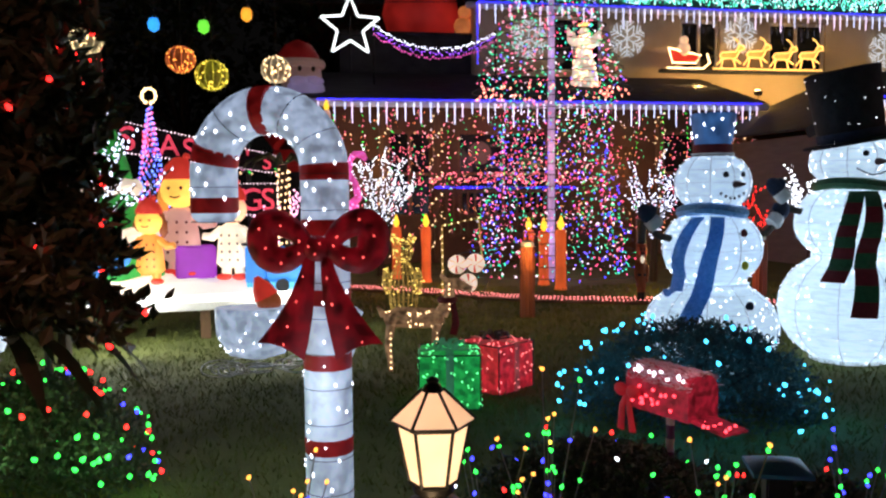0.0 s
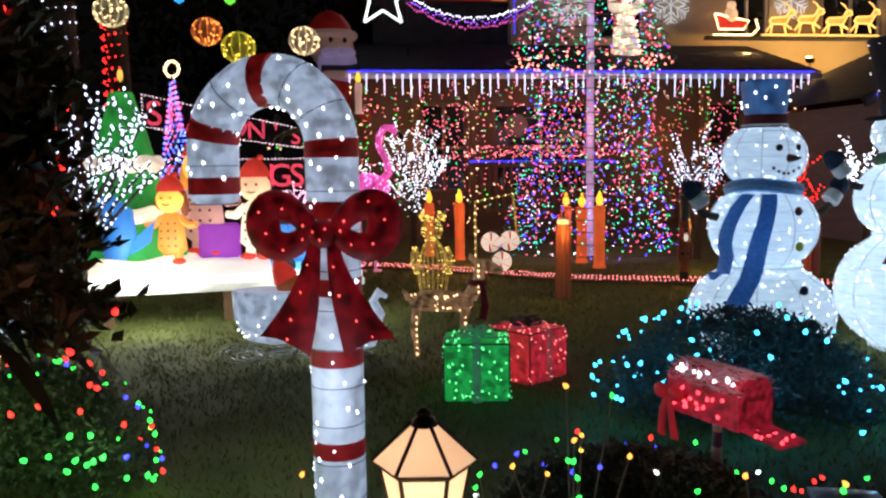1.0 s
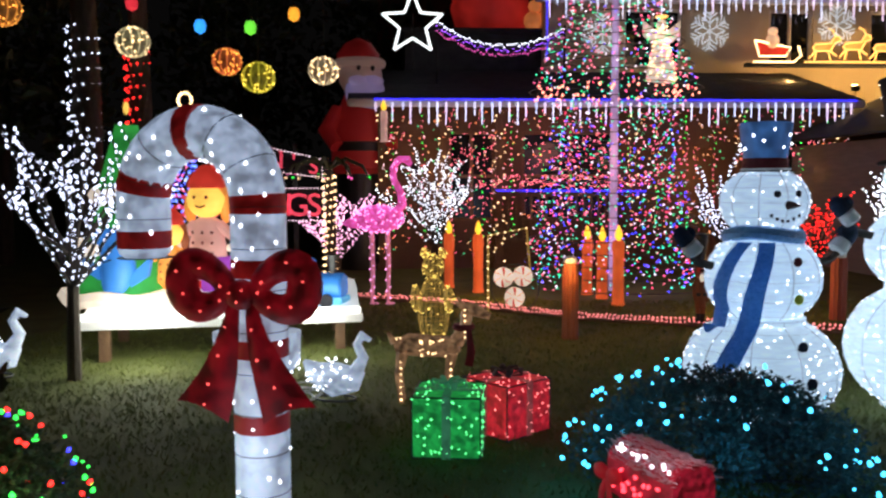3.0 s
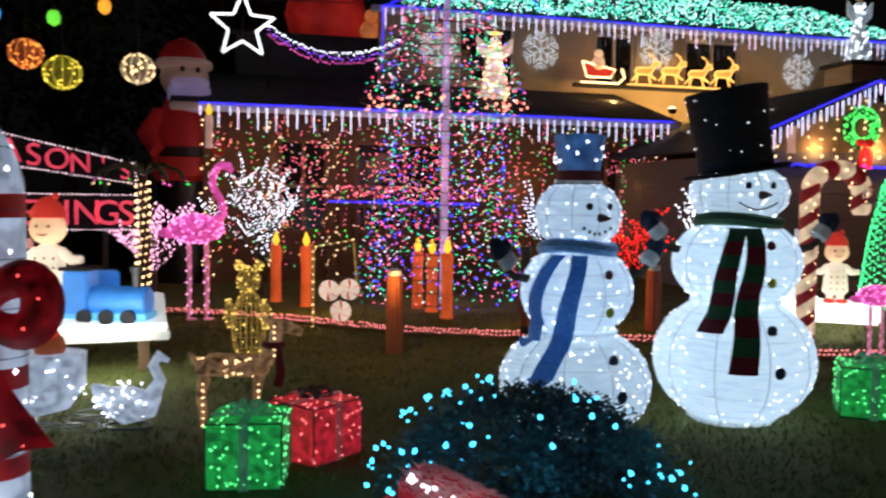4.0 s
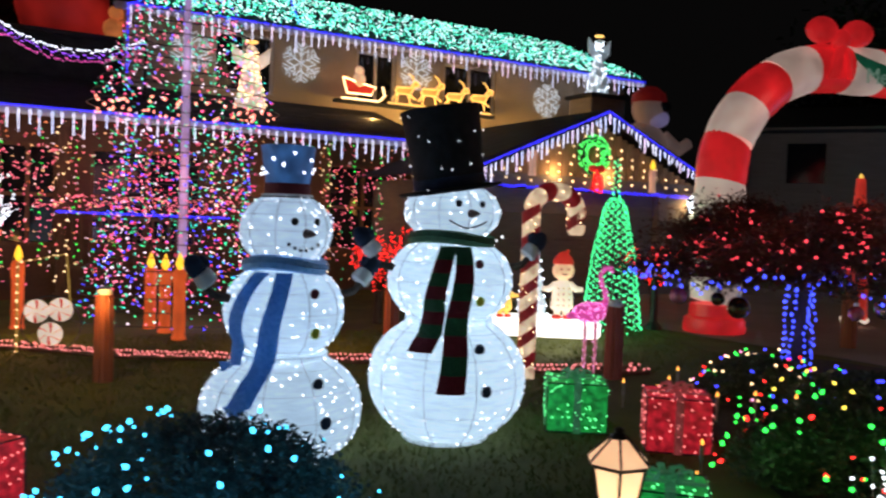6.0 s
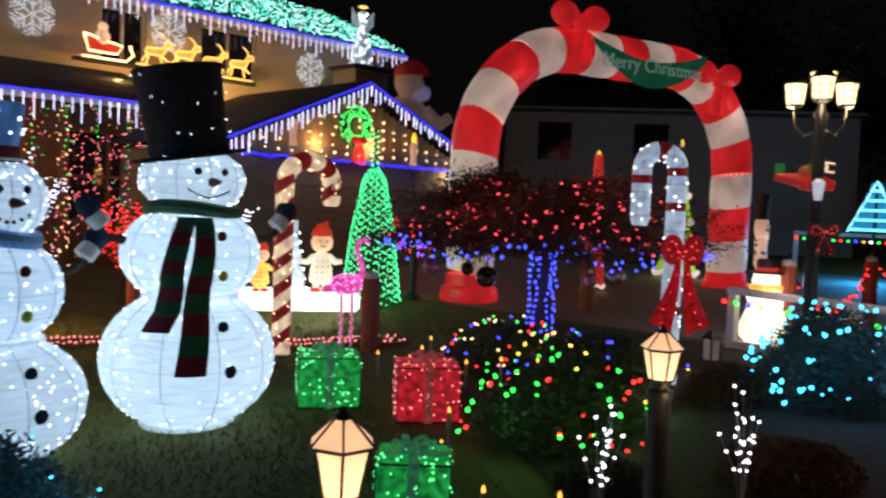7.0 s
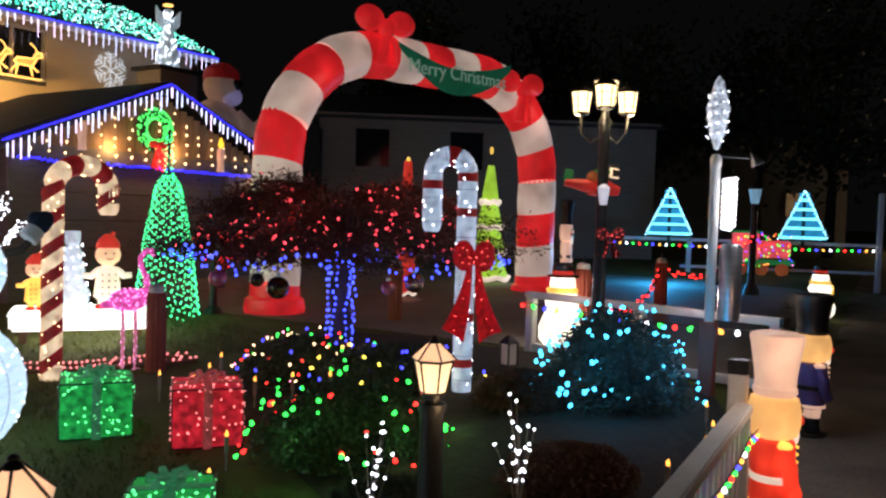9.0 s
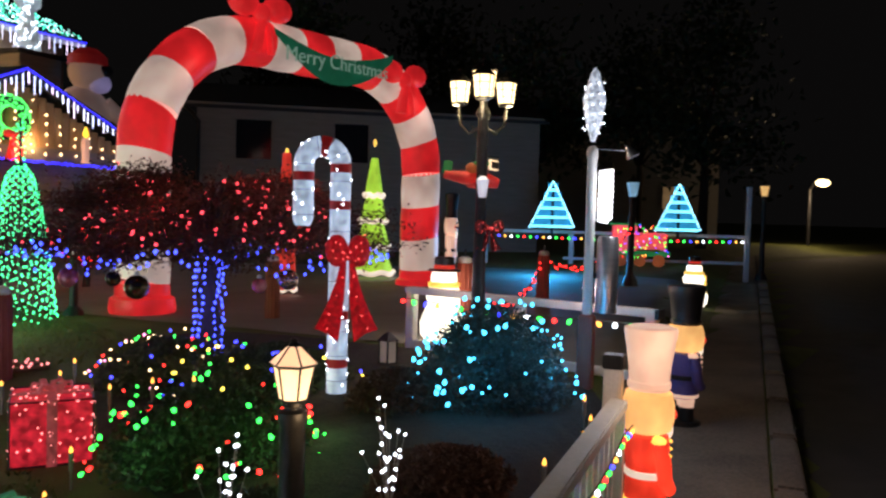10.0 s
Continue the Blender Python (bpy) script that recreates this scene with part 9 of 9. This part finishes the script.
# ---- mailbox ----
def make_mailbox():
    x, y = 1.17, 3.44
    t = thing("mailbox", "red tinsel mailbox on a striped post with red and white bulbs", "mailbox", pose(x, y, gnd(x, y), 0, 0, -50) @ Matrix.Scale(0.79, 4))
    g = gnd(x, y)
    bm = bmesh.new()
    prof = [(-0.12, 0.0), (-0.12, 0.16)] + [(0.12 * -math.cos(a), 0.16 + 0.1 * math.sin(a)) for a in np.linspace(0.2, math.pi - 0.2, 8)] + [(0.12, 0.16), (0.12, 0.0)]
    rows = [[bm.verts.new((xx, py, z + 0.5 - g)) for py, z in prof] for xx in (-0.24, 0.24)]
    for k in range(len(prof)):
        q = (k + 1) % len(prof)
        bm.faces.new((rows[0][k], rows[0][q], rows[1][q], rows[1][k]))
    for r in rows:
        bm.faces.new(r)
    part("box", bm, MAILRED, t, "arched red mesh box")
    part("open_door", box(bmesh.new(), 0.24, 0.2, 0.015, 0.35, 0, 0.495 - g, ry=6, bevel=0.006), MAILRED, t)
    bm = bmesh.new()
    for _ in range(900):
        a = rnd.uniform(0.1, 3.04)
        p = Vector((rnd.uniform(-0.24, 0.24), -0.125 * math.cos(a), 0.66 - g + 0.105 * math.sin(a)))
        tube(bm, [p, p + Vector((rnd.uniform(-0.07, 0.07), rnd.uniform(-0.02, 0.02), rnd.uniform(0, 0.015)))], 0.0018, 3)
    part("frost_tinsel", bm, FROST, t, "frosted white tinsel over the top", "stuff")
    m = pose(-0.2, -0.15, 0.6 - g)
    bm = bmesh.new()
    for sd in (-1, 1):
        ball(bm, 0.05, sd * 0.05, 0, 0, 1.1, 0.5, 0.8, m=m)
        tube(bm, [m @ Vector((0, 0, 0)), m @ Vector((sd * 0.03, -0.01, -0.1)), m @ Vector((sd * 0.05, 0, -0.24))], [0.015, 0.025, 0.03], 6, 0.4)
    part("bow", bm, BOWRED2, t, "shiny red bow")
    n = 7
    for k in range(n):
        z0, z1 = (0.5 - g) * k / n, (0.5 - g) * (k + 1) / n
        part("post_stripe", lathe(bmesh.new(), [(0.025, z0), (0.025, z1)], 12), PURPLEPOST if k % 2 else WHITEPAINT, t)
    bulbs([(rnd.uniform(-0.23, 0.23), -0.13, 0.52 - g + rnd.uniform(0, 0.12)) for _ in range(16)] + [(rnd.uniform(0.25, 0.46), rnd.uniform(-0.1, 0.1), 0.50 - g) for _ in range(9)], 0.0095, B_ROSE, t)
    bulbs([(rnd.uniform(-0.2, 0.22), -0.1, 0.70 - g + rnd.uniform(0, 0.05)) for _ in range(14)], 0.009, B_WHITE, t)
    lamp("mailbox_string_glow", x, y - 0.3, 0.72, (1, 0.5, 0.5), 1.6, 0.05)


MAILRED = lit("mailbox_red", (0.75, 0.02, 0.06), 0.22, (0.25, 0.015, 0.03), 0.9, 30)
FROST = surface("frost_tinsel", (0.5, 0.42, 0.46), (0.75, 0.68, 0.72), 0.35, 0.2, 30)
BOWRED2 = lit("glossy_red_bow", (0.7, 0.02, 0.03), 0.2, (0.45, 0.02, 0.03), 0.4, 12)
PURPLEPOST = surface("purple_stripe", (0.12, 0.03, 0.12), (0.18, 0.05, 0.17), 0.5)
make_mailbox()


# ---- twig light stakes, candle stakes and small lamps ----
def make_twig_stake(label, x, y, h, spread, cols, seed, n=9, rad=0.0066):
    rr = random.Random(seed)
    t = thing("twig_light", label, "light stake", on(x, y), "twig light stakes")
    bm = bmesh.new()
    spots = []
    for k in range(n):
        a = rr.uniform(0, 6.283)
        q = spread * rr.uniform(0.3, 1)
        e = Vector((q * math.cos(a), q * math.sin(a), h * rr.uniform(0.6, 1.0)))
        mid = Vector((e.x * 0.3, e.y * 0.3, e.z * 0.55))
        tube(bm, [(0, 0, 0), mid, e], [0.004, 0.003, 0.0018], 4)
        spots += [e, mid.lerp(e, 0.55), mid.lerp(e, 0.1)]
    part("stem_clump", bm, STEMWIRE, t, "thin pale plastic stems", "stuff")
    for i, c in enumerate(cols):
        bulbs([tuple(p) for p in spots[i::len(cols)]], rad, c, t)


STEMWIRE = surface("pale_stem", (0.25, 0.22, 0.2), (0.4, 0.36, 0.33), 0.5)
MIX = (B_GREEN, B_BLUE, B_RED, B_AMBER, B_GREEN, B_BLUE)
make_twig_stake("spray of thin stems tipped with coloured bulbs", 0.66, 2.05, 0.98, 0.16, MIX, 1, 12)
make_twig_stake("spray of thin stems tipped with coloured bulbs", 0.48, 2.1, 0.75, 0.14, MIX, 2, 9)
make_twig_stake("low spray of stems with coloured bulbs", -0.10, 1.9, 0.75, 0.14, (B_AMBER, B_BLUE, B_GREEN), 3, 8)
make_twig_stake("spray of stems with coloured bulbs by the mailbox", 1.14, 2.0, 0.82, 0.16, MIX, 4, 9)
make_twig_stake("spray of stems with coloured bulbs by the mailbox", 1.62, 2.35, 0.7, 0.16, (B_BLUE, B_GREEN, B_BLUE), 5, 8)
make_twig_stake("white twig lights in the garden bed", 4.30, 4.02, 0.66, 0.13, (B_WHITE,), 6, 9, 0.0068)
make_twig_stake("white twig lights in the garden bed", 4.98, 3.83, 0.62, 0.14, (B_WHITE,), 7, 9, 0.0068)


def make_candle_stake(x, y, h):
    t = thing("candle_stake", "small grey candle stake with an amber flame bulb", "candle stake", on(x, y), "candle stakes along the bed")
    part("stake", lathe(bmesh.new(), [(0.006, 0), (0.006, h * 0.5), (0.013, h * 0.52), (0.013, h), (0.008, h + 0.004)], 10), STEMWIRE, t)
    part("flame_bulb", lathe(bmesh.new(), [(0.005, h), (0.011, h + 0.011), (0.008, h + 0.026), (0.002, h + 0.04)], 8), B_AMBER, t)


for x, y in ((4.0, 5.0), (3.9, 4.72), (3.87, 4.3), (4.97, 6.55), (5.2, 6.42), (5.38, 6.2), (4.9, 7.2), (4.7, 7.0), (4.55, 7.3), (5.1, 7.45), (4.35, 5.6), (6.9, 4.1), (7.05, 4.25), (6.6, 3.95), (5.9, 3.7), (4.15, 4.1)):
    make_candle_stake(x, y, 0.2)

t = thing("ground_lantern", "small dark lantern with glass sides on the bed", "lantern", on(7.15, 6.25))
part("base", box(bmesh.new(), 0.12, 0.12, 0.02, 0, 0, 0.01), BLACKMETAL, t)
for sx in (-1, 1):
    for sy in (-1, 1):
        part("upright", box(bmesh.new(), 0.012, 0.012, 0.18, sx * 0.05, sy * 0.05, 0.11), BLACKMETAL, t)
part("glass", box(bmesh.new(), 0.095, 0.095, 0.17, 0, 0, 0.11), glow("glow_dim_glass", (0.7, 0.55, 0.45), 0.10), t)
part("hood", lathe(bmesh.new(), [(0.09, 0.2), (0.03, 0.26), (0.01, 0.27)], 4, pose(0, 0, 0, 0, 0, 45)), BLACKMETAL, t)

t = thing("path_light", "square solar path light with a blue-tinted top", "path light", on(1.34, 2.17))
hb = 0.57 - gnd(1.34, 2.17)
part("post", box(bmesh.new(), 0.075, 0.075, hb - 0.02, 0, 0, (hb - 0.02) / 2, bevel=0.006), BLACKMETAL, t)
part("top", lathe(bmesh.new(), [(0.12, hb - 0.02), (0.12, hb - 0.008), (0.05, hb + 0.012), (0.01, hb + 0.014)], 4, pose(0, 0, 0, 0, 0, 45)), surface("blue_solar_top", (0.04, 0.16, 0.42), (0.07, 0.26, 0.6), 0.3), t)

t = thing("shepherd_hook", "black garden hook post holding a small lantern", "post", on(-1.97, 3.46))
part("post", tube(bmesh.new(), [(0, 0, 0), (0, 0, 1.2), (-0.06, 0, 1.28), (-0.2, 0, 1.27)], 0.019, 7), BLACKMETAL, t)
part("hanging_lantern", lathe(bmesh.new(), [(0.03, 1.08), (0.05, 1.1), (0.05, 1.2), (0.02, 1.24)], 8, pose(-0.2, 0, 0)), G_ORANGE, t)


# ---- dark conifer with red bulbs beside the camera ----
def make_conifer():
    x, y = -1.2, 2.0
    t = thing("potted_conifer", "tall dark fir tree hung with red bulbs in a dark pot", "tree", on(x, y))
    g = gnd(x, y)
    rr = random.Random(9)
    part("trunk", tube(bmesh.new(), [(0, 0, 0.3), (0.02, 0, 1.2), (0, 0, 3.1)], [0.035, 0.03, 0.01], 8), BARK, t)
    part("pot", lathe(bmesh.new(), [(0.12, 0), (0.17, 0.25), (0.19, 0.42), (0.17, 0.43), (0.16, 0.36)], 20), NAVYPOT, t, "dark glossy blue pot")
    bm, pts, red = bmesh.new(), [], []
    for k in range(170):
        z = 1.2 + 2.0 * (k / 170)
        a = k * 2.399
        r = (0.56 * (1 - (z - 1.2) / 3.0)) * rr.uniform(0.7, 1.08)
        e = Vector((r * math.cos(a), r * math.sin(a), z - 0.14 * r / 0.5 - 0.05))
        s = Vector((0, 0, z))
        mid = s.lerp(e, 0.5) + Vector((0, 0, 0.03))
        tube(bm, [s, mid, e], [0.01, 0.006, 0.003], 4)
        for q in range(150):
            f = rr.random() ** 0.6
            p = s.lerp(e, f)
            pts.append((p.x + rr.gauss(0, 0.03), p.y + rr.gauss(0, 0.03), p.z + rr.gauss(0, 0.022)))
        if k % 2 == 0:
            red.append(e + Vector((0.0, -0.01, 0.0)))
    part("bough_frame", bm, BARK, t, "thin drooping boughs", "stuff")
    leaf_cloud("foliage", pts, 0.075, LEAF, t, 91, "dark needle sprays")
    # a few long broad leaves hanging from the lowest boughs
    for k in range(9):
        a = -0.9 + k * 0.33
        b2 = bmesh.new()
        base = Vector((0.30 * math.cos(a), 0.30 * math.sin(a), 1.12 - 0.03 * (k % 3)))
        prev = None
        for q in range(7):
            f = q / 6
            c = base + Vector((0.26 * f * math.cos(a), 0.26 * f * math.sin(a), -0.10 * f - 0.14 * f * f))
            w = 0.028 * math.sin(math.pi * (0.12 + 0.86 * f))
            row = [b2.verts.new(c + Vector((-w * math.sin(a), w * math.cos(a), 0))), b2.verts.new(c + Vector((w * math.sin(a), -w * math.cos(a), 0)))]
            if prev:
                b2.faces.new((prev[0], prev[1], row[1], row[0]))
            prev = row
        bmesh.ops.solidify(b2, geom=list(b2.faces), thickness=0.002)
        part("leaf", b2, LEAF, t)
    bulbs([tuple(p) for p in red], 0.0095, B_RED, t)
    for dx, dy, z in ((0.35, -0.5, 1.5), (0.55, -0.25, 1.15), (0.4, -0.35, 1.95)):
        lamp("fir_string_glow", x + dx, y + dy, z, (1, 0.28, 0.18), 0.6, 0.05)


NAVYPOT = surface("glazed_blue_pot", (0.02, 0.02, 0.05), (0.04, 0.05, 0.12), 0.2, 0, 5, 0.1)
make_conifer()
